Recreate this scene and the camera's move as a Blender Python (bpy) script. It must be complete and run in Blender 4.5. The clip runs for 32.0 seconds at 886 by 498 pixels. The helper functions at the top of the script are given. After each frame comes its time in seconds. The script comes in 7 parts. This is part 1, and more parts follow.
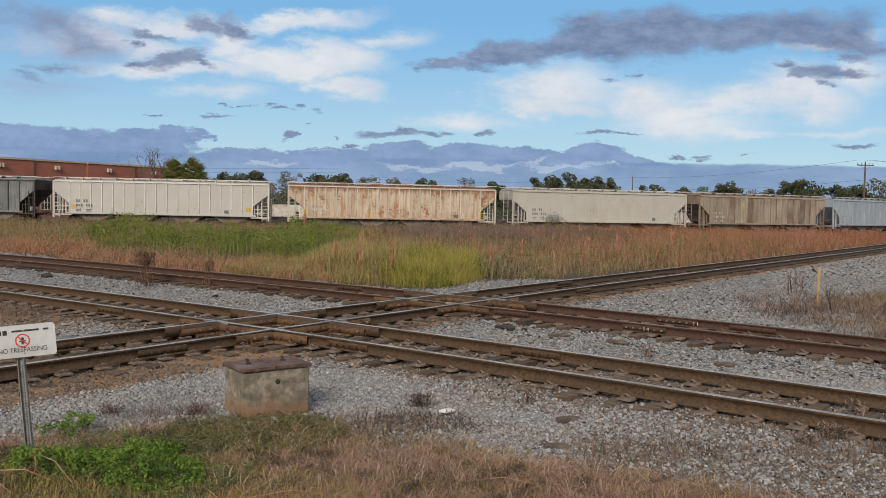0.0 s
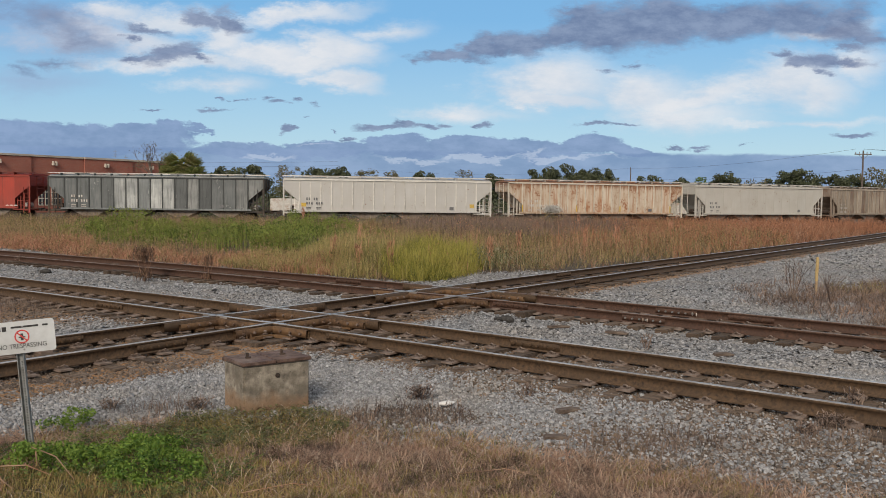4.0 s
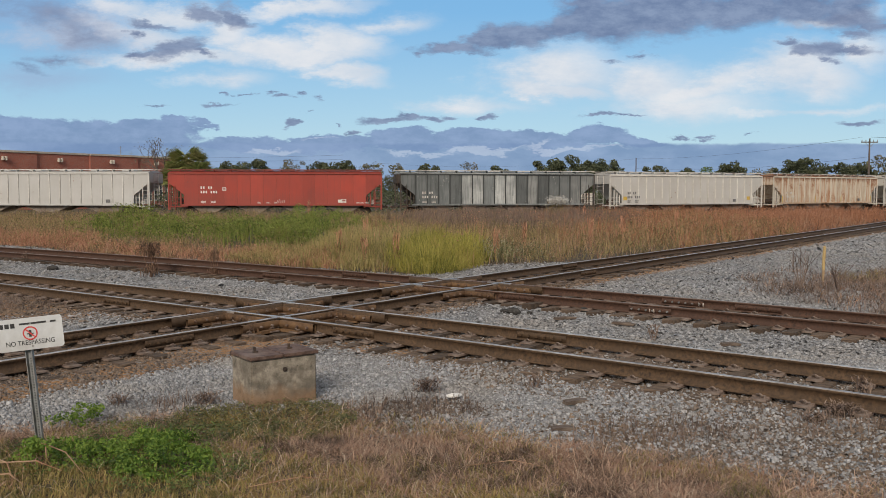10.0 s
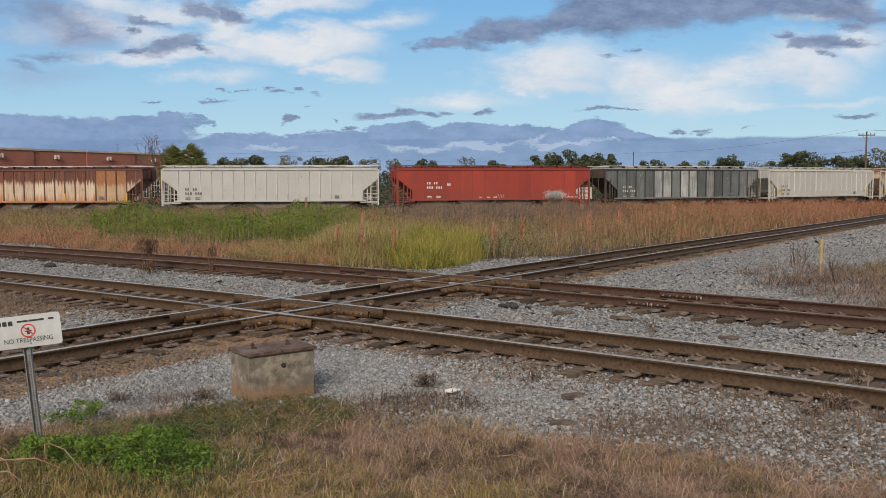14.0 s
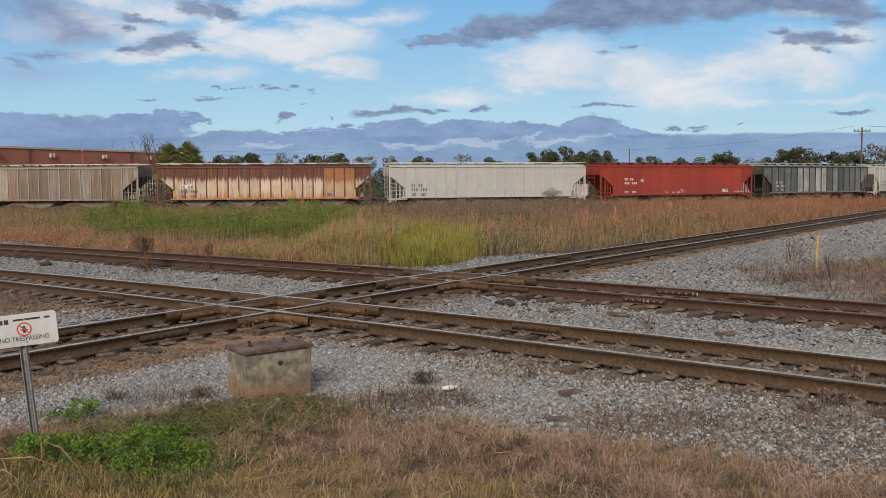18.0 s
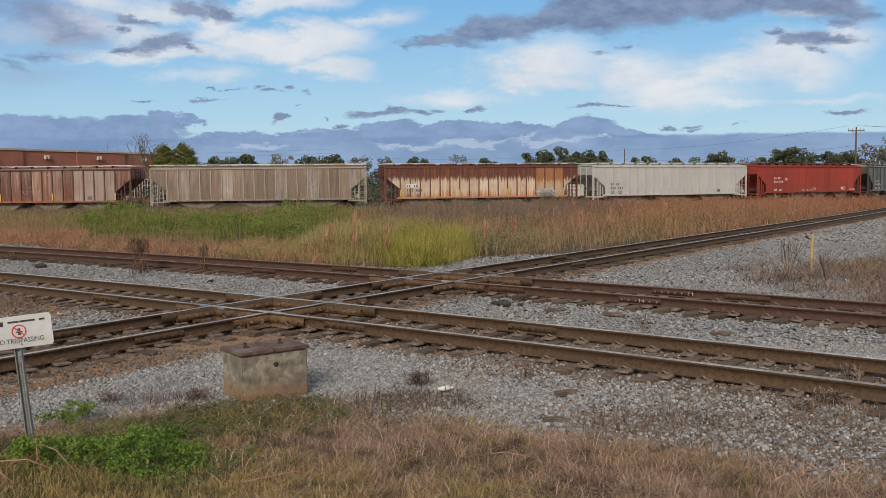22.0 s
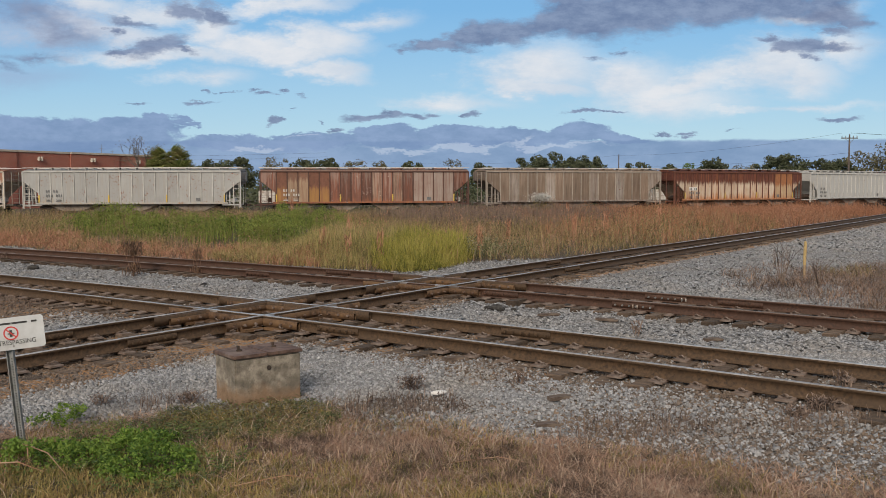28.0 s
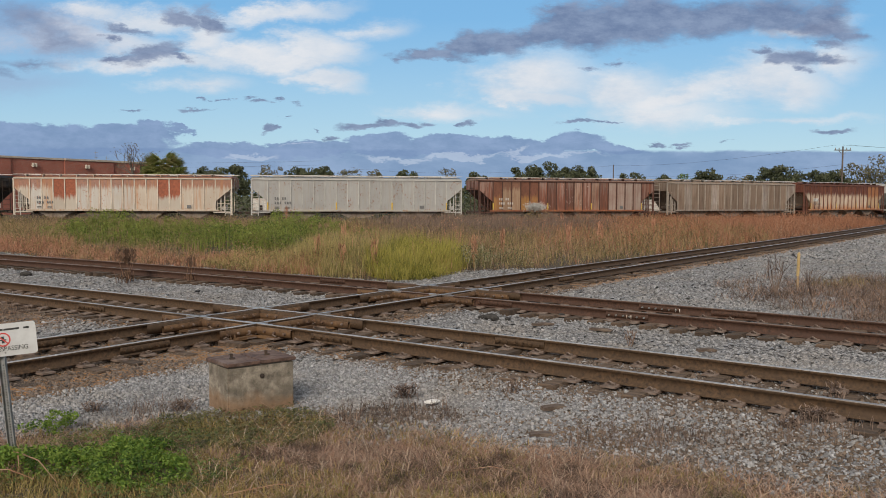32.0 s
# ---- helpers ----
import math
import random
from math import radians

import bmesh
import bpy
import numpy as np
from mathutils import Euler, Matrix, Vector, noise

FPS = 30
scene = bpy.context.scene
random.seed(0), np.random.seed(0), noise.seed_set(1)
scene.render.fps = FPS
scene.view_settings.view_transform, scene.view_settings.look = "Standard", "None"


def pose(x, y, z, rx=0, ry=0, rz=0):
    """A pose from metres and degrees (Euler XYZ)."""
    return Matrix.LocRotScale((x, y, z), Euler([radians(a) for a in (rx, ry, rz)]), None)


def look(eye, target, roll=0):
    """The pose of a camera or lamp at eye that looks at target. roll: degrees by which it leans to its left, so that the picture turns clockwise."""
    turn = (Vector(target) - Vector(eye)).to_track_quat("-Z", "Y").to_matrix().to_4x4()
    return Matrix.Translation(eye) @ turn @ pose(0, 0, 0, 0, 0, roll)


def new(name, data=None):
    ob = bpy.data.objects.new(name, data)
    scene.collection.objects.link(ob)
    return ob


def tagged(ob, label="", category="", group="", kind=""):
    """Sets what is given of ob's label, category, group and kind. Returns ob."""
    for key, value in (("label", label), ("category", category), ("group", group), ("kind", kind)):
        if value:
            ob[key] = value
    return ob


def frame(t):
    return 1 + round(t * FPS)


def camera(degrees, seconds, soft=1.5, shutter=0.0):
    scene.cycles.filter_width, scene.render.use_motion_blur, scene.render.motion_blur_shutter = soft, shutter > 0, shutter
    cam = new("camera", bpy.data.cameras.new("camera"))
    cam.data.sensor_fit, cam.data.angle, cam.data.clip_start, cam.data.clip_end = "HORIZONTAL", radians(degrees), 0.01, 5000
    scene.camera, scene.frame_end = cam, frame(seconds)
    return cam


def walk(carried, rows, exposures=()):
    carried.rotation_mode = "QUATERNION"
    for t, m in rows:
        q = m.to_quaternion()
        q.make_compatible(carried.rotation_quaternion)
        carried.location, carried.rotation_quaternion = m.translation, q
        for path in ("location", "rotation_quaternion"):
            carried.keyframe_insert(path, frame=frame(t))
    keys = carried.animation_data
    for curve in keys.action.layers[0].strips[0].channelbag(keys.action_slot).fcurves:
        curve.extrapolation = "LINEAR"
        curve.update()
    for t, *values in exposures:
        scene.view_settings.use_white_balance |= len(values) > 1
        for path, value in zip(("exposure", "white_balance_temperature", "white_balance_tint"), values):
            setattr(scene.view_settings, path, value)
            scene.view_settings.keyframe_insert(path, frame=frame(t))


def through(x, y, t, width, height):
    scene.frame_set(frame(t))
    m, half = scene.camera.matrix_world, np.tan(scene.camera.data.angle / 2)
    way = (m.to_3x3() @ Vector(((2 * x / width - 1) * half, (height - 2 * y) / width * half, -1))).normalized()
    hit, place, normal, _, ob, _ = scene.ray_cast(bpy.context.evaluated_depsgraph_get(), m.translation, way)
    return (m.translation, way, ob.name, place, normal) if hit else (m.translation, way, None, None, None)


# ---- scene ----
cam = camera(53.6, 32.0, soft=0.5)
EYE = Vector((0.0, 0.0, 2.2))


def aim(yaw, pitch, roll):
    """The camera's pose from degrees: yaw to the left of +y, pitch up, roll as look() takes it."""
    a, b = radians(yaw), radians(pitch)
    ahead = Vector((-math.sin(a) * math.cos(b), math.cos(a) * math.cos(b), math.sin(b)))
    return look(EYE, EYE + 5 * ahead, roll)


PATH = [
    (0, -0.263, -2.810, 1.144),
    (0.5, -0.272, -2.990, 0.964),
    (1, -0.266, -3.068, 0.927),
    (1.5, -0.311, -3.187, 1.041),
    (2, -0.245, -3.306, 1.135),
    (2.5, -0.222, -3.309, 1.059),
    (3, -0.262, -3.309, 0.911),
    (3.5, -0.327, -3.291, 0.781),
    (5.5, -0.291, -3.336, 0.395),
    (6, -0.222, -3.332, 0.290),
    (6.5, -0.165, -3.373, 0.211),
    (7, -0.162, -3.433, 0.214),
    (7.5, -0.153, -3.493, 0.190),
    (8, -0.123, -3.546, 0.185),
    (8.5, -0.048, -3.599, 0.162),
    (9, 0.000, -3.650, 0.155),
    (9.5, 0.003, -3.705, 0.151),
    (10, 0.009, -3.782, 0.067),
    (10.5, 0.009, -3.827, 0.055),
    (11, 0.011, -3.877, 0.008),
    (11.5, 0.032, -3.927, -0.024),
    (12, 0.031, -3.967, -0.069),
    (12.5, 0.008, -4.017, -0.094),
    (13, -0.024, -4.081, -0.131),
    (13.5, -0.071, -4.086, -0.120),
    (14, -0.134, -4.097, -0.232),
    (14.5, -0.144, -4.119, -0.273),
    (16.5, -0.292, -4.238, -0.345),
    (17, -0.340, -4.253, -0.321),
    (17.5, -0.349, -4.266, -0.360),
    (18, -0.367, -4.284, -0.401),
    (18.5, -0.388, -4.270, -0.375),
    (19, -0.445, -4.256, -0.392),
    (19.5, -0.490, -4.257, -0.416),
    (20, -0.560, -4.237, -0.484),
    (20.5, -0.591, -4.247, -0.507),
    (21, -0.596, -4.232, -0.538),
    (21.5, -0.635, -4.241, -0.550),
    (22, -0.653, -4.241, -0.559),
    (22.5, -0.675, -4.260, -0.560),
    (23, -0.708, -4.261, -0.540),
    (23.5, -0.740, -4.261, -0.566),
    (24, -0.740, -4.246, -0.580),
    (24.5, -0.758, -4.232, -0.599),
    (25, -0.766, -4.228, -0.610),
    (25.5, -0.827, -4.197, -0.579),
    (27.5, -0.970, -4.019, -0.299),
    (28, -1.046, -3.963, -0.167),
    (28.5, -1.098, -3.863, -0.040),
    (29, -1.133, -3.781, 0.017),
    (29.5, -1.154, -3.682, 0.063),
    (30, -1.175, -3.638, 0.091),
    (30.5, -1.235, -3.549, 0.133),
    (31, -1.294, -3.482, 0.184),
    (31.5, -1.356, -3.400, 0.171),
    (32, -1.415, -3.378, 0.230),
]
walk(cam, [(t, aim(yaw, pitch, roll)) for t, yaw, pitch, roll in PATH])
# ---- sky and sun ----
SUN_EL, SUN_ROT = 30.0, 193.0
world = bpy.data.worlds.new("sky")
scene.world = world
world.use_nodes = True
WN, WL = world.node_tree.nodes, world.node_tree.links
WN.clear()


def w_math(op, a, b=None, c=None, clamp=False):
    m = WN.new("ShaderNodeMath")
    m.operation, m.use_clamp = op, clamp
    for i, v in enumerate((a, b, c)):
        if isinstance(v, bpy.types.NodeSocket):
            WL.new(v, m.inputs[i])
        elif v is not None:
            m.inputs[i].default_value = v
    return m.outputs[0]


def w_mix(fac, a, b):
    m = WN.new("ShaderNodeMix")
    m.data_type = "RGBA"
    for sock, v in ((m.inputs[0], fac), (m.inputs[6], a), (m.inputs[7], b)):
        if isinstance(v, bpy.types.NodeSocket):
            WL.new(v, sock)
        else:
            sock.default_value = v if isinstance(v, float) else (*v, 1)
    return m.outputs[2]


def w_noise(vec, scale, detail, rough=0.6):
    n = WN.new("ShaderNodeTexNoise")
    n.inputs["Scale"].default_value, n.inputs["Detail"].default_value, n.inputs["Roughness"].default_value = scale, detail, rough
    WL.new(vec, n.inputs["Vector"])
    return n


def w_step(x, lo, hi):
    m = WN.new("ShaderNodeMapRange")
    m.interpolation_type = "SMOOTHSTEP"
    m.inputs["From Min"].default_value, m.inputs["From Max"].default_value = lo, hi
    WL.new(x, m.inputs["Value"])
    return m.outputs[0]


w_dir = WN.new("ShaderNodeTexCoord").outputs["Generated"]
w_sep = WN.new("ShaderNodeSeparateXYZ")
WL.new(w_dir, w_sep.inputs[0])
w_ahead = w_math("MAXIMUM", w_sep.outputs[1], 0.12)
w_u, w_h = w_math("DIVIDE", w_sep.outputs[0], w_ahead), w_math("DIVIDE", w_sep.outputs[2], w_ahead)
w_flat = WN.new("ShaderNodeCombineXYZ")
WL.new(w_u, w_flat.inputs[0])
WL.new(w_h, w_flat.inputs[1])
w_str = WN.new("ShaderNodeMapping")
w_str.inputs["Scale"].default_value = (1.0, 2.2, 1.0)
WL.new(w_flat.outputs[0], w_str.inputs["Vector"])
w_n1 = w_noise(w_str.outputs[0], 7.0, 8, 0.66)
w_n2 = w_noise(w_str.outputs[0], 22.0, 8, 0.68)
w_shift = WN.new("ShaderNodeVectorMath")
w_shift.operation = "MULTIPLY_ADD"
WL.new(w_n1.outputs["Color"], w_shift.inputs[0])
w_shift.inputs[1].default_value, w_shift.inputs[2].default_value = (0.16, 0.06, 0), (-0.08, -0.03, 0)
w_warp = WN.new("ShaderNodeVectorMath")
WL.new(w_flat.outputs[0], w_warp.inputs[0])
WL.new(w_shift.outputs[0], w_warp.inputs[1])


def cloud(shapes):
    """The largest of several soft ellipses: place across and up, half sizes, tilt in degrees, weight."""
    out = None
    for u, h, a, b, tilt, weight in shapes:
        if abs(tilt) <= 5:
            m = WN.new("ShaderNodeVectorMath")
            m.operation = "MULTIPLY_ADD"
            m.inputs[1].default_value, m.inputs[2].default_value = (1 / a, 1 / b, 0), (-u / a, -h / b, 0)
            WL.new(w_warp.outputs[0], m.inputs[0])
        else:
            m = WN.new("ShaderNodeMapping")
            m.vector_type = "TEXTURE"
            m.inputs["Location"].default_value, m.inputs["Rotation"].default_value, m.inputs["Scale"].default_value = (u, h, 0), (0, 0, radians(tilt)), (a, b, 1)
            WL.new(w_warp.outputs[0], m.inputs["Vector"])
        ln = WN.new("ShaderNodeVectorMath")
        ln.operation = "LENGTH"
        WL.new(m.outputs[0], ln.inputs[0])
        v = w_math("MULTIPLY_ADD", ln.outputs["Value"], -weight, weight)
        out = v if out is None else w_math("MAXIMUM", out, v)
    return out


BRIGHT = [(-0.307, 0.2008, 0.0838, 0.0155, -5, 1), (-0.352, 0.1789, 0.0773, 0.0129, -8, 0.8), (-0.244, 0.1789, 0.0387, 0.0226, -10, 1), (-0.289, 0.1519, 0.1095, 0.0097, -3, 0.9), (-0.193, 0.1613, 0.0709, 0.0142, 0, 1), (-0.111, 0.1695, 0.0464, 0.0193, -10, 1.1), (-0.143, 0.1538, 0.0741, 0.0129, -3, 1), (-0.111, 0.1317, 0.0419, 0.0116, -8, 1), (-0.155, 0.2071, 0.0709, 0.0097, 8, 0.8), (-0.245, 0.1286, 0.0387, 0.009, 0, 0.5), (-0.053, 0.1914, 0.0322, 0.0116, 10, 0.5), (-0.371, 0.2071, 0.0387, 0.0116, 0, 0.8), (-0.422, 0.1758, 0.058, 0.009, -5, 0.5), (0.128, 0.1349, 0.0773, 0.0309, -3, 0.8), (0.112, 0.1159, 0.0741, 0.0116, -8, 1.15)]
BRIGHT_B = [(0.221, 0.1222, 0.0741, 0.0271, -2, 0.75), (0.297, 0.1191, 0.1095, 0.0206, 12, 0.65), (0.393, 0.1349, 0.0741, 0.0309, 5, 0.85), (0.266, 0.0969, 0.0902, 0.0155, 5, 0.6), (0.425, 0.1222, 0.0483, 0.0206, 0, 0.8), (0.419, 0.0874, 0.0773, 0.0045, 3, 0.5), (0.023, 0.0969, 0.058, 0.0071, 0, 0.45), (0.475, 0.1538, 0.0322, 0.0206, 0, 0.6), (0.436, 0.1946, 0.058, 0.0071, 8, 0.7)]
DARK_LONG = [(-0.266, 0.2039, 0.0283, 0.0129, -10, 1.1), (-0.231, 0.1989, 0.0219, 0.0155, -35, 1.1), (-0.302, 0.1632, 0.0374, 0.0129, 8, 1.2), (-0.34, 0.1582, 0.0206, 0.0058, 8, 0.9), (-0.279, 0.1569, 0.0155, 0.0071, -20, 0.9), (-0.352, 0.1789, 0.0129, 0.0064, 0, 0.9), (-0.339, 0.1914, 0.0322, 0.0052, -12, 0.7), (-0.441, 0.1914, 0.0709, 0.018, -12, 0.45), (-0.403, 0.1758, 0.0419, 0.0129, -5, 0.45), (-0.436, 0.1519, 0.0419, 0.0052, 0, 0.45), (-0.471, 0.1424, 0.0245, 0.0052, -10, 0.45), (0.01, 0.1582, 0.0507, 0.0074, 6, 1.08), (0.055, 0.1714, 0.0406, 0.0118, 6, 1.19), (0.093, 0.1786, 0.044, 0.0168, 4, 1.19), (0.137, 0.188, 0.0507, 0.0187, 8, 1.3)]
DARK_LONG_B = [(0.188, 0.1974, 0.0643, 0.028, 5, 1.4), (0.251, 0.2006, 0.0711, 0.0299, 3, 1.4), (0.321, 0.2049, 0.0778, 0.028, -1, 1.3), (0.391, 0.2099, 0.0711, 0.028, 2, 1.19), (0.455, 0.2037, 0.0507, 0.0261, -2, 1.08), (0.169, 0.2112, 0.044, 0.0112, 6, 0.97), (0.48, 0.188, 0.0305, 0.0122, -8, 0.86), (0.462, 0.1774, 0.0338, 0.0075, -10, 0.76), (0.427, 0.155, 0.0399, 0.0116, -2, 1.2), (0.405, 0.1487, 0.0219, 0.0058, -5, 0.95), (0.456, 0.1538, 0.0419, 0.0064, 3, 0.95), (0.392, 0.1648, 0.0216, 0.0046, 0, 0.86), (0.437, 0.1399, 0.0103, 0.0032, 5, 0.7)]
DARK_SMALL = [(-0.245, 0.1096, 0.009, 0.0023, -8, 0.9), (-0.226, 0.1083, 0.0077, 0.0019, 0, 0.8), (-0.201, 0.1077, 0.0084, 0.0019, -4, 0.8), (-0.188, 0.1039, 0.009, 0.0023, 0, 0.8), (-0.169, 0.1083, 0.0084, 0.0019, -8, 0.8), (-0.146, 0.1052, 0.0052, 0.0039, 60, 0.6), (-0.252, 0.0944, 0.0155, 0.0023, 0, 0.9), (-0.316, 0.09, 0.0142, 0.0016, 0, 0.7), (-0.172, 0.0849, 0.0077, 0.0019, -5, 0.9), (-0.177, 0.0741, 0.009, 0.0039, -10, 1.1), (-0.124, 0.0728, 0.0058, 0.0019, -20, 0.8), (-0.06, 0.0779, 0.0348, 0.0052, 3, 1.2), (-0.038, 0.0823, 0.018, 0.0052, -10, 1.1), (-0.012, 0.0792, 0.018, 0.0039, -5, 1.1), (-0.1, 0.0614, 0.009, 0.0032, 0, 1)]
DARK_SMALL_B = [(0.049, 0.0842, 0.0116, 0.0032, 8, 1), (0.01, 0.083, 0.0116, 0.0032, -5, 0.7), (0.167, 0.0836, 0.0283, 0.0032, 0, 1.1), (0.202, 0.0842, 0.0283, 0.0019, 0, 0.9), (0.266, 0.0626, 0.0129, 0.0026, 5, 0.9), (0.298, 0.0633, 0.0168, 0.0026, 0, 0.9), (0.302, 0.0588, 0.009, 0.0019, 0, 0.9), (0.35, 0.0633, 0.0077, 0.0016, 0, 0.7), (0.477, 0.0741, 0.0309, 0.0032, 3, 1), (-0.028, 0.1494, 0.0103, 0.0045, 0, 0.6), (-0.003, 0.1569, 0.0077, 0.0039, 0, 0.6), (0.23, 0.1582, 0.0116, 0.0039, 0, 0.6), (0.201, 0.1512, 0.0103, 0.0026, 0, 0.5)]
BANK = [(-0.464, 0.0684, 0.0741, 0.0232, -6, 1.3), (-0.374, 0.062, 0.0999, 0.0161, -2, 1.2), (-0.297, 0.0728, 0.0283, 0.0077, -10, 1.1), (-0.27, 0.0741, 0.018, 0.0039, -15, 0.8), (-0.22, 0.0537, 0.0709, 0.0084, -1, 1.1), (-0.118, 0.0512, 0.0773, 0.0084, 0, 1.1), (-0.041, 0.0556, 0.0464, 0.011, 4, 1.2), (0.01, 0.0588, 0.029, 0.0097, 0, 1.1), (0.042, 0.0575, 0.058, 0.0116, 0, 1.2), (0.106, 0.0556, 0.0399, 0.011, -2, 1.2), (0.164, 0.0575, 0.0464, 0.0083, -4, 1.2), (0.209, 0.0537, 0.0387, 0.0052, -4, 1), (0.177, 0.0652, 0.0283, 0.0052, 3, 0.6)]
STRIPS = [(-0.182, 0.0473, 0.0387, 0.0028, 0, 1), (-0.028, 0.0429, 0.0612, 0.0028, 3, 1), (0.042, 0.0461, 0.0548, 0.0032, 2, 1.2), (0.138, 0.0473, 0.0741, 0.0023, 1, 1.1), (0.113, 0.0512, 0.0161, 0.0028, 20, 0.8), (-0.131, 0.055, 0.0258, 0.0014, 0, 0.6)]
w_rough = w_math("MULTIPLY_ADD", w_n2.outputs["Fac"], 1.3, -0.65)
w_rough1 = w_math("MULTIPLY_ADD", w_n1.outputs["Fac"], 1.6, -0.8)
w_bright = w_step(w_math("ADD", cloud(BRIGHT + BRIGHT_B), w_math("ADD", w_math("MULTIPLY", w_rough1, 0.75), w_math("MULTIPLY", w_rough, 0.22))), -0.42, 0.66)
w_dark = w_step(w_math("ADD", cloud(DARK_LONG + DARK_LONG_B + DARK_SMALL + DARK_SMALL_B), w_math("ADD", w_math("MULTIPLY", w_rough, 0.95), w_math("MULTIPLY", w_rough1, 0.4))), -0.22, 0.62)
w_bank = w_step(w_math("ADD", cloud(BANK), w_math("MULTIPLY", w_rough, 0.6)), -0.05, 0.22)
w_slab = w_step(w_math("ADD", w_h, w_math("MULTIPLY_ADD", w_n2.outputs["Fac"], 0.008, -0.004)), 0.0555, 0.052)

w_nish = WN.new("ShaderNodeTexSky")
w_nish.sky_type = "NISHITA"
w_nish.sun_disc = False
w_nish.sun_elevation, w_nish.sun_rotation = radians(SUN_EL), radians(SUN_ROT)
w_nish.dust_density, w_nish.ozone_density = 0.4, 2.0
w_scaled = WN.new("ShaderNodeVectorMath")
w_scaled.operation = "SCALE"
w_scaled.inputs["Scale"].default_value = 0.11
WL.new(w_nish.outputs[0], w_scaled.inputs[0])
w_grad = WN.new("ShaderNodeValToRGB")
for e, (p, c) in zip([*w_grad.color_ramp.elements, w_grad.color_ramp.elements.new(0.5), w_grad.color_ramp.elements.new(0.5)], ((0.0, (0.48, 0.69, 0.79)), (0.09, (0.355, 0.66, 0.83)), (0.2, (0.185, 0.46, 0.78)), (1.0, (0.13, 0.35, 0.68)))):
    e.position, e.color = p, (*c, 1)
WL.new(w_h, w_grad.inputs["Fac"])
w_col = w_mix(0.8, w_scaled.outputs[0], w_grad.outputs["Color"])
# broken grey cloud added over the unseen rest of the sky, dimming the fill light
w_any = w_noise(w_dir, 2.6, 5, 0.6)
w_out_view = w_math("MAXIMUM", w_step(w_sep.outputs[1], 0.5, 0.1), w_step(w_h, 0.26, 0.5))
w_col = w_mix(w_math("MULTIPLY", w_step(w_any.outputs["Fac"], 0.36, 0.6), w_out_view), w_col, (0.33, 0.315, 0.305))
w_tone = w_step(w_n1.outputs["Fac"], 0.36, 0.66)
w_tone2 = w_step(w_n2.outputs["Fac"], 0.34, 0.68)
w_col = w_mix(w_math("MULTIPLY", w_bright, 0.92), w_col, w_mix(w_tone, (0.62, 0.69, 0.78), (0.81, 0.815, 0.84)))
w_col = w_mix(w_math("MULTIPLY", w_bank, 0.88), w_col, w_mix(w_tone2, (0.175, 0.265, 0.46), (0.25, 0.345, 0.56)))
w_col = w_mix(w_math("MULTIPLY", w_slab, 0.9), w_col, w_mix(w_tone, (0.175, 0.275, 0.47), (0.27, 0.375, 0.58)))
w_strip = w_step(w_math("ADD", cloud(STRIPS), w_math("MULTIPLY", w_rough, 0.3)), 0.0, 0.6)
w_col = w_mix(w_math("MULTIPLY", w_strip, 0.45), w_col, (0.6, 0.68, 0.8))
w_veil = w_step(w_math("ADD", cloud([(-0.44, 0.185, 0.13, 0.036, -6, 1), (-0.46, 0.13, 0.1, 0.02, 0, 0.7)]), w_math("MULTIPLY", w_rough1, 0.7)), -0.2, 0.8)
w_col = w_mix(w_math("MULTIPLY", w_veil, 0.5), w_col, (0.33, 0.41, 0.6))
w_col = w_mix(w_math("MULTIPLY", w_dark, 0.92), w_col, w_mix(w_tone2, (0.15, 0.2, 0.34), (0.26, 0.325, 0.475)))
w_bg = WN.new("ShaderNodeBackground")
w_out = WN.new("ShaderNodeOutputWorld")
WL.new(w_col, w_bg.inputs["Color"])
w_bg.inputs["Strength"].default_value = 1.0
WL.new(w_bg.outputs[0], w_out.inputs["Surface"])

sun = new("sun", bpy.data.lights.new("sun", "SUN"))
sun.data.energy, sun.data.angle, sun.data.color = 2.75, radians(22), (1.0, 0.885, 0.75)
sun_az = radians(SUN_ROT)
sun_dir = Vector((math.sin(sun_az) * math.cos(radians(SUN_EL)), math.cos(sun_az) * math.cos(radians(SUN_EL)), math.sin(radians(SUN_EL))))
sun.matrix_world = look(sun_dir * 300, (0, 0, 0))
# ---- materials ----
def nodes_of(name):
    m = bpy.data.materials.new(name)
    m.use_nodes = True
    t = m.node_tree
    return m, t.nodes, t.links, t.nodes["Principled BSDF"]


def noise_tex(N, L, vec, scale, detail=4.0, rough=0.6):
    n = N.new("ShaderNodeTexNoise")
    n.inputs["Scale"].default_value, n.inputs["Detail"].default_value, n.inputs["Roughness"].default_value = scale, detail, rough
    if vec is not None:
        L.new(vec, n.inputs["Vector"])
    return n.outputs["Fac"]


def ramp(N, L, fac, stops):
    r = N.new("ShaderNodeValToRGB")
    els = r.color_ramp.elements
    while len(els) < len(stops):
        els.new(0.5)
    for e, (p, c) in zip(els, stops):
        e.position = p
        e.color = (*c, 1) if not isinstance(c, float) else (c, c, c, 1)
    L.new(fac, r.inputs["Fac"])
    return r.outputs["Color"]


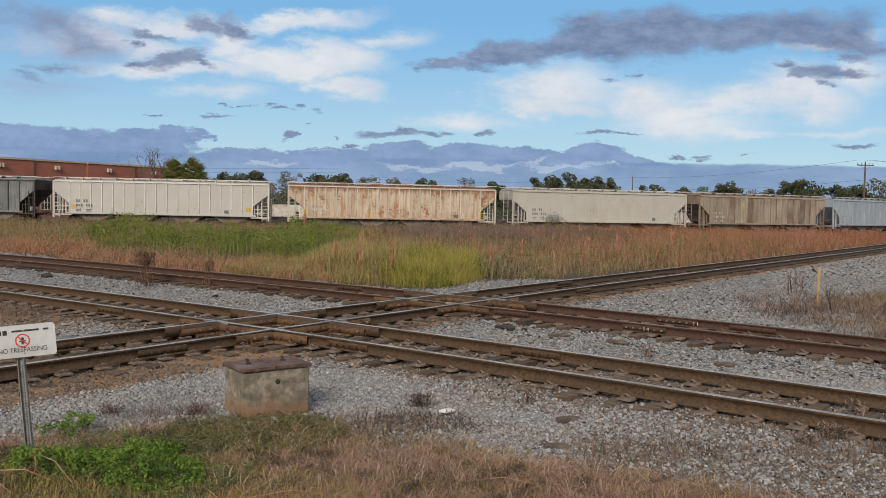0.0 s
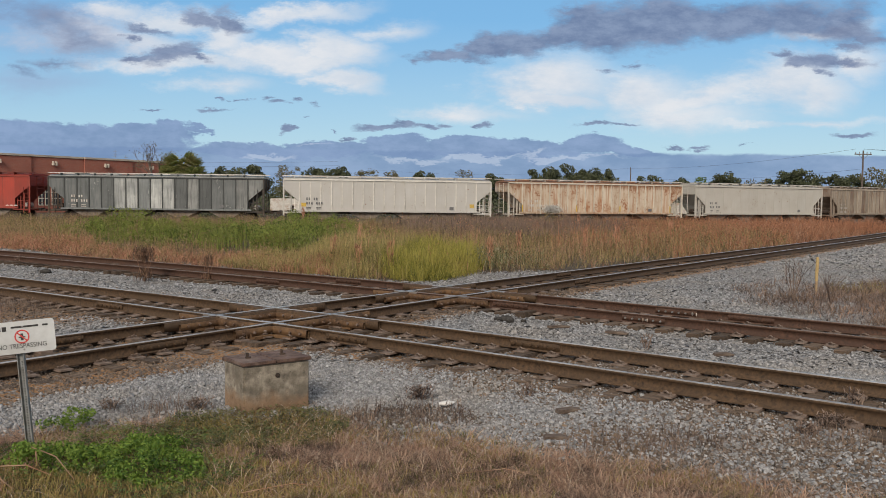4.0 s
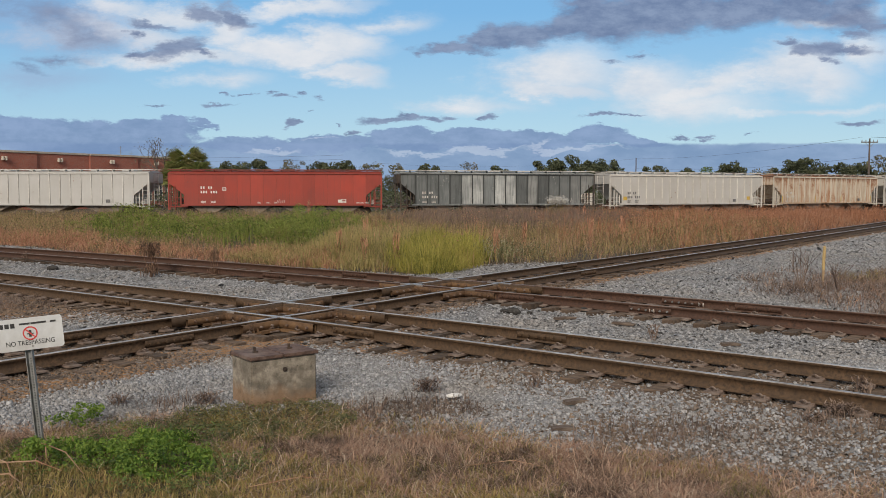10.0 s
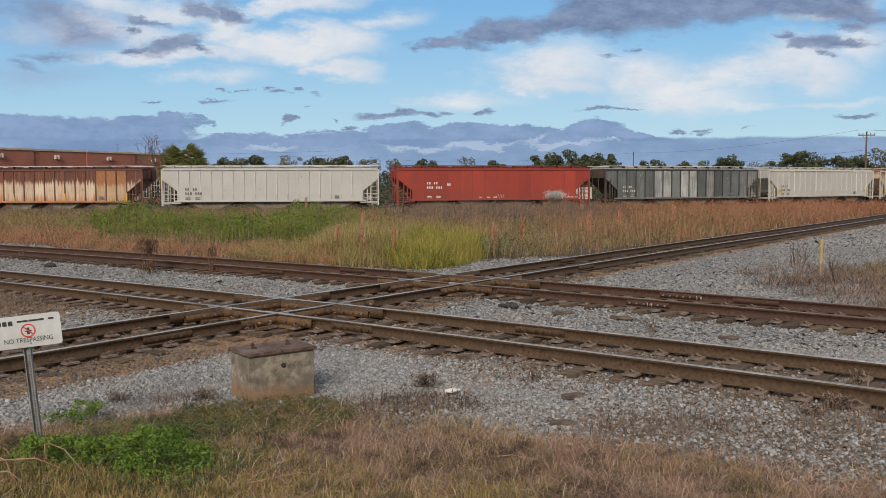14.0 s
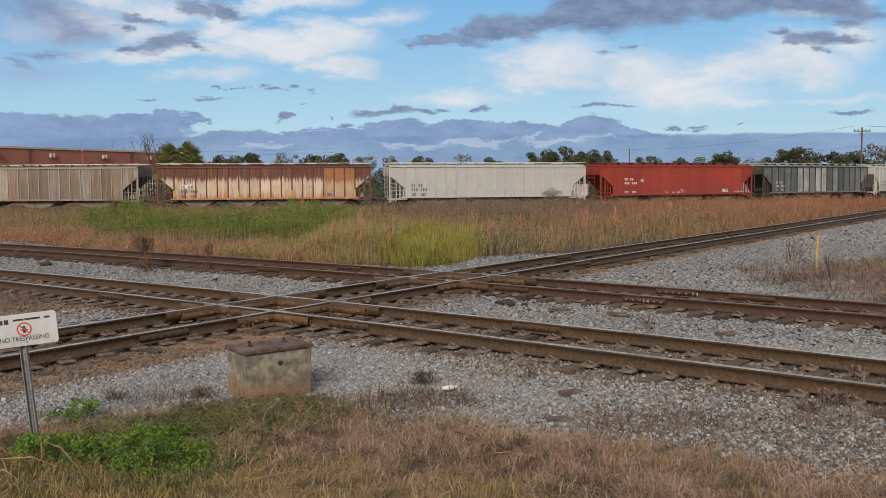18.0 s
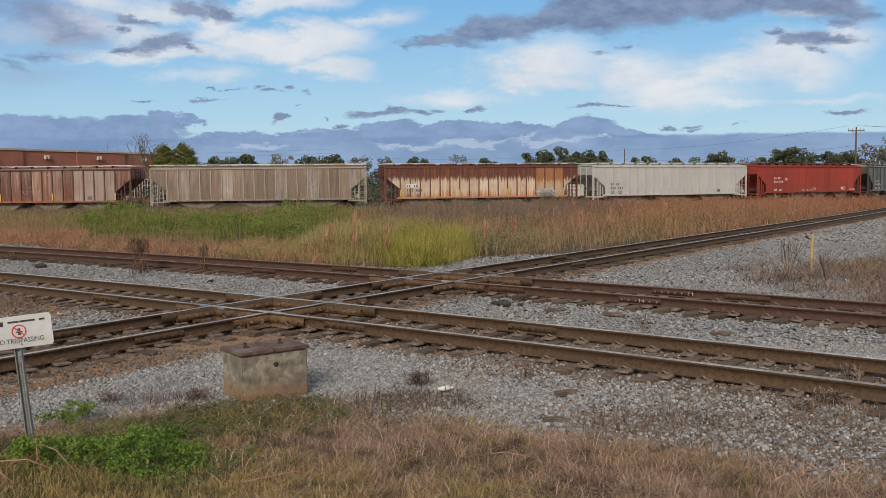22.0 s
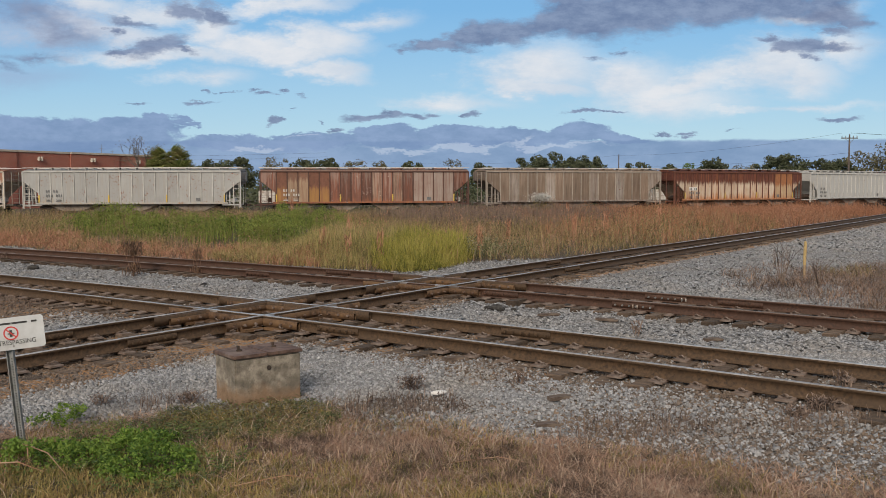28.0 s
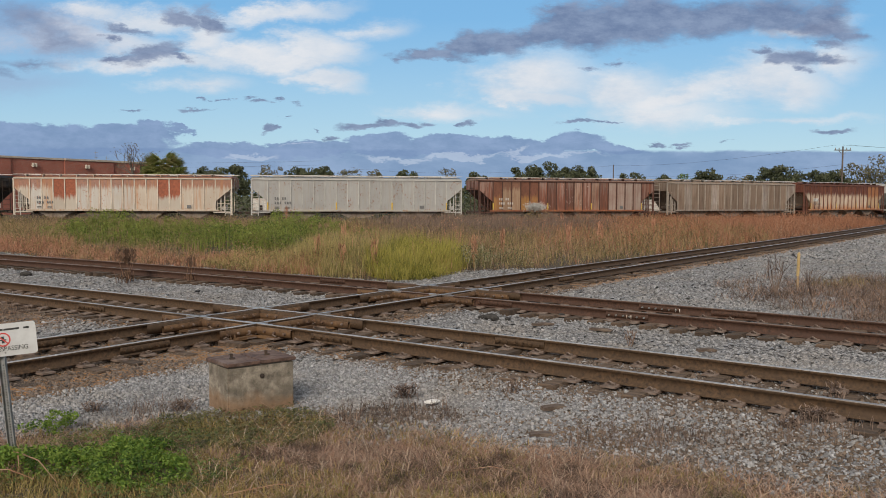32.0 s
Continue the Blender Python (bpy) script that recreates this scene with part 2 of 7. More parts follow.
def mix(N, L, fac, a, b, blend="MIX"):
    m = N.new("ShaderNodeMix")
    m.data_type, m.blend_type = "RGBA", blend
    for sock, v in ((m.inputs[0], fac), (m.inputs[6], a), (m.inputs[7], b)):
        if isinstance(v, bpy.types.NodeSocket):
            L.new(v, sock)
        elif isinstance(v, (int, float)):
            sock.default_value = v
        else:
            sock.default_value = (*v, 1)
    return m.outputs[2]


def math_node(N, L, op, a, b=None, c=None, clamp=False):
    m = N.new("ShaderNodeMath")
    m.operation, m.use_clamp = op, clamp
    for i, v in enumerate((a, b, c)):
        if v is None:
            continue
        if isinstance(v, bpy.types.NodeSocket):
            L.new(v, m.inputs[i])
        else:
            m.inputs[i].default_value = v
    return m.outputs[0]


def bump(N, L, P, height, strength, dist=0.02):
    b = N.new("ShaderNodeBump")
    b.inputs["Strength"].default_value, b.inputs["Distance"].default_value = strength, dist
    L.new(height, b.inputs["Height"])
    L.new(b.outputs[0], P.inputs["Normal"])


def coords(N, L, kind="Object", stretch=(1, 1, 1)):
    c = N.new("ShaderNodeTexCoord")
    m = N.new("ShaderNodeMapping")
    m.inputs["Scale"].default_value = stretch
    if kind == "World":
        g = N.new("ShaderNodeNewGeometry")
        L.new(g.outputs["Position"], m.inputs["Vector"])
    else:
        L.new(c.outputs[kind], m.inputs["Vector"])
    return m.outputs[0]


def surface(name, c1, c2, scale, c3=None, scale3=1.0, rough=0.8, metal=0.0, relief=0.3, dist=0.01, kind="Object", stretch=(1, 1, 1), vary=0.0, island=0.0, spread=(0.35, 0.65)):
    """Two-scale procedural surface: fine grain c1 to c2, broad stains towards c3, fine relief."""
    m, N, L, P = nodes_of(name)
    v = coords(N, L, kind, stretch)
    fine = noise_tex(N, L, v, scale, 6, 0.65)
    col = ramp(N, L, fine, [(spread[0], c1), (spread[1], c2)])
    if c3:
        broad = noise_tex(N, L, v, scale3, 4, 0.6)
        col = mix(N, L, ramp(N, L, broad, [(0.45, 0.0), (0.68, 1.0)]), col, c3)
    for amount, node, sock in ((vary, "ShaderNodeObjectInfo", "Random"), (island, "ShaderNodeNewGeometry", "Random Per Island")):
        if amount:
            rnd = N.new(node).outputs[sock]
            h = N.new("ShaderNodeHueSaturation")
            L.new(math_node(N, L, "MULTIPLY_ADD", rnd, 2 * amount, 1 - amount), h.inputs["Value"])
            L.new(col, h.inputs["Color"])
            col = h.outputs[0]
    L.new(col, P.inputs["Base Color"])
    P.inputs["Roughness"].default_value, P.inputs["Metallic"].default_value = rough, metal
    if relief:
        bump(N, L, P, fine, relief, dist)
    return m


M_tie = surface("tie_timber", (0.035, 0.024, 0.017), (0.12, 0.083, 0.058), 14, (0.15, 0.105, 0.072), 2.0, 0.9, stretch=(1, 6, 6), vary=0.35, relief=0.8)
M_rust = surface("rusty_rail_steel", (0.034, 0.02, 0.0105), (0.118, 0.069, 0.035), 22, (0.068, 0.041, 0.022), 1.3, 0.75, 0.1, kind="World")
M_rust_dark = surface("dark_rail_steel", (0.03, 0.016, 0.01), (0.105, 0.05, 0.03), 22, (0.06, 0.029, 0.018), 1.3, 0.7, 0.1, kind="World")
M_polish = surface("polished_rail_head", (0.42, 0.38, 0.35), (0.66, 0.62, 0.58), 8, (0.26, 0.2, 0.16), 0.8, 0.38, 0.7, relief=0.05, kind="World")
M_dullhead = surface("dull_rail_head", (0.12, 0.08, 0.058), (0.25, 0.185, 0.145), 10, (0.28, 0.22, 0.19), 0.6, 0.55, 0.5, relief=0.1, kind="World")
M_rustplate = surface("rusty_plate", (0.07, 0.042, 0.028), (0.19, 0.118, 0.08), 12, (0.25, 0.2, 0.17), 2.2, 0.8, 0.2, relief=0.4)
M_galv = surface("galvanised_steel", (0.2, 0.21, 0.21), (0.36, 0.37, 0.37), 15, (0.28, 0.25, 0.22), 3, 0.5, 0.6, relief=0.1)
# ---- mesh helpers ----
def part(name, bm, material, parent=None, label=""):
    """Links a bmesh as one mesh object under a thing or a part."""
    me = bpy.data.meshes.new(name)
    bm.to_mesh(me)
    bm.free()
    return link_mesh(name, me, material, parent, label)


def link_mesh(name, me, material, parent=None, label=""):
    if material is not None and not me.materials:
        for m in material if isinstance(material, (list, tuple)) else (material,):
            me.materials.append(m)
    ob = new(name, me)
    if parent is not None:
        ob.parent = parent
    if label:
        ob["label"] = label
    return ob


def mesh_np(name, verts, quads=None, tris=None):
    """A mesh from numpy arrays of corners."""
    me = bpy.data.meshes.new(name)
    nq, nt = (0 if quads is None else len(quads)), (0 if tris is None else len(tris))
    idx = np.concatenate([np.ravel(a) for a in (quads, tris) if a is not None]).astype(np.int32)
    starts = np.r_[np.arange(nq) * 4, nq * 4 + np.arange(nt) * 3].astype(np.int32)
    me.vertices.add(len(verts))
    me.vertices.foreach_set("co", np.ascontiguousarray(verts, np.float32).ravel())
    me.loops.add(len(idx))
    me.loops.foreach_set("vertex_index", idx)
    me.polygons.add(nq + nt)
    me.polygons.foreach_set("loop_start", starts)
    me.update(calc_edges=True)
    me.validate()
    return me


def box(bm, x0, x1, y0, y1, z0, z1, bevel=0.0, mi=0):
    m = Matrix.Translation(((x0 + x1) / 2, (y0 + y1) / 2, (z0 + z1) / 2)) @ Matrix.Diagonal((x1 - x0, y1 - y0, z1 - z0, 1))
    r = bmesh.ops.create_cube(bm, size=1, matrix=m)
    fs = {f for v in r["verts"] for f in v.link_faces}
    for f in fs:
        f.material_index = mi
    if bevel:
        es = list({e for v in r["verts"] for e in v.link_edges})
        bmesh.ops.bevel(bm, geom=es, offset=bevel, segments=2, affect="EDGES", clamp_overlap=True)
    return bm


def bar(bm, a, b, r, seg=6, r2=None):
    """A round bar from a to b."""
    a, b = Vector(a), Vector(b)
    d = b - a
    m = Matrix.Translation((a + b) / 2) @ d.to_track_quat("Z", "Y").to_matrix().to_4x4()
    bmesh.ops.create_cone(bm, cap_ends=True, segments=seg, radius1=r, radius2=r if r2 is None else r2, depth=d.length, matrix=m)
    return bm


def prism(bm, outline, axis_from, axis_to, place):
    """Extrudes an outline (list of 2D points) from axis_from to axis_to; place(u, v, w) gives the corner."""
    a = [bm.verts.new(place(u, v, axis_from)) for u, v in outline]
    b = [bm.verts.new(place(u, v, axis_to)) for u, v in outline]
    n = len(outline)
    for i in range(n):
        bm.faces.new((a[i], a[(i + 1) % n], b[(i + 1) % n], b[i]))
    bm.faces.new(a[::-1])
    bm.faces.new(b)
    return bm


def bm_new():
    return bmesh.new()


def done(bm):
    bmesh.ops.recalc_face_normals(bm, faces=bm.faces)
    return bm


def empty(name, m=None):
    ob = new(name)
    ob.empty_display_size = 0.3
    if m is not None:
        ob.matrix_basis = m
    return ob


class Line:
    """A smooth line on the ground: places and headings by distance."""

    def __init__(self, pts):
        self.p = np.asarray(pts, float)
        seg = np.linalg.norm(np.diff(self.p, axis=0), axis=1)
        self.s = np.r_[0, np.cumsum(seg)]
        self.length = self.s[-1]

    def at(self, s):
        return np.array([np.interp(s, self.s, self.p[:, 0]), np.interp(s, self.s, self.p[:, 1])])

    def heading(self, s):
        a, b = self.at(max(s - 0.5, 0)), self.at(min(s + 0.5, self.length))
        return math.atan2(b[1] - a[1], b[0] - a[0])

    def offset(self, o, step=None):
        d = np.gradient(self.p, axis=0)
        d /= np.linalg.norm(d, axis=1)[:, None]
        return Line(self.p + o * np.c_[-d[:, 1], d[:, 0]])

    def cut(self, a, b, n):
        return Line([self.at(s) for s in np.linspace(a, b, n)])
# ---- the lines of the tracks ----
def gentle(th, o, k, a, b, n=60):
    """A nearly straight track: heading th, distance o from the eye's foot, curvature k."""
    d, nn = np.array([math.cos(th), math.sin(th)]), np.array([-math.sin(th), math.cos(th)])
    return Line([s * d + (o + 0.5 * k * (s + 10) ** 2) * nn for s in np.linspace(a, b, n)])


GAUGE = 1.505
LINE_2 = gentle(radians(-37.1), 11.18, -0.0042, -52, 26)
LINE_3 = gentle(radians(-38.7), 16.48, -0.0044, -62, 30)


def cross_line():
    """Track 1 runs over both others and away to the right: a shallow bend about its mean heading."""
    th = radians(52.5)
    d, nn = np.array([math.cos(th), math.sin(th)]), np.array([-math.sin(th), math.cos(th)])
    out = []
    for s in np.linspace(-6, 125, 160):
        q = min(max(s, 6.5), 66.0)
        o = 8.966e-06 * q**3 - 0.0011447 * q**2 + 0.0480226 * q + 11.9087
        o += (s - q) * (3 * 8.966e-06 * q**2 - 2 * 0.0011447 * q + 0.0480226)
        out.append(s * d + o * nn)
    return Line(out)


LINE_1 = cross_line()


def train_line():
    """The curve that the train follows; distance 0 lies straight ahead."""
    g = np.linspace(-220, 240, 921)
    gg = np.clip(g, -75, 95)
    hd = 0.2083 + 0.008361 * gg + 2e-6 * gg * gg
    x, y = np.cumsum(np.cos(hd)) * 0.5, np.cumsum(np.sin(hd)) * 0.5
    i0 = int(np.argmin(abs(g)))
    return Line(np.c_[x - x[i0], y + 75.73 - y[i0]])


LINE_4 = train_line()
S4 = 220.0  # distance along LINE_4 of the place straight ahead

RAIL = [(-0.07, -0.18), (0.07, -0.18), (0.07, -0.166), (0.012, -0.148), (0.012, -0.045), (0.036, -0.034), (0.036, -0.006), (0.03, 0.0), (-0.03, 0.0), (-0.036, -0.006), (-0.036, -0.034), (-0.012, -0.045), (-0.012, -0.148), (-0.07, -0.166)]


def sweep(profile, line, z=0.0, top=None):
    """Sweeps a closed outline along a line; faces of the side number top take the second material."""
    d = np.gradient(line.p, axis=0)
    d /= np.linalg.norm(d, axis=1)[:, None]
    nrm = np.c_[-d[:, 1], d[:, 0]]
    pr = np.array(profile)
    n, k = len(line.p), len(pr)
    v = np.zeros((n, k, 3))
    v[:, :, :2] = line.p[:, None, :] - pr[None, :, :1] * nrm[:, None, :]
    v[:, :, 2] = z + pr[None, :, 1]
    i, j = np.meshgrid(np.arange(n - 1), np.arange(k), indexing="ij")
    a, b = i * k + j, i * k + (j + 1) % k
    quads = np.stack([a, a + k, b + k, b], -1).reshape(-1, 4)
    me = mesh_np("rail", v.reshape(-1, 3), quads)
    if top is not None:
        me.polygons.foreach_set("material_index", np.isin(np.tile(np.arange(k), n - 1), top).astype(np.int32))
    return me


def track(name, line, label, head, z=0.0, steel=M_rust):
    t = tagged(empty(name), label, "railroad track", kind="structure")
    for side in (-1, 1):
        link_mesh("rail", sweep(RAIL, line.offset(side * GAUGE / 2), z, (6, 7, 8)), (steel, head), t)
    return t


TRACKS = [
    track("track_1", LINE_1, "rusty steel railroad track crossing the two others, in brown ballast", M_polish),
    track("track_2", LINE_2, "rusty steel railroad track on weathered timber ties in grey ballast", M_polish),
    track("track_3", LINE_3, "dark rusty railroad track along the weed field", M_dullhead, steel=M_rust_dark),
    track("track_4", LINE_4, "overgrown railroad track under the passing train", M_dullhead),
]


def lay_ties(t, line, a, b, spacing, z):
    bm = bm_new()
    box(bm, -0.115, 0.115, -1.3, 1.3, -0.18, 0.0, 0.012)
    me = bpy.data.meshes.new("tie")
    bm.to_mesh(me)
    bm.free()
    me.materials.append(M_tie)
    s = a
    while s < b:
        p, h = line.at(s), line.heading(s)
        o = new("tie", me)
        o.parent = t
        o.matrix_basis = pose(p[0], p[1], z - 0.195 + random.uniform(-0.04, 0.0), random.uniform(-1, 1), random.uniform(-1, 1), math.degrees(h) + random.uniform(-3, 3))
        s += spacing + random.uniform(-0.06, 0.06)


lay_ties(TRACKS[0], LINE_1, 0, 110, 0.55, 0)
lay_ties(TRACKS[1], LINE_2, 4, LINE_2.length, 0.54, 0)
lay_ties(TRACKS[2], LINE_3, 6, LINE_3.length, 0.55, 0.045)
# ---- ground ----
rng = np.random.default_rng(7)


def vnoise(x, y, scale, seed=0):
    """Smooth value noise on arrays, about -1 to 1."""
    x, y = np.asarray(x, float) * scale + 17.3 * seed, np.asarray(y, float) * scale - 9.1 * seed
    xi, yi = np.floor(x), np.floor(y)
    fx, fy = x - xi, y - yi
    fx, fy = fx * fx * (3 - 2 * fx), fy * fy * (3 - 2 * fy)

    def h(a, b):
        v = np.sin(a * 127.1 + b * 311.7 + seed * 74.7) * 43758.5453
        return 2 * (v - np.floor(v)) - 1

    return (h(xi, yi) * (1 - fx) + h(xi + 1, yi) * fx) * (1 - fy) + (h(xi, yi + 1) * (1 - fx) + h(xi + 1, yi + 1) * fx) * fy


DIST_GRID = {}


def line_distance(x, y, line, lo=0, hi=None):
    """Signed distance to a line, positive on its left."""
    p = line.p[lo:hi]
    x, y = np.ravel(x), np.ravel(y)
    if len(x) > 3000 and hi is None and abs(x).max() < 59 and y.min() > 0.5 and y.max() < 94:
        # large scatters read a grid of quarter metres
        if id(line) not in DIST_GRID:
            gx, gy = np.meshgrid(np.linspace(-60, 60, 481), np.linspace(0, 95, 381))
            DIST_GRID[id(line)] = line_distance(gx, gy, line).reshape(381, 481)
        g = DIST_GRID[id(line)]
        fx, fy = (x + 60) * 4, y * 4
        i, j = fx.astype(int), fy.astype(int)
        fx, fy = fx - i, fy - j
        return (g[j, i] * (1 - fx) + g[j, i + 1] * fx) * (1 - fy) + (g[j + 1, i] * (1 - fx) + g[j + 1, i + 1] * fx) * fy
    best, sign = np.full(len(x), 1e9), np.ones(len(x))
    for a, b in zip(p[:-1], p[1:]):
        d = b - a
        k = np.clip(((x - a[0]) * d[0] + (y - a[1]) * d[1]) / (d @ d), 0, 1)
        ex, ey = x - a[0] - k * d[0], y - a[1] - k * d[1]
        r = np.hypot(ex, ey)
        m = r < best
        best[m], sign[m] = r[m], np.sign(d[0] * ey - d[1] * ex)[m]
    return best * sign


def step(v, a, b):
    t = np.clip((v - a) / (b - a), 0, 1)
    return t * t * (3 - 2 * t)


EDGE_NEAR = np.array([(-9, 9.6), (-4.65, 9.05), (-3.78, 9.15), (-3.06, 9.6), (-2.4, 9.7), (-1.5, 9.95), (-0.9, 9.5), (-0.4, 9.1), (0.4, 8.85), (1.67, 8.1), (2.62, 7.7), (3.64, 7.0), (8, 4.5)])
EDGE_FIELD = np.array([(-60, 62), (-38, 52), (-20.1, 39.8), (-13.1, 33.7), (-8.6, 30.8), (-5.2, 28.4), (-2.3, 26.6), (-0.7, 25.5), (0.3, 26.5), (1.4, 28.9), (3.6, 30.2), (7.5, 32.5), (16.2, 40.0), (29.8, 55.0), (45, 70)])


def near_grass(x, y):
    """Above 0 inside the dry grass of the foreground."""
    return np.interp(x, EDGE_NEAR[:, 0], EDGE_NEAR[:, 1]) - y + 0.35 * vnoise(x, y, 1.3, 3)


def field(x, y):
    """Above 0 inside the weed field."""
    f = y - np.interp(x, EDGE_FIELD[:, 0], EDGE_FIELD[:, 1]) + 0.5 * vnoise(x, y, 0.6, 4)
    return np.minimum(f, line_distance(x, y, LINE_1) - 1.75 + 0.25 * vnoise(x, y, 0.9, 5))


def track_near(x, y):
    return np.minimum(np.minimum(abs(line_distance(x, y, LINE_1)), abs(line_distance(x, y, LINE_2))), abs(line_distance(x, y, LINE_3)))


def ground_z(x, y, d=None):
    d = track_near(x, y) if d is None else d
    z = -0.285 + 0.04 * step(d, 2.6, 1.1) + 0.022 * vnoise(x, y, 1.1, 1) + 0.012 * vnoise(x, y, 3.7, 2)
    return z


def make_ground_material():
    m, N, L, P = nodes_of("ballast_soil_and_turf")
    v = coords(N, L, "World")
    fine, mid, broad = noise_tex(N, L, v, 26, 6, 0.7), noise_tex(N, L, v, 5, 5, 0.6), noise_tex(N, L, v, 0.7, 4, 0.6)
    vor = N.new("ShaderNodeTexVoronoi")
    vor.inputs["Scale"].default_value = 22
    L.new(v, vor.inputs["Vector"])
    cell = N.new("ShaderNodeSeparateColor")
    L.new(vor.outputs["Color"], cell.inputs[0])
    grey = ramp(N, L, cell.outputs[0], [(0.0, (0.08, 0.079, 0.078)), (0.5, (0.23, 0.228, 0.226)), (1.0, (0.43, 0.427, 0.426))])
    # cell edges go near black: shade in the gaps between stones, painted in
    grey = mix(N, L, ramp(N, L, vor.outputs["Distance"], [(0.45, 0.0), (0.85, 0.75)]), grey, (0.03, 0.027, 0.025))
    dirt = ramp(N, L, fine, [(0.3, (0.15, 0.075, 0.03)), (0.7, (0.48, 0.26, 0.115))])
    dirt = mix(N, L, ramp(N, L, cell.outputs[1], [(0.6, 0.0), (0.72, 1.0)]), dirt, mix(N, L, 0.5, grey, (0.24, 0.19, 0.15)))
    turf = ramp(N, L, mid, [(0.3, (0.025, 0.02, 0.012)), (0.7, (0.09, 0.065, 0.04))])
    turf = mix(N, L, ramp(N, L, fine, [(0.35, 0.0), (0.7, 0.7)]), turf, (0.12, 0.09, 0.055))

    def attr(name):
        a = N.new("ShaderNodeAttribute")
        a.attribute_name = name
        return a.outputs["Fac"]

    def edged(name):
        return ramp(N, L, math_node(N, L, "MULTIPLY_ADD", math_node(N, L, "ADD", fine, mid), 0.5, math_node(N, L, "SUBTRACT", attr(name), 0.5)), [(0.4, 0.0), (0.6, 1.0)])

    col = mix(N, L, edged("dirt"), grey, dirt)
    col = mix(N, L, edged("turf"), col, turf)
    col = mix(N, L, math_node(N, L, "MULTIPLY", ramp(N, L, broad, [(0.4, 0.0), (0.7, 1.0)]), 0.25), col, (0.16, 0.125, 0.09))
    L.new(col, P.inputs["Base Color"])
    P.inputs["Roughness"].default_value = 0.95
    bump(N, L, P, math_node(N, L, "ADD", math_node(N, L, "MULTIPLY", vor.outputs["Distance"], -1.0), math_node(N, L, "MULTIPLY", fine, 0.4)), 0.9, 0.04)
    return m


def make_ground():
    xs = np.r_[-3000, -800, -300, np.linspace(-120, -32, 45), np.linspace(-30, 40, 176), np.linspace(42, 140, 50), 300, 800, 3000]
    ys = np.r_[-300, -60, -10, np.linspace(0, 5, 6), np.linspace(5.3, 36, 124), np.linspace(37, 140, 70), 250, 600, 1500, 4000]
    X, Y = np.meshgrid(xs, ys)
    x, y = X.ravel(), Y.ravel()
    d = track_near(x, y)
    z = ground_z(x, y, d)
    v = np.c_[x, y, z]
    i, j = np.meshgrid(np.arange(len(ys) - 1), np.arange(len(xs) - 1), indexing="ij")
    a = i * len(xs) + j
    q = np.stack([a, a + 1, a + 1 + len(xs), a + len(xs)], -1).reshape(-1, 4)
    me = mesh_np("ground", v, q)
    me.polygons.foreach_set("use_smooth", np.ones(len(q), bool))
    left1 = line_distance(x, y, LINE_1)
    dirt = np.maximum(0.75 * step(abs(line_distance(x, y, LINE_2)), 1.9, 1.0), np.maximum(0.9 * step(abs(left1), 2.0, 1.2), 0.6 * step(abs(line_distance(x, y, LINE_3)), 1.3, 0.7)))
    dirt = np.maximum(dirt, 0.2 * step(y, 10.2, 8.8) * step(x, -1.2, 0.4))
    dirt = np.maximum(dirt, 0.97 * step(-left1, 2.35, 1.75) * step(left1, 0.5, 0.0) * step(x, -1.2, -2.2))
    near = -line_distance(x, y, LINE_2)
    dirt = np.maximum(dirt, 0.55 * step(near, 2.6, 1.4) * step(near, -0.5, 0.0) * step(x, -1.6, 0.2))
    dirt = np.maximum(dirt, np.minimum(0.97, 1.6 * np.exp(-(((x + 9.2) / 3.6) ** 2) - ((y - 19.2) / 2.6) ** 2)))
    turf = np.maximum(step(near_grass(x, y), -0.4, 0.3), step(field(x, y), -0.6, 0.4))
    turf = np.maximum(turf, step(x - (8.5 + 0.25 * (y - 18)), 0.0, 2.0) * step(y, 16, 18) * step(y, 29, 26))
    for name, w in (("dirt", dirt), ("turf", turf)):
        me.attributes.new(name, "FLOAT", "POINT").data.foreach_set("value", w.astype(np.float32))
    return tagged(link_mesh("ground", me, make_ground_material()), "grey crushed-stone ballast, brown dirt and dry turf ground", "ground", kind="structure")


make_ground()


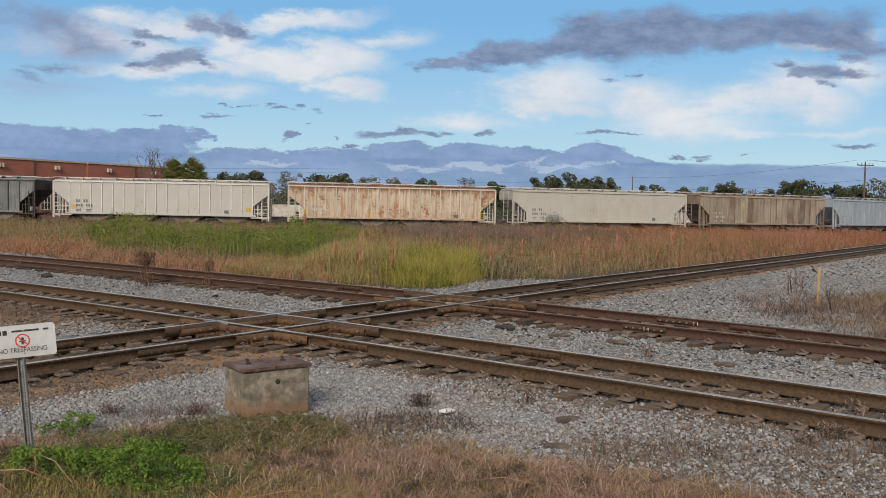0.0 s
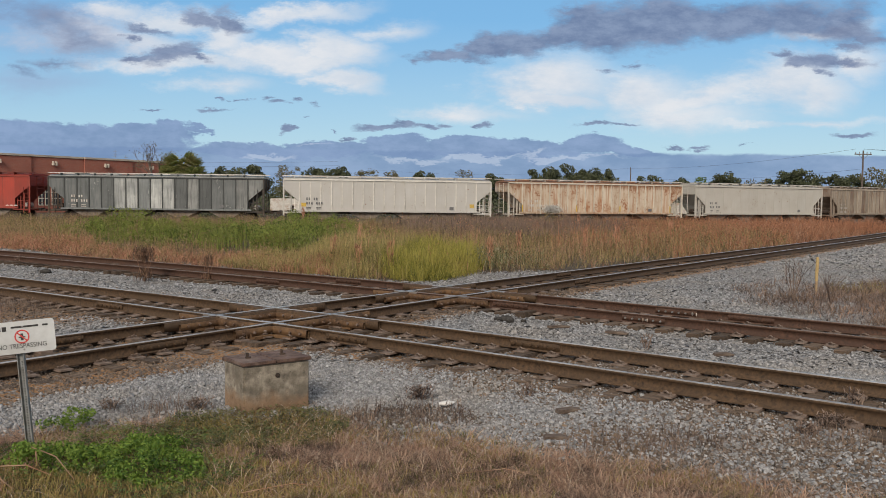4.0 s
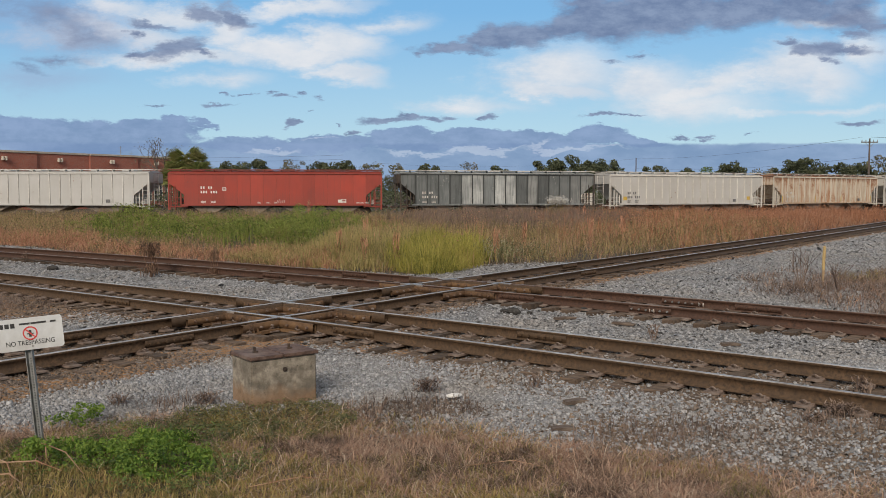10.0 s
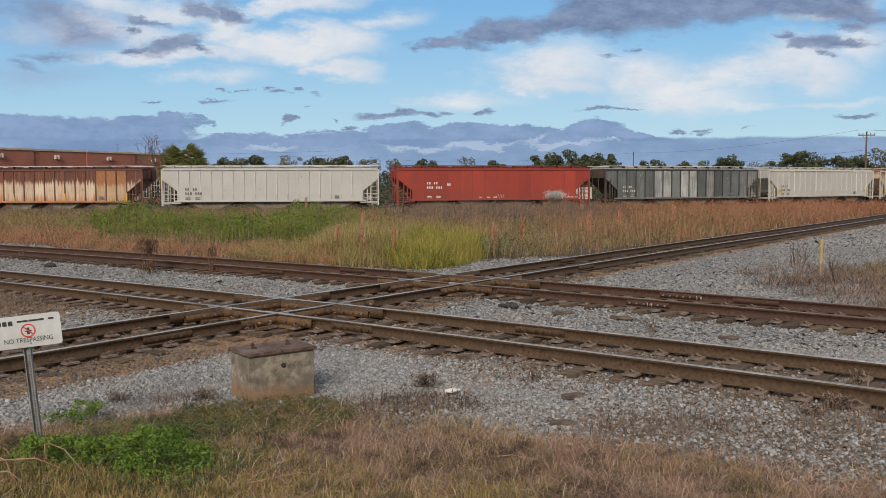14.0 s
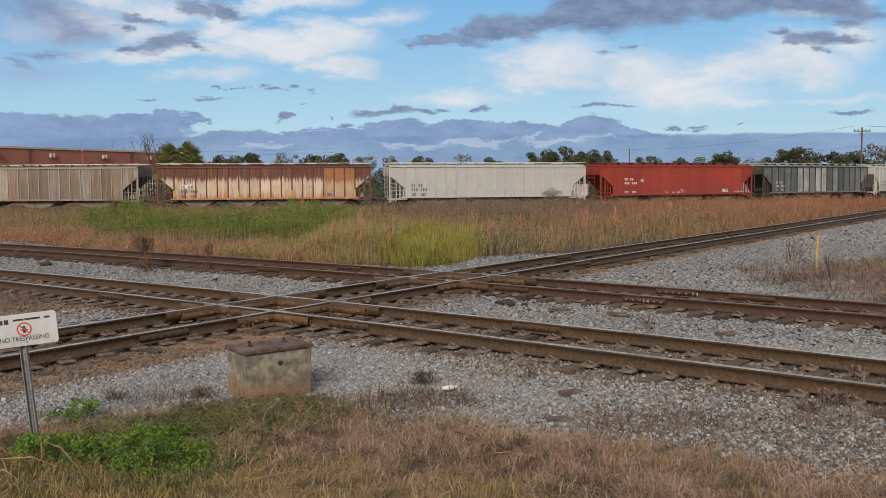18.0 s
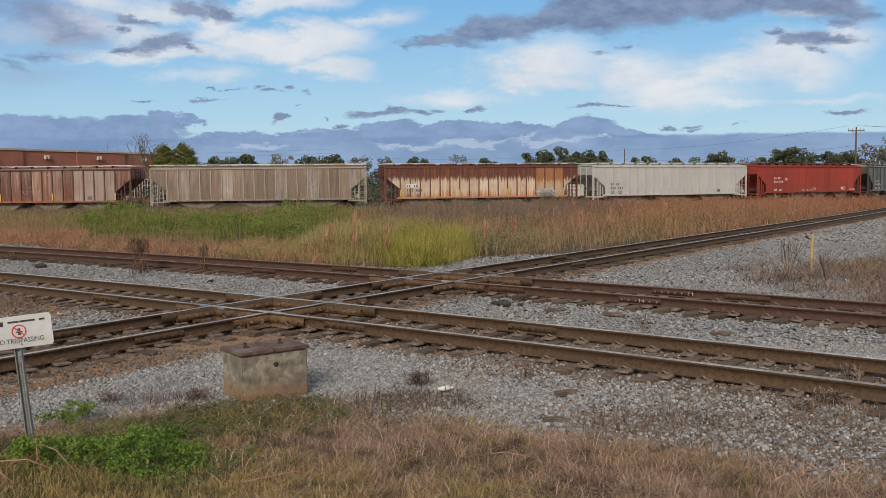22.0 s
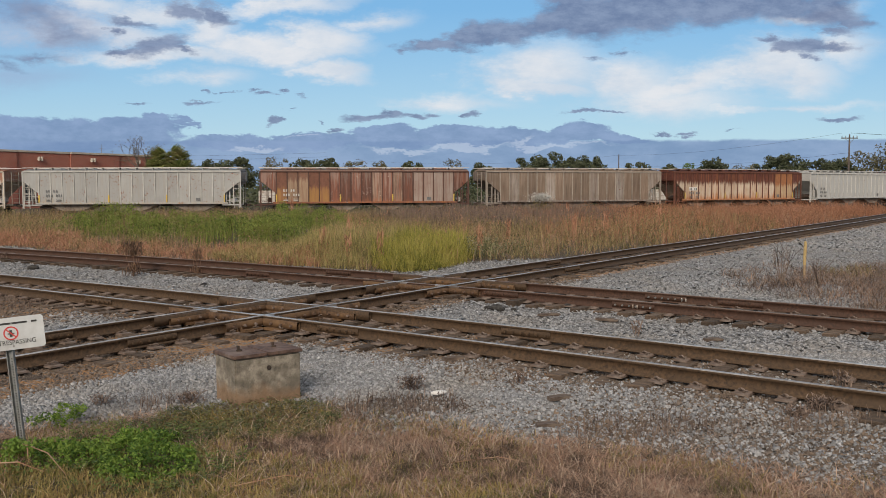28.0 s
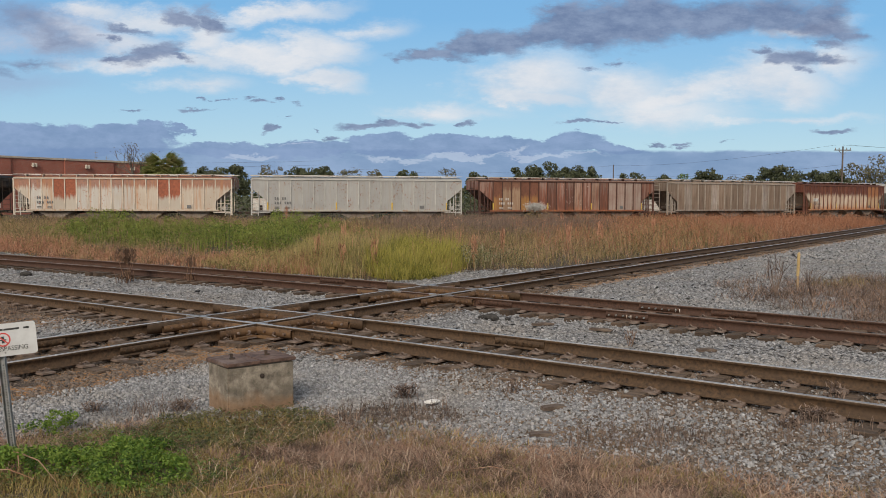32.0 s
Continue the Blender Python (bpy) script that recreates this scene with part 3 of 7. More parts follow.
def stones(n, x0, x1, y0, y1, size, spread, keep, low=False):
    """Scattered angular stones: n tries in a rectangle, kept where keep(x, y) allows."""
    x, y = rng.uniform(x0, x1, n), rng.uniform(y0, y1, n)
    k = (abs(x) < 0.56 * y + 0.6) & keep(x, y)
    x, y = x[k], y[k]
    n = len(x)
    r = size * np.exp(spread * rng.normal(size=n))
    cube = np.array([(a, b, c) for c in (-1, 1) for a, b in ((-1, -1), (1, -1), (1, 1), (-1, 1))], float)
    if low:
        cube = np.array([(-1, -1, -1), (1, -1, -1), (1, 1, -1), (-1, 1, -1), (0.3, 0.2, 1)], float)
        r = r * 1.2
    v = cube[None] * rng.uniform(0.45, 1.0, (n, len(cube), 3)) * (r[:, None] * rng.uniform(0.55, 1.4, (n, 3)) * (1, 0.85, 0.42 if low and y0 > 10 else 0.72))[:, None, :]
    a, b = rng.uniform(0, 6.28, n), rng.uniform(-0.8, 0.8, n)
    cb, sb = np.cos(b)[:, None], np.sin(b)[:, None]
    vx, vz = v[:, :, 0] * cb - v[:, :, 2] * sb, v[:, :, 0] * sb + v[:, :, 2] * cb
    ca, sa = np.cos(a)[:, None], np.sin(a)[:, None]
    out = np.stack([vx * ca - v[:, :, 1] * sa + x[:, None], vx * sa + v[:, :, 1] * ca + y[:, None], vz + (ground_z(x, y) + r * rng.uniform(-0.1, 0.8 if low and y0 > 10 else 1.15, n))[:, None]], -1)
    f = np.array([(4, 5, 6, 7), (0, 1, 5, 4), (1, 2, 6, 5), (2, 3, 7, 6), (3, 0, 4, 7)])
    if low:
        f = np.array([(0, 1, 4), (1, 2, 4), (2, 3, 4), (3, 0, 4)])
    q = (f[None] + len(cube) * np.arange(n)[:, None, None]).reshape(-1, 3 if low else 4)
    return out.reshape(-1, 3), q


def stone_bed(name, batches, material, label):
    vs, qs, ts, k = [], [], [], 0
    for v, q in batches:
        vs.append(v)
        (qs if q.shape[1] == 4 else ts).append(q + k)
        k += len(v)
    me = mesh_np(name, np.concatenate(vs), np.concatenate(qs) if qs else None, np.concatenate(ts))
    return tagged(link_mesh(name, me, material), label, "ballast", kind="stuff")


def dirty(x, y):
    """0 in clean stone, 1 in brown dirty stone."""
    w = np.maximum(0.8 * step(abs(line_distance(x, y, LINE_2)), 2.1, 1.0), 0.95 * step(abs(line_distance(x, y, LINE_1)), 2.1, 1.3))
    w = np.maximum(w, 0.5 * step(abs(line_distance(x, y, LINE_3)), 1.5, 0.8))
    w = np.maximum(w, 0.55 * step(-line_distance(x, y, LINE_2), 2.8, 1.4) * step(line_distance(x, y, LINE_2), 0.5, 0.0) * step(x, -1.6, 0.2))
    w = np.maximum(w, 0.97 * step(-line_distance(x, y, LINE_1), 2.35, 1.7) * step(line_distance(x, y, LINE_1), 0.5, 0.0) * step(x, -1.2, -2.2))
    w = np.maximum(w, 0.62 * step(y, 10.8, 8.8) * step(x, -0.6, 2.0))
    w = np.maximum(w, np.minimum(0.97, 1.6 * np.exp(-(((x + 9.2) / 3.6) ** 2) - ((y - 19.2) / 2.6) ** 2)))
    return np.maximum(w, 0.85 * np.exp(-(((x + 0.3) / 1.1) ** 2) - ((y - 9.8) / 0.5) ** 2))


def bare(x, y):
    return (near_grass(x, y) < rng.uniform(-0.5, 0.45, len(x))) & (field(x, y) < 0.3)


def clean_keep(x, y):
    return bare(x, y) & (dirty(x, y) < rng.uniform(0.1, 0.9, len(x)))


def dirty_keep(x, y):
    side = line_distance(x, y, LINE_1)
    soil = (x < -1.6) & (side < -0.8) & (side > -2.1 + 0.4 * vnoise(x, y, 1.5, 41)) & (rng.random(len(x)) < 0.8)
    near = -line_distance(x, y, LINE_2)
    soil |= (x > -0.8) & (near > 0.8) & (near < 1.7 + 0.5 * vnoise(x, y, 1.2, 43)) & (rng.random(len(x)) < 0.35)
    return bare(x, y) & (dirty(x, y) > rng.uniform(0.15, 0.9, len(x))) & ~soil


M_stone = surface("grey_ballast_stone", (0.155, 0.155, 0.158), (0.375, 0.376, 0.383), 30, (0.28, 0.263, 0.246), 0.7, 0.9, relief=0.4, kind="World", island=0.38)
M_stone_b = surface("brown_ballast_stone", (0.08, 0.061, 0.049), (0.22, 0.172, 0.137), 30, (0.16, 0.11, 0.073), 0.6, 0.92, relief=0.4, kind="World", island=0.42)
stone_bed("ballast_stones", [stones(235000, -7, 9, 6.6, 13, 0.016, 0.24, clean_keep), stones(180000, -12, 14, 13, 24, 0.0195, 0.32, clean_keep, True), stones(120000, -22, 26, 24, 40, 0.025, 0.25, clean_keep, True), stones(110000, 6, 46, 34, 76, 0.042, 0.25, lambda x, y: clean_keep(x, y) & (line_distance(x, y, LINE_1) < -1.4), True)], M_stone, "loose grey crushed-stone ballast between the tracks")
stone_bed("dirty_ballast_stones", [stones(360000, -7, 9, 6.6, 13, 0.0142, 0.28, dirty_keep, True), stones(130000, -12, 14, 13, 24, 0.0195, 0.32, dirty_keep, True), stones(26000, -22, 26, 24, 40, 0.026, 0.25, dirty_keep, True)], M_stone_b, "brown dirty ballast along the rails")
# ---- the train: covered hopper cars ----
SPEED = 4.6374
JOINTS = [61.6, 42.63, 24.05, 5.24, -13.55, -32.33, -51.09, -69.7, -88.56, -107.12, -125.82, -144.54, -163.35, -182.13, -200.95]
SILL, EAVE, HALF_W = 0.98, 3.62, 1.5


def weathered(name, paint, dark, rust=(0.2, 0.07, 0.03), streak=0.3, spots=0.3, band=None, low=None, vary=0.08, rough=0.65, alt=None, runs=None, fade=None):
    """Old railcar paint: grime streaks running down, rust spots, an optional rusted upper band (height, amount) and lower stain."""
    m, N, L, P = nodes_of(name)
    rnd = N.new("ShaderNodeObjectInfo").outputs["Random"]
    tc = N.new("ShaderNodeTexCoord").outputs["Object"]
    off = N.new("ShaderNodeCombineXYZ")
    L.new(math_node(N, L, "MULTIPLY", rnd, 71.0), off.inputs[0])
    L.new(math_node(N, L, "MULTIPLY", rnd, 37.0), off.inputs[1])
    add = N.new("ShaderNodeVectorMath")
    L.new(tc, add.inputs[0])
    L.new(off.outputs[0], add.inputs[1])
    v = add.outputs[0]
    mp = N.new("ShaderNodeMapping")
    mp.inputs["Scale"].default_value = (7, 7, 0.55)
    L.new(v, mp.inputs["Vector"])
    run = noise_tex(N, L, mp.outputs[0], 1.0, 5, 0.65)
    fine = noise_tex(N, L, v, 6.0, 6, 0.7)
    broad = noise_tex(N, L, v, 0.8, 3, 0.5)
    sep = N.new("ShaderNodeSeparateXYZ")
    L.new(tc, sep.inputs[0])
    z = sep.outputs[2]
    col = mix(N, L, ramp(N, L, broad, [(0.3, 0.0), (0.7, 1.0)]), paint, tuple(0.5 * a + 0.5 * b for a, b in zip(paint, dark)))
    if alt:
        pick = math_node(N, L, "GREATER_THAN", math_node(N, L, "FRACT", math_node(N, L, "MULTIPLY", rnd, 17.3)), 1 - alt[1])
        col = mix(N, L, math_node(N, L, "MULTIPLY", pick, ramp(N, L, broad, [(0.35, 0.35), (0.6, 1.0)])), col, alt[0])
    col = mix(N, L, math_node(N, L, "MULTIPLY", ramp(N, L, run, [(0.45, 0.0), (0.72, 1.0)]), streak), col, dark)
    spot = ramp(N, L, math_node(N, L, "ADD", fine, math_node(N, L, "MULTIPLY", broad, 0.5)), [(1.0 - 0.28 * spots - 0.02, 0.0), (1.0 - 0.28 * spots + 0.06, 1.0)])
    if spots:
        col = mix(N, L, spot, col, rust)
    edge = math_node(N, L, "MULTIPLY_ADD", run, 1.6, -0.8)
    if band:
        zz = math_node(N, L, "ADD", math_node(N, L, "SUBTRACT", z, band[0]), math_node(N, L, "MULTIPLY", edge, 0.9))
        mk = math_node(N, L, "MULTIPLY", math_node(N, L, "MULTIPLY", zz, 3.0, clamp=True), band[1])
        tone = mix(N, L, ramp(N, L, fine, [(0.35, 0.0), (0.65, 1.0)]), rust, tuple(0.55 * c for c in rust))
        col = mix(N, L, mk, col, tone)
    if low:
        zz = math_node(N, L, "ADD", math_node(N, L, "SUBTRACT", low[0], z), math_node(N, L, "MULTIPLY", edge, 1.6))
        mk = math_node(N, L, "MULTIPLY", math_node(N, L, "MULTIPLY", zz, 1.4, clamp=True), low[1])
        col = mix(N, L, mk, col, low[2])
    for mark, sign, shift in ((fade, 1.0, 5.0), (runs, 0.0, 19.0)):
        if mark:
            # long narrow streaks: pale ones stronger towards the roof, rusty ones anywhere
            mp2 = N.new("ShaderNodeMapping")
            mp2.inputs["Scale"].default_value, mp2.inputs["Location"].default_value = (5.5, 5.5, 0.3), (shift, shift, 0)
            L.new(v, mp2.inputs["Vector"])
            s2 = math_node(N, L, "ADD", noise_tex(N, L, mp2.outputs[0], 1.0, 4, 0.6), math_node(N, L, "MULTIPLY", math_node(N, L, "SUBTRACT", z, 2.4), 0.1 * sign))
            col = mix(N, L, math_node(N, L, "MULTIPLY", ramp(N, L, s2, [(0.5, 0.0), (0.64, 1.0)]), mark[1]), col, mark[0])
    h = N.new("ShaderNodeHueSaturation")
    L.new(math_node(N, L, "MULTIPLY_ADD", rnd, 2 * vary, 1 - vary), h.inputs["Value"])
    L.new(col, h.inputs["Color"])
    L.new(h.outputs[0], P.inputs["Base Color"])
    P.inputs["Roughness"].default_value = rough
    bump(N, L, P, fine, 0.15, 0.01)
    return m


RUST, ORANGE = (0.22, 0.075, 0.035), (0.42, 0.15, 0.045)
CREAM = (0.62, 0.54, 0.43)
# label, side, posts, roof, number of posts, marks colour, yellow ends
STYLES = [
    ("pale blue-grey covered hopper car with ribbed sides", weathered("blue_grey_paint", (0.36, 0.41, 0.47), (0.22, 0.25, 0.29), spots=0.1), None, 18, "light", False),
    ("tan covered hopper car with dark grimy ribs", weathered("tan_paint", (0.4, 0.34, 0.27), (0.17, 0.13, 0.1), streak=0.85, spots=0.4, vary=0.22, alt=((0.17, 0.12, 0.09), 0.25)), None, 19, "light", False),
    ("off-white covered hopper car with rust stains near the roof", weathered("off_white_paint", (0.5, 0.485, 0.445), (0.4, 0.37, 0.32), streak=0.25, spots=0.22, vary=0.03), None, 14, "dark", False),
    ("cream covered hopper car with heavy rust patches", weathered("cream_rust_paint", (0.6, 0.53, 0.43), (0.38, 0.24, 0.14), (0.27, 0.115, 0.055), streak=0.6, spots=0.62, band=(3.15, 0.8), low=(1.5, 0.45, (0.4, 0.25, 0.15)), runs=((0.36, 0.16, 0.07), 0.65)), (0.62, 0.57, 0.48), 18, "light", True),
    ("light grey-white covered hopper car with yellow corner squares", weathered("grey_white_paint", (0.49, 0.48, 0.46), (0.41, 0.39, 0.355), streak=0.3, spots=0.08, vary=0.03), (0.66, 0.64, 0.59), 18, "dark", True),
    ("dark green-grey covered hopper car with faded light panels", weathered("green_grey_paint", (0.17, 0.18, 0.18), (0.055, 0.065, 0.065), (0.42, 0.42, 0.4), streak=0.75, spots=0.3, vary=0.45, alt=((0.36, 0.37, 0.36), 0.4)), (0.05, 0.055, 0.055), 16, "light", False),
    ("red covered hopper car with smooth sides and white lettering", weathered("red_paint", (0.36, 0.046, 0.027), (0.22, 0.04, 0.03), (0.16, 0.05, 0.04), streak=0.4, spots=0.15, vary=0.14, low=(2.2, 0.5, (0.23, 0.05, 0.036))), (0.3, 0.05, 0.032), 15, "white", False),
    ("white covered hopper car with ribbed sides and black marks", weathered("white_paint", (0.48, 0.475, 0.46), (0.39, 0.38, 0.36), streak=0.25, spots=0.1, vary=0.03), (0.57, 0.56, 0.53), 18, "dark", False),
    ("heavily rusted brown and cream covered hopper car", weathered("rust_band_paint", CREAM, (0.36, 0.19, 0.1), (0.15, 0.048, 0.032), streak=0.45, spots=0.16, band=(2.42, 1.0), low=(1.72, 0.9, (0.4, 0.145, 0.048)), runs=((0.45, 0.18, 0.06), 0.25), vary=0.15), (0.15, 0.06, 0.038), 18, "box", True),
    ("grimy taupe covered hopper car with paler ribs", weathered("taupe_paint", (0.26, 0.19, 0.14), (0.13, 0.095, 0.072), streak=0.95, spots=0.2, vary=0.2, alt=((0.35, 0.31, 0.28), 0.3), fade=((0.36, 0.285, 0.225), 0.4), runs=((0.15, 0.095, 0.065), 0.5)), (0.36, 0.31, 0.26), 18, "none", False),
    ("dark rust-brown covered hopper car with orange streaks", weathered("dark_rust_paint", (0.2, 0.08, 0.05), (0.09, 0.04, 0.03), (0.4, 0.32, 0.27), streak=0.85, spots=0.3, low=(1.3, 0.75, ORANGE), vary=0.25, alt=((0.3, 0.2, 0.145), 0.2), fade=((0.36, 0.27, 0.23), 0.5), runs=((0.28, 0.09, 0.045), 0.55)), (0.1, 0.045, 0.032), 18, "light", True),
    ("light grey covered hopper car with orange stains low down", weathered("light_grey_paint", (0.37, 0.37, 0.36), (0.27, 0.265, 0.255), RUST, streak=0.55, spots=0.42, low=(1.25, 0.5, (0.5, 0.33, 0.16)), vary=0.09, runs=((0.34, 0.31, 0.27), 0.5)), (0.47, 0.465, 0.44), 17, "dark", True),
    ("cream covered hopper car with red-brown rust panels", weathered("cream_red_paint", (0.5, 0.445, 0.375), (0.4, 0.31, 0.23), (0.33, 0.1, 0.045), streak=0.5, spots=0.35, band=(2.75, 0.75), vary=0.08, alt=((0.5, 0.49, 0.46), 0.35), runs=((0.42, 0.19, 0.08), 0.55)), (0.6, 0.53, 0.44), 17, "dark", False),
    ("dark grey covered hopper car with grimy sides", weathered("charcoal_paint", (0.09, 0.095, 0.1), (0.04, 0.042, 0.045), streak=0.5, spots=0.2), None, 17, "none", False),
]
M_ochre = weathered("ochre_panel_paint", (0.38, 0.2, 0.055), (0.22, 0.09, 0.045), (0.2, 0.08, 0.05), streak=0.6, spots=0.25, band=(2.1, 0.95), runs=((0.2, 0.08, 0.05), 0.5))
M_bare = weathered("bare_panel_paint", (0.36, 0.26, 0.17), (0.22, 0.12, 0.075), (0.2, 0.08, 0.05), streak=0.6, spots=0.25, band=(2.7, 0.8), runs=((0.22, 0.1, 0.06), 0.5))
M_ashen = weathered("ashen_panel_paint", (0.36, 0.3, 0.26), (0.22, 0.12, 0.09), (0.22, 0.09, 0.06), streak=0.5, spots=0.25, runs=((0.2, 0.085, 0.055), 0.6))
M_redrust = weathered("red_rust_panel", (0.45, 0.41, 0.35), (0.42, 0.34, 0.27), (0.36, 0.1, 0.045), streak=0.5, spots=0.2, band=(1.9, 1.0))
M_orange = weathered("orange_rust_panel", (0.52, 0.4, 0.26), (0.36, 0.19, 0.09), (0.4, 0.15, 0.055), streak=0.5, spots=0.2, band=(2.25, 0.9), low=(1.5, 0.7, (0.42, 0.17, 0.06)), runs=((0.24, 0.09, 0.045), 0.4))
# panels that differ from the rest of their car: number from the rear end, material
ODD_PANELS = {10: {0: M_ochre, 1: M_bare, 2: M_bare, 3: M_ochre, 4: M_ochre, 13: M_ashen, 14: M_ashen, 15: M_ashen, 16: M_ashen}, 12: {2: M_redrust, 3: M_redrust, 11: M_redrust, 12: M_redrust}, 8: {14: M_orange, 15: M_orange, 16: M_orange}}
# near-black tone: the shade on slope ends and centre sills is in the colour
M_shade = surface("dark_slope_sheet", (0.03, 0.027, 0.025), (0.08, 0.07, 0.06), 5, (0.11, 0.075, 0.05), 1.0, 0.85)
M_truck = surface("grimy_truck_iron", (0.03, 0.024, 0.02), (0.085, 0.062, 0.05), 8, (0.12, 0.075, 0.05), 2.0, 0.85, 0.2)
M_wheel = surface("wheel_steel", (0.05, 0.042, 0.037), (0.12, 0.1, 0.09), 10, None, 1.0, 0.6, 0.6)
M_white_mark = surface("white_lettering", (0.6, 0.58, 0.55), (0.75, 0.73, 0.7), 20, None, 1, 0.7, relief=0)
M_dark_mark = surface("dark_lettering", (0.09, 0.09, 0.095), (0.2, 0.2, 0.2), 20, None, 1, 0.7, relief=0)
M_yellow_mark = surface("yellow_paint", (0.5, 0.33, 0.05), (0.66, 0.46, 0.08), 15, (0.4, 0.28, 0.1), 3, 0.7, relief=0.1)
M_runboard = surface("roof_walk_steel", (0.6, 0.58, 0.54), (0.74, 0.72, 0.68), 7, (0.5, 0.42, 0.35), 0.7, 0.6, 0.1, relief=0.2)
M_redwalk = surface("red_roof_walk_paint", (0.14, 0.03, 0.022), (0.26, 0.06, 0.045), 7, (0.1, 0.05, 0.04), 0.7, 0.7, 0.1, relief=0.2)
M_pale_bar = surface("pale_grab_iron", (0.45, 0.43, 0.4), (0.6, 0.58, 0.54), 9, (0.35, 0.25, 0.18), 2.0, 0.6, relief=0.1)


def share(name, bm, material):
    me = bpy.data.meshes.new(name)
    bm.to_mesh(me)
    bm.free()
    for m in material if isinstance(material, (list, tuple)) else (material,):
        me.materials.append(m)
    return me


def wheelset_mesh():
    bm = bm_new()
    for s in (-1, 1):
        bar(bm, (0, s * 0.69, 0), (0, s * 0.8, 0), 0.42, 22)
        bar(bm, (0, s * 0.66, 0), (0, s * 0.69, 0), 0.445, 22)
        bar(bm, (0, s * 0.8, 0), (0, s * 0.86, 0), 0.13, 10)
        box(bm, 0.2, 0.28, s * 0.8 - 0.01, s * 0.8 + 0.012, -0.05, 0.05)
    bar(bm, (0, -0.95, 0), (0, 0.95, 0), 0.075, 8)
    return share("wheelset", done(bm), M_wheel)


def truck_mesh():
    bm = bm_new()
    for s in (-1, 1):
        y0, y1 = (s * 0.92, s * 1.06) if s > 0 else (s * 1.06, s * 0.92)
        top = [(-1.15, 0.52), (-1.05, 0.66), (-0.7, 0.66), (-0.45, 0.8), (0.45, 0.8), (0.7, 0.66), (1.05, 0.66), (1.15, 0.52), (0.95, 0.42), (0.72, 0.46), (0.42, 0.24), (-0.42, 0.24), (-0.72, 0.46), (-0.95, 0.42)]
        prism(bm, top, y0, y1, lambda u, v, w: (u, w, v))
        for k in (-0.14, 0.0, 0.14):
            bar(bm, (k, s * 1.07, 0.3), (k, s * 1.07, 0.6), 0.055, 8)
    box(bm, -0.2, 0.2, -0.95, 0.95, 0.5, 0.76, 0.03)
    return share("truck", done(bm), M_truck)


ME_WHEELSET, ME_TRUCK = wheelset_mesh(), truck_mesh()
WHEELS = []


def ladder(bm, x, y, z0, z1, w=0.4, rungs=7):
    for dx in (-w / 2, w / 2):
        box(bm, x + dx - 0.022, x + dx + 0.022, y - 0.03, y + 0.03, z0, z1)
    for k in range(rungs):
        zz = z0 + (k + 0.5) * (z1 - z0) / rungs
        bar(bm, (x - w / 2, y, zz), (x + w / 2, y, zz), 0.016, 5)


def odd_panel(w, material):
    bm = bm_new()
    box(bm, -w / 2, w / 2, -0.012, 0.012, SILL + 0.12, EAVE)
    return share("side_panel", bm, material)


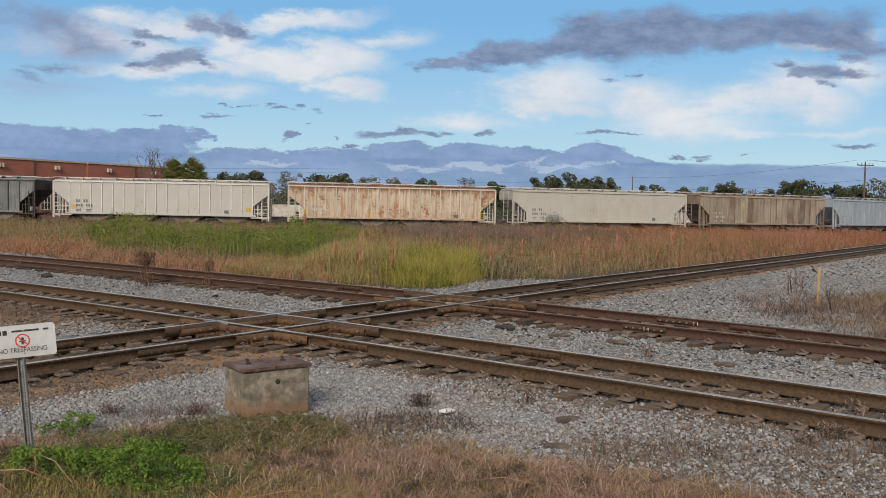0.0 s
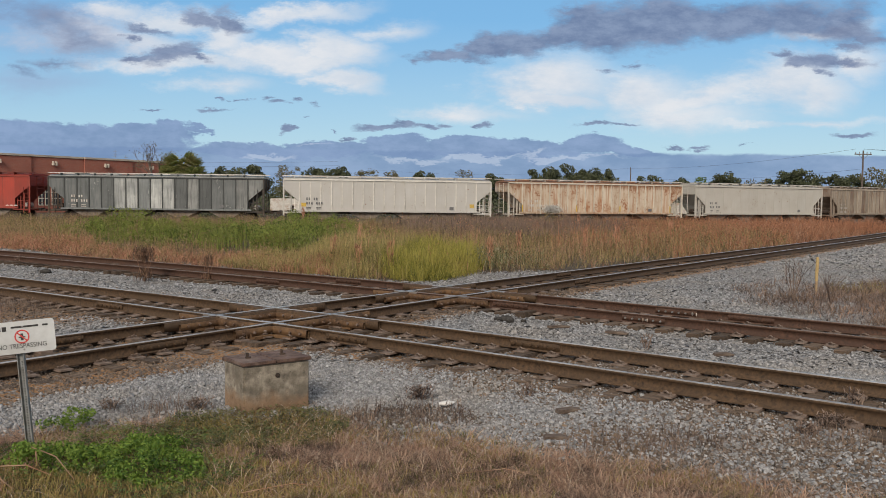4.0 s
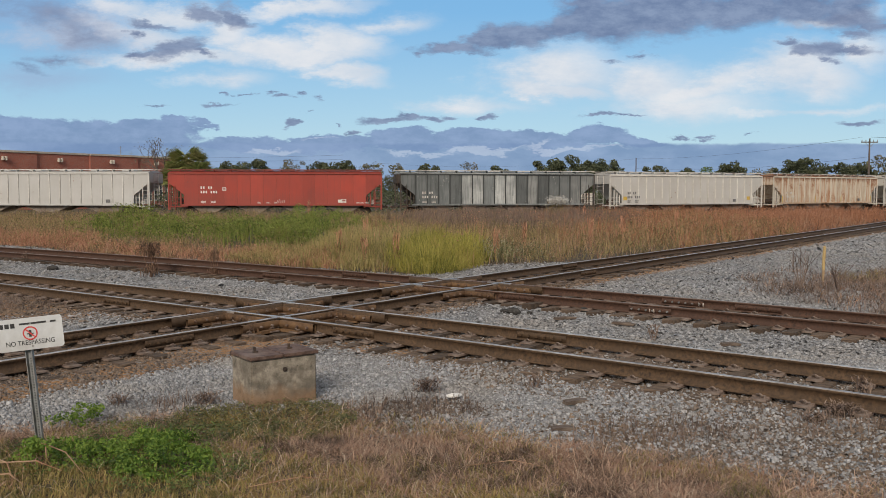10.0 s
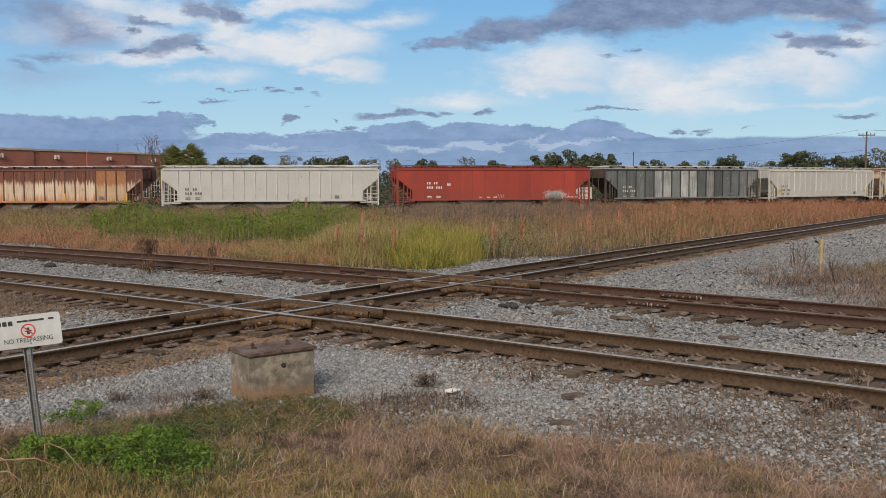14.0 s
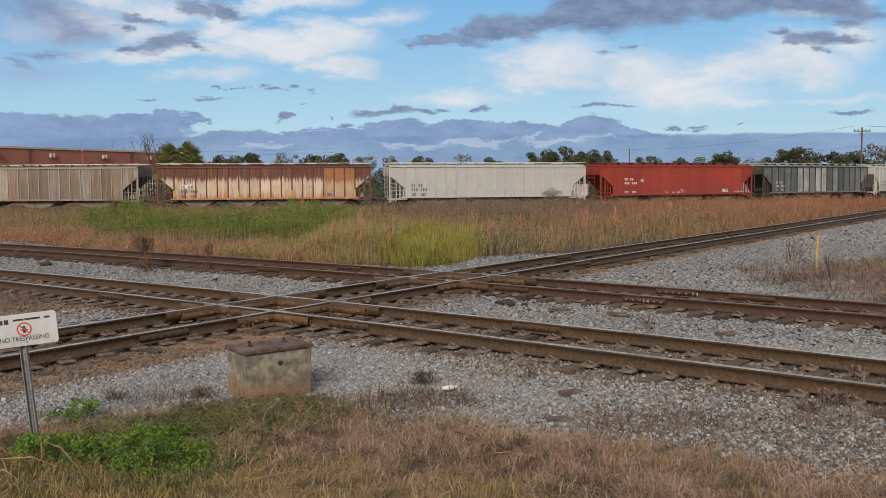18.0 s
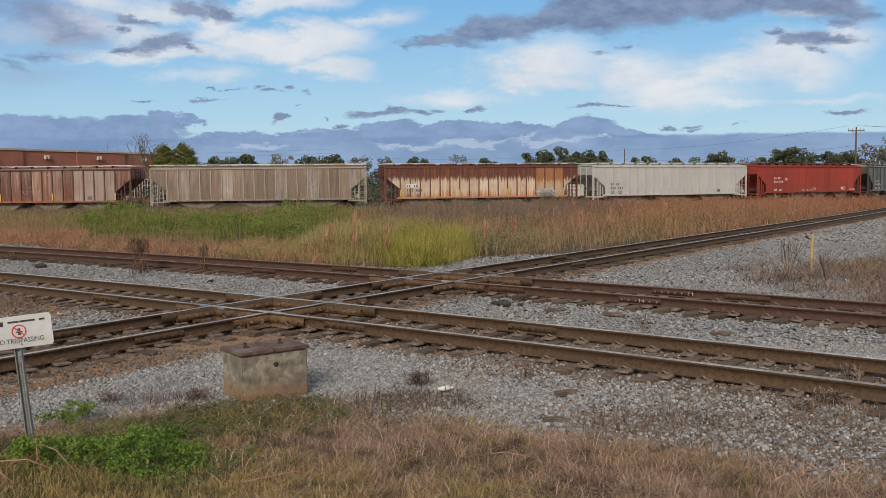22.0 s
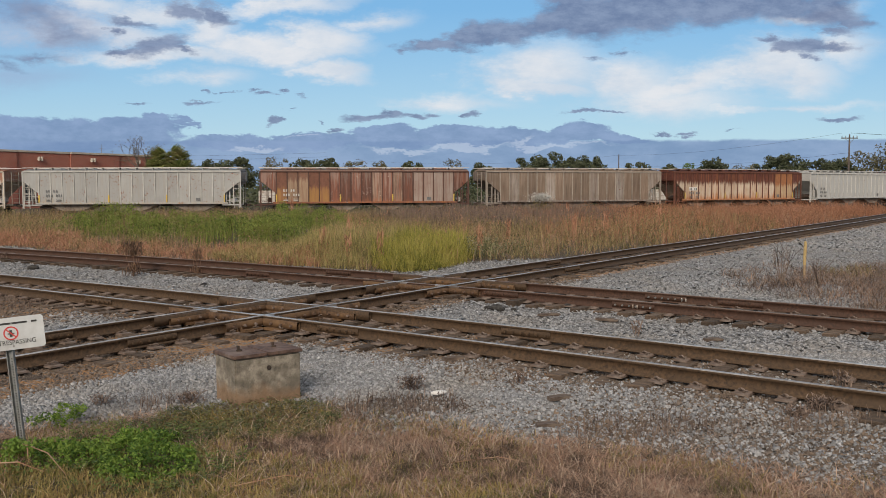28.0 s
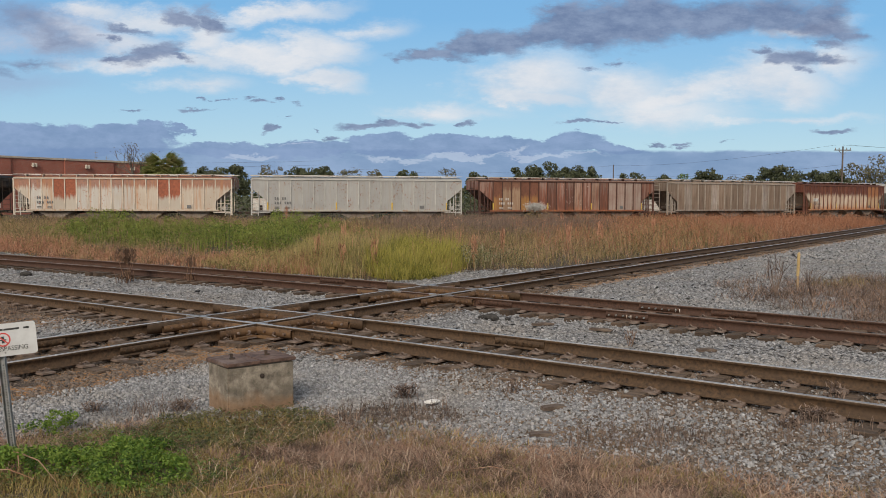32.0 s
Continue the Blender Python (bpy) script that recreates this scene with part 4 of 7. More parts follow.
def hopper_car(n, half):
    text, side, post_col, posts, marks, yellow = STYLES[n]
    car = tagged(empty("hopper_car"), text, "freight car", "cars of the train")
    post_m = side if post_col is None else surface("post_paint", tuple(0.85 * c for c in post_col), post_col, 5, tuple(0.7 * c for c in post_col), 1.2, 0.65, vary=0.12, relief=0.1)
    # these cars take the painted shade tone on body and ends
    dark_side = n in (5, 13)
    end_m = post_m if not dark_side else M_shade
    HB = half - 1.3  # where the slope meets the vertical side again
    # side sheets: end pieces with the slope cut, and one panel between each two posts
    xs = np.linspace(-HB, HB, posts)
    w = xs[1] - xs[0]
    bm = bm_new()
    box(bm, -w / 2, w / 2, -0.012, 0.012, SILL + 0.12, EAVE)
    panel = share("side_panel", bm, side)
    for a, b in zip(xs[:-1], xs[1:]):
        k = int(round((a + HB) / w))
        o = new("side_panel", panel if k not in ODD_PANELS.get(n, {}) else odd_panel(w, ODD_PANELS[n][k]))
        o.parent = car
        o.matrix_basis = pose((a + b) / 2, -HALF_W, 0)
    end_outline = [(HB, EAVE), (half, EAVE), (half, 2.86), (HB, 1.8)]
    for s in (-1, 1):
        bm = bm_new()
        prism(bm, [(s * u, v) for u, v in end_outline], -HALF_W - 0.012, -HALF_W + 0.012, lambda u, v, q: (u, q, v))
        part("end_panel", done(bm), side, car)
    # far side, ends' slope sheets and inner body
    bm = bm_new()
    prism(bm, [(-half, EAVE), (half, EAVE), (half, 2.86), (HB - 0.02, 1.78), (HB - 0.6, SILL + 0.12), (-HB + 0.6, SILL + 0.12), (-HB + 0.02, 1.78), (-half, 2.86)], -HALF_W + 0.06, HALF_W, lambda u, v, q: (u, q, v))
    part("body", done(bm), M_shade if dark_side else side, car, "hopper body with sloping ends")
    # posts
    pw = 0.05 if n in (2, 6) else 0.085
    pd = 0.02 if n in (2, 6) else 0.075
    bm = bm_new()
    box(bm, -pw / 2, pw / 2, -HALF_W - pd, -HALF_W - 0.012, SILL + 0.1, EAVE - 0.03)
    post = share("side_post", bm, post_m)
    for x in xs:
        o = new("side_post", post)
        o.parent = car
        o.matrix_basis = pose(x, 0, 0)
    for s in (-1, 1):
        bm = bm_new()
        box(bm, s * half - 0.05, s * half + 0.05, -HALF_W - 0.05, -HALF_W + 0.05, 0.66, EAVE)
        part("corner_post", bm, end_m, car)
    # sill, top chord
    bm = bm_new()
    box(bm, -HB - 0.3, HB + 0.3, -HALF_W - 0.1, -HALF_W + 0.02, SILL, SILL + 0.14, 0.01)
    part("side_sill", bm, side, car)
    bm = bm_new()
    box(bm, -half, half, -HALF_W - 0.09, -HALF_W + 0.02, EAVE - 0.06, EAVE + 0.05, 0.012)
    part("top_chord", bm, post_m, car)
    # roof: a shallow arch
    bm = bm_new()
    arch = [(-1.52, EAVE + 0.04), (-1.1, EAVE + 0.15), (-0.5, EAVE + 0.22), (0.5, EAVE + 0.22), (1.1, EAVE + 0.15), (1.52, EAVE + 0.04)]
    prism(bm, arch, -half + 0.02, half - 0.02, lambda u, v, q: (q, u, v))
    part("roof", done(bm), side, car)
    bm = bm_new()
    for x in np.arange(-half + 0.9, half - 0.8, 1.35):
        for y in (-1.05, 1.05):
            box(bm, x - 0.025, x + 0.025, y - 0.22, y + 0.22, EAVE + 0.12, EAVE + 0.3)
    part("walk_bracket", bm, post_m, car)["kind"] = "stuff"
    for y in (-1.05, 1.05):
        bm = bm_new()
        box(bm, -half - 0.1, half + 0.1, y - 0.28, y + 0.28, EAVE + 0.3, EAVE + 0.34)
        part("running_board", bm, M_redwalk if n == 6 else M_runboard, car, "rusty red roof walk" if n == 6 else "pale steel roof walk")
    for x in np.linspace(-half + 2.2, half - 2.2, 6 if n % 2 else 8):
        bm = bm_new()
        box(bm, x - 0.5, x + 0.5, -0.45, 0.45, EAVE + 0.2, EAVE + 0.31, 0.03)
        part("hatch_cover", bm, M_redwalk if n == 6 else side, car)
    # bottom bays
    bays = 3 if n in (1, 7, 9, 11) else 4
    bw = 2 * HB / bays
    bm = bm_new()
    prism(bm, [(-bw * 0.46, SILL + 0.1), (bw * 0.46, SILL + 0.1), (bw * 0.14, 0.42), (-bw * 0.14, 0.42)], -1.15, 1.15, lambda u, v, q: (u, q, v))
    bay = share("hopper_bay", done(bm), surface("bay_paint", (0.12, 0.09, 0.07), (0.26, 0.2, 0.16), 4, (0.3, 0.26, 0.22), 0.9, 0.85))
    for k in range(bays):
        o = new("hopper_bay", bay)
        o.parent = car
        o.matrix_basis = pose(-HB + (k + 0.5) * bw, 0, 0)
    bm = bm_new()
    box(bm, -half - 0.2, half + 0.2, -0.3, 0.3, 0.8, 1.02)
    part("centre_sill", bm, M_shade, car)
    # ends: platform, ladders, braces, rails, brake gear, coupler, truck
    for s in (-1, 1):
        e = s * half
        bm = bm_new()
        box(bm, min(e, e - s * 1.5), max(e, e - s * 1.5), -HALF_W, HALF_W, 0.86, 0.96)
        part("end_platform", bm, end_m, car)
        bm = bm_new()
        ladder(bm, e - s * 0.32, -HALF_W - 0.03, 0.62, 2.75, 0.42, 6)
        part("ladder", done(bm), M_pale_bar if not dark_side and n not in (1, 6, 8, 9, 10) else end_m, car)
        bm = bm_new()
        for x, z1 in ((e - s * 0.62, 2.55), (e - s * 0.92, 2.3), (e - s * 1.2, 2.05)):
            box(bm, x - 0.04, x + 0.04, -1.3, -1.22, 0.9, z1)
        for zz in (1.25, 1.6):
            box(bm, min(e, e - s * 1.25), max(e, e - s * 1.25), -1.31, -1.26, zz, zz + 0.04)
        part("end_brace", bm, end_m, car)
        bm = bm_new()
        for y in (-0.5, 0.5):
            bar(bm, (e + s * 0.02, y, 0.9), (e + s * 0.02, y, EAVE), 0.03, 6)
        lad = part("end_ladder", done(bm), end_m, car)
        bm = bm_new()
        bar(bm, (0, -0.5, 0), (0, 0.5, 0), 0.018, 5)
        rung = share("rung", done(bm), end_m)
        for zz in np.arange(1.1, 3.5, 0.38):
            link_mesh("rung", rung, None, lad).matrix_basis = pose(e + s * 0.02, 0, zz)
        bm = bm_new()
        bar(bm, (e - s * 0.75, -0.95, 1.28), (e - s * 0.75, -0.1, 1.28), 0.2, 12)
        part("air_tank", done(bm), M_pale_bar if s > 0 else M_truck, car)
        bm = bm_new()
        box(bm, min(e + s * 0.1, e + s * 0.55), max(e + s * 0.1, e + s * 0.55), -0.12, 0.12, 0.76, 0.94, 0.03)
        part("coupler", bm, M_truck, car)
        tr = link_mesh("truck", ME_TRUCK, None, car)
        tr.matrix_basis = pose(s * (half - 2.15), 0, 0)
        for d in (-0.86, 0.86):
            ws = link_mesh("wheelset", ME_WHEELSET, None, tr)
            ws.matrix_basis = pose(d, 0, 0.42)
            WHEELS.append((ws, d))
    # lettering in plain bars, low plates
    if marks != "none":
        mm = {"dark": M_dark_mark, "light": M_pale_bar, "white": M_white_mark, "box": M_dark_mark}[marks]
        x0 = -HB + (1.25 if n in (6,) else 0.55)
        yy = -HALF_W - pd - 0.006
        top = 2.35 if n == 6 else 1.95
        bm = bm_new()
        for row, (zz, ks) in enumerate(((top, (0, 1, 3, 4)), (top - 0.36, (0, 1, 2, 4, 5, 6)))):
            for k in ks:
                box(bm, x0 + k * 0.2, x0 + k * 0.2 + 0.11, yy - 0.004, yy, zz, zz + 0.2)
        for k in range(2):
            for zz in (SILL + 0.22, SILL + 0.34):
                box(bm, x0 + k * 0.8, x0 + k * 0.8 + 0.4, yy - 0.004, yy, zz, zz + 0.05)
        if n == 6:
            for k, zz, bw_, bh_ in ((1.75, 2.22, 0.3, 0.26), (HB * 1.55, 1.2, 0.42, 0.3)):
                for dx in (0, bw_ - 0.05):
                    box(bm, x0 + k + dx, x0 + k + dx + 0.05, yy - 0.004, yy, zz, zz + bh_)
                for dz in (0, bh_ - 0.05, bh_ / 2 - 0.03):
                    box(bm, x0 + k + 0.05, x0 + k + bw_ - 0.05, yy - 0.004, yy, zz + dz, zz + dz + 0.045)
            for k in (0.62, 0.72, 0.8, 1.72, 1.77, 1.82):
                box(bm, x0 + HB * k, x0 + HB * k + 0.3, yy - 0.004, yy, SILL + 0.2, SILL + 0.24)
                box(bm, x0 + HB * k, x0 + HB * k + 0.22, yy - 0.004, yy, SILL + 0.27, SILL + 0.3)
            for k in range(5):
                bar(bm, (x0 + 6.1 + 0.16 * k, yy, 1.2), (x0 + 6.2 + 0.14 * k, yy, 1.45 + 0.06 * (k % 2)), 0.012, 4)
        part("lettering", done(bm), mm, car, "blocky painted marks")["kind"] = "stuff"
        if marks == "box":
            bm = bm_new()
            box(bm, x0 - 0.06, x0 + 0.9, yy + 0.002, yy + 0.006, top - 0.03, top + 0.28)
            part("mark_panel", bm, M_white_mark, car)
        bm = bm_new()
        box(bm, HB - 2.3, HB - 1.95, yy - 0.004, yy, SILL + 0.25, SILL + 0.5)
        part("data_plate", bm, M_dark_mark if marks != "white" else M_white_mark, car)
    if yellow:
        for x in ((xs[0] + 0.35, xs[-1] - 0.35) if n == 4 else (xs[0], xs[-1], xs[6], xs[11])):
            bm = bm_new()
            if n == 4:
                box(bm, x - 0.2, x + 0.2, -HALF_W - 0.02, -HALF_W - 0.013, SILL + 0.42, SILL + 0.74)
            else:
                box(bm, x - 0.055, x + 0.055, -HALF_W - pd - 0.01, -HALF_W - pd - 0.004, SILL + 0.15, SILL + 0.75)
            part("yellow_mark", bm, M_yellow_mark, car)
    return car


CARS = []
for n in range(len(STYLES)):
    CARS.append((hopper_car(n, (JOINTS[n] - JOINTS[n + 1]) / 2 - 0.667), (JOINTS[n] + JOINTS[n + 1]) / 2))


def motions():
    for car, mid in CARS:
        rows = []
        for k in range(33):
            s = S4 + mid + SPEED * k
            a, b = LINE_4.at(s - 6.2), LINE_4.at(s + 6.2)
            rows.append((float(k), pose((a[0] + b[0]) / 2, (a[1] + b[1]) / 2, 0, 0, 0, math.degrees(math.atan2(b[1] - a[1], b[0] - a[0])))))
        walk(car, rows)
    # wheels roll: 80 degrees from row to row
    step = radians(80) * 0.42 / SPEED
    times = [k * step for k in range(int(32 / step) + 1)] + [32.0]
    for ws, d in WHEELS:
        walk(ws, [(t, pose(d, 0, 0.42, 0, math.degrees(SPEED * t / 0.42), 0)) for t in times])
# ---- grasses, weeds and bushes ----
def leaf_material(name, colors, rough=0.75, through=0.25):
    """Blades or leaves whose colour goes over a ramp from piece to piece, with a little light let through."""
    m, N, L, P = nodes_of(name)
    g = N.new("ShaderNodeNewGeometry")
    v = coords(N, L, "World")
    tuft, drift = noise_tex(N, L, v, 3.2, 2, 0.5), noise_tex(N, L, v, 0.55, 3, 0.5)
    rnd = math_node(N, L, "ADD", math_node(N, L, "MULTIPLY", g.outputs["Random Per Island"], 0.75), math_node(N, L, "MULTIPLY_ADD", tuft, 1.0, -0.375))
    rnd = math_node(N, L, "ADD", rnd, math_node(N, L, "MULTIPLY_ADD", drift, 1.5, -0.75))
    k = len(colors)
    col = ramp(N, L, rnd, [(0.1 + 0.8 * i / (k - 1), c) for i, c in enumerate(colors)])
    # low tuft noise darkens the colour, painting in shade between the tufts
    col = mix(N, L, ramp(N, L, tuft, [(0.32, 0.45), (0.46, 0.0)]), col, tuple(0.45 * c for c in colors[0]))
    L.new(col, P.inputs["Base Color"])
    P.inputs["Roughness"].default_value = rough
    t = N.new("ShaderNodeBsdfTranslucent")
    L.new(col, t.inputs["Color"])
    mx = N.new("ShaderNodeMixShader")
    mx.inputs[0].default_value = through
    L.new(P.outputs[0], mx.inputs[1])
    L.new(t.outputs[0], mx.inputs[2])
    L.new(mx.outputs[0], N["Material Output"].inputs["Surface"])
    return m


def blades(x, y, z, h, w, lean, curl=0.4):
    """Bent tapering blades: arrays of foot, height, width and lean (metres sideways at the tip)."""
    n = len(x)
    a = rng.uniform(0, 6.283, n)
    dx, dy = np.cos(a) * lean, np.sin(a) * lean
    b = a + rng.normal(1.57, 0.5, n)
    sx, sy = np.cos(b) * w / 2, np.sin(b) * w / 2
    mid = rng.uniform(0.45, 0.75, n)
    v = np.zeros((n, 5, 3))
    v[:, 0] = np.c_[x - sx, y - sy, z]
    v[:, 1] = np.c_[x + sx, y + sy, z]
    mx, my, mz = x + dx * mid * (1 - curl), y + dy * mid * (1 - curl), z + h * mid
    v[:, 2] = np.c_[mx + 1.1 * sx, my + 1.1 * sy, mz]
    v[:, 3] = np.c_[mx - 1.1 * sx, my - 1.1 * sy, mz]
    v[:, 4] = np.c_[x + dx, y + dy, z + h]
    i = 5 * np.arange(n)
    return v.reshape(-1, 3), np.c_[i, i + 1, i + 2, i + 3], np.c_[i + 3, i + 2, i + 4]


def shells(c, r, per):
    """Places and outward ways on flattened shells round the centres c, for leaves."""
    d = rng.normal(size=(len(c) * per, 3))
    d /= np.linalg.norm(d, axis=1)[:, None]
    rr = np.repeat(r, per)[:, None] * rng.uniform(0.75, 1.08, (len(d), 1))
    return np.repeat(c, per, 0) + d * rr * (1, 1, 0.75), d


def leaves(c, size, up=0.6, nrm=None):
    """Small leaves at the centres c, facing along nrm or up."""
    n = len(c)
    face = rng.normal(size=(n, 3)) * 0.6 + (nrm if nrm is not None else np.array((0, 0, up)))
    d = np.cross(face, rng.normal(size=(n, 3)))
    d /= np.linalg.norm(d, axis=1)[:, None] + 1e-9
    s = np.cross(face, d)
    s /= np.linalg.norm(s, axis=1)[:, None] + 1e-9
    size = (size * rng.uniform(0.6, 1.4, n))[:, None]
    v = np.stack([c - d * size, c + s * size * 0.45, c + d * size, c - s * size * 0.45], 1)
    i = 4 * np.arange(n)
    return v.reshape(-1, 3), np.c_[i, i + 1, i + 2, i + 3], None


def gather(name, batches, material, label, category, parent=None, kind="stuff"):
    vs, qs, ts, k = [], [], [], 0
    for v, q, t in batches:
        vs.append(v)
        if q is not None:
            qs.append(q + k)
        if t is not None:
            ts.append(t + k)
        k += len(v)
    me = mesh_np(name, np.concatenate(vs), np.concatenate(qs) if qs else None, np.concatenate(ts) if ts else None)
    ob = link_mesh(name, me, material, parent)
    return ob if parent is not None else tagged(ob, label, category, kind=kind)


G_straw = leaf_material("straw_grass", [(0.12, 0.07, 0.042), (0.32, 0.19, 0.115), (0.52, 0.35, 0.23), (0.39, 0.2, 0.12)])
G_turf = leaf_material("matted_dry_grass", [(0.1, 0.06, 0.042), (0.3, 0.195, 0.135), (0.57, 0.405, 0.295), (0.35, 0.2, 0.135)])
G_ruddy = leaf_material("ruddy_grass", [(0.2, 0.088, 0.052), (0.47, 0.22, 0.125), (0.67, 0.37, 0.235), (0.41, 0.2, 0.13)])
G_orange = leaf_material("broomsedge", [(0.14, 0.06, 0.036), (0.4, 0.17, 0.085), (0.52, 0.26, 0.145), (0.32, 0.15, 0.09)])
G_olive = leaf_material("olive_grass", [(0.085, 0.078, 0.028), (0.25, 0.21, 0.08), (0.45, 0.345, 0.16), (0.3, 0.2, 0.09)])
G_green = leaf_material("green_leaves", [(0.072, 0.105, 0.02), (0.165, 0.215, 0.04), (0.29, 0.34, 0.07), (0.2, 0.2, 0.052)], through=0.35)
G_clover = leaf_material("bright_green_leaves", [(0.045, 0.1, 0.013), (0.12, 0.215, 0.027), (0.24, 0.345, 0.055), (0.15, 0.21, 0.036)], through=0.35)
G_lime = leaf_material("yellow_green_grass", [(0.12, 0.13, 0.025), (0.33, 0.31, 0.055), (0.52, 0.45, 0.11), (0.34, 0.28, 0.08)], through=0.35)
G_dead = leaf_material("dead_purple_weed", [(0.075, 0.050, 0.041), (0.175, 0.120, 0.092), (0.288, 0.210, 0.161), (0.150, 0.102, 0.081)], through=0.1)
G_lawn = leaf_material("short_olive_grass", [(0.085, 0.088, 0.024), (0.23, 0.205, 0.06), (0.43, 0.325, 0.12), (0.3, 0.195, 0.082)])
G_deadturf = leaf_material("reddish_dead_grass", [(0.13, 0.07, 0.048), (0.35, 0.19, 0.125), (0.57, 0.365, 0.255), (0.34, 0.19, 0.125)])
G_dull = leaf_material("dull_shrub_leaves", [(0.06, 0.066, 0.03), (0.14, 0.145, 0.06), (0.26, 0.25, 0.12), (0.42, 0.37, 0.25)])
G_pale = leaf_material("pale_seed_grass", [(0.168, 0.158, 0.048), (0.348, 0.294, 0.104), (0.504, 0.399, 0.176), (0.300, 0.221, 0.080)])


def spread(n, x0, x1, y0, y1, keep):
    x, y = rng.uniform(x0, x1, n), rng.uniform(y0, y1, n)
    k = keep(x, y)
    return x[k], y[k]


def tufted(n, x0, x1, y0, y1, keep, r=0.12, per=12):
    """Feet gathered in tufts."""
    cx, cy = spread(n // per, x0, x1, y0, y1, keep)
    x, y = np.repeat(cx, per), np.repeat(cy, per)
    return x + rng.normal(0, r, len(x)), y + rng.normal(0, r, len(x))


def train_y(x):
    p = LINE_4.p
    k = (p[:, 0] > -100) & (p[:, 0] < 90) & (p[:, 1] < 125)
    return np.interp(x, p[k, 0], p[k, 1])


def in_field(x, y):
    return (field(x, y) > 0) & (y < train_y(x) - 2.2) & (abs(x) < 0.62 * y + 2)


def blob(x, y, cx, cy, rx, ry):
    return ((x - cx) / rx) ** 2 + ((y - cy) / ry) ** 2 + 0.35 * vnoise(x, y, 0.4, 6)


def bush_area(x, y):
    return np.minimum(np.minimum(blob(x, y, -12.3, 45.5, 5.6, 6), blob(x, y, -7.3, 40.5, 3.0, 6.5)), np.minimum(blob(x, y, -6.2, 51, 4.0, 7), blob(x, y, -17, 47.5, 3.2, 3.5)))


def lime_area(x, y):
    return np.minimum(blob(x, y, -0.1, 28.6, 1.45, 3.0), blob(x, y, 0.1, 32.0, 1.5, 3.0))


def g_batch(x, y, h0, h1, w, lean):
    n = len(x)
    d = np.hypot(x, y)
    return blades(x, y, ground_z(x, y, np.full(n, 5.0)), (h0 + (h1 - h0) * rng.random(n) ** 1.5) * (1 + 0.3 * vnoise(x, y, 1.1, 17)) * (1 - 0.5 * step(x, -4.0, -5.5) * step(y, 41, 38.5) * (0 if h0 > 0.6 else 1)) * (0.5 + 0.5 * step(field(x, y), 0.0, 2.5)), 0.44 * w * (0.9 + d / 45) * rng.uniform(0.5, 1.4, n), rng.uniform(0.15, 1.0, n) ** 1.3 * lean * 1.5)


# the field beyond the tracks
orange_keep = lambda x, y: in_field(x, y) & (x + 0.8 * vnoise(x, y, 0.25, 8) * 8 > 7.5 + 6 * rng.random(len(x))) & (lime_area(x, y) > 1)
mix_keep = lambda x, y: in_field(x, y) & (bush_area(x, y) > 0.8) & (lime_area(x, y) > 0.9)
field_rows = [
    ("broomsedge_field", "orange-brown dry broomsedge grass along the railroad", G_orange, [g_batch(*tufted(95000, -2, 50, 28, 86, orange_keep, 0.16), 0.6, 1.25, 0.014, 0.45)]),
    ("olive_grass_field", "olive and tan tall grass in the weed field", G_olive, [g_batch(*tufted(110000, -46, 22, 25, 78, mix_keep, 0.2), 0.4, 1.0, 0.014, 0.5)]),
    ("straw_grass_field", "dry straw-coloured tall grass in the weed field", G_straw, [g_batch(*tufted(95000, -46, 34, 25, 80, mix_keep, 0.2), 0.4, 1.05, 0.013, 0.5)]),
    ("ruddy_grass_strip", "reddish dry grass at the edge of the field", G_ruddy, [g_batch(*tufted(60000, -26, -3.5, 26, 44, lambda x, y: in_field(x, y) & (field(x, y) < 4.5 + 2 * vnoise(x, y, 0.5, 9)), 0.14), 0.35, 0.75, 0.014, 0.25), g_batch(*tufted(9000, -4, 22, 26, 60, lambda x, y: in_field(x, y) & (vnoise(x, y, 0.5, 11) > 0.45), 0.12), 0.7, 1.25, 0.014, 0.2)]),
    ("yellow_green_grass_patch", "bright yellow-green tall grass clump at the crossing", G_lime, [g_batch(*tufted(50000, -4, 5, 25, 37, lambda x, y: in_field(x, y) & (lime_area(x, y) < 1), 0.12), 0.45, 1.1, 0.014, 0.4)]),
    ("pale_seed_grass_patch", "pale seed-headed grass beside the green bush", G_pale, [g_batch(*tufted(26000, -9, 1, 26, 42, lambda x, y: in_field(x, y) & (blob(x, y, -4.2, 32, 3.6, 6.5) < 1) & (lime_area(x, y) > 0.8), 0.12), 0.6, 1.2, 0.014, 0.4)]),
    ("dead_weed_patch", "dark purple-brown dead weeds before the train", G_dead, [g_batch(*tufted(64000, -8, 20, 46, 74, lambda x, y: in_field(x, y) & (blob(x, y, 5.0, 60, 8, 12) < 1), 0.2), 0.8, 1.35, 0.016, 0.3), g_batch(*tufted(9000, -40, -8, 48, 74, lambda x, y: in_field(x, y) & (y > train_y(x) - 9), 0.2), 0.8, 1.2, 0.015, 0.25)]),
]
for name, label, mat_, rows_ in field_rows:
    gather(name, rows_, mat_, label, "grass")


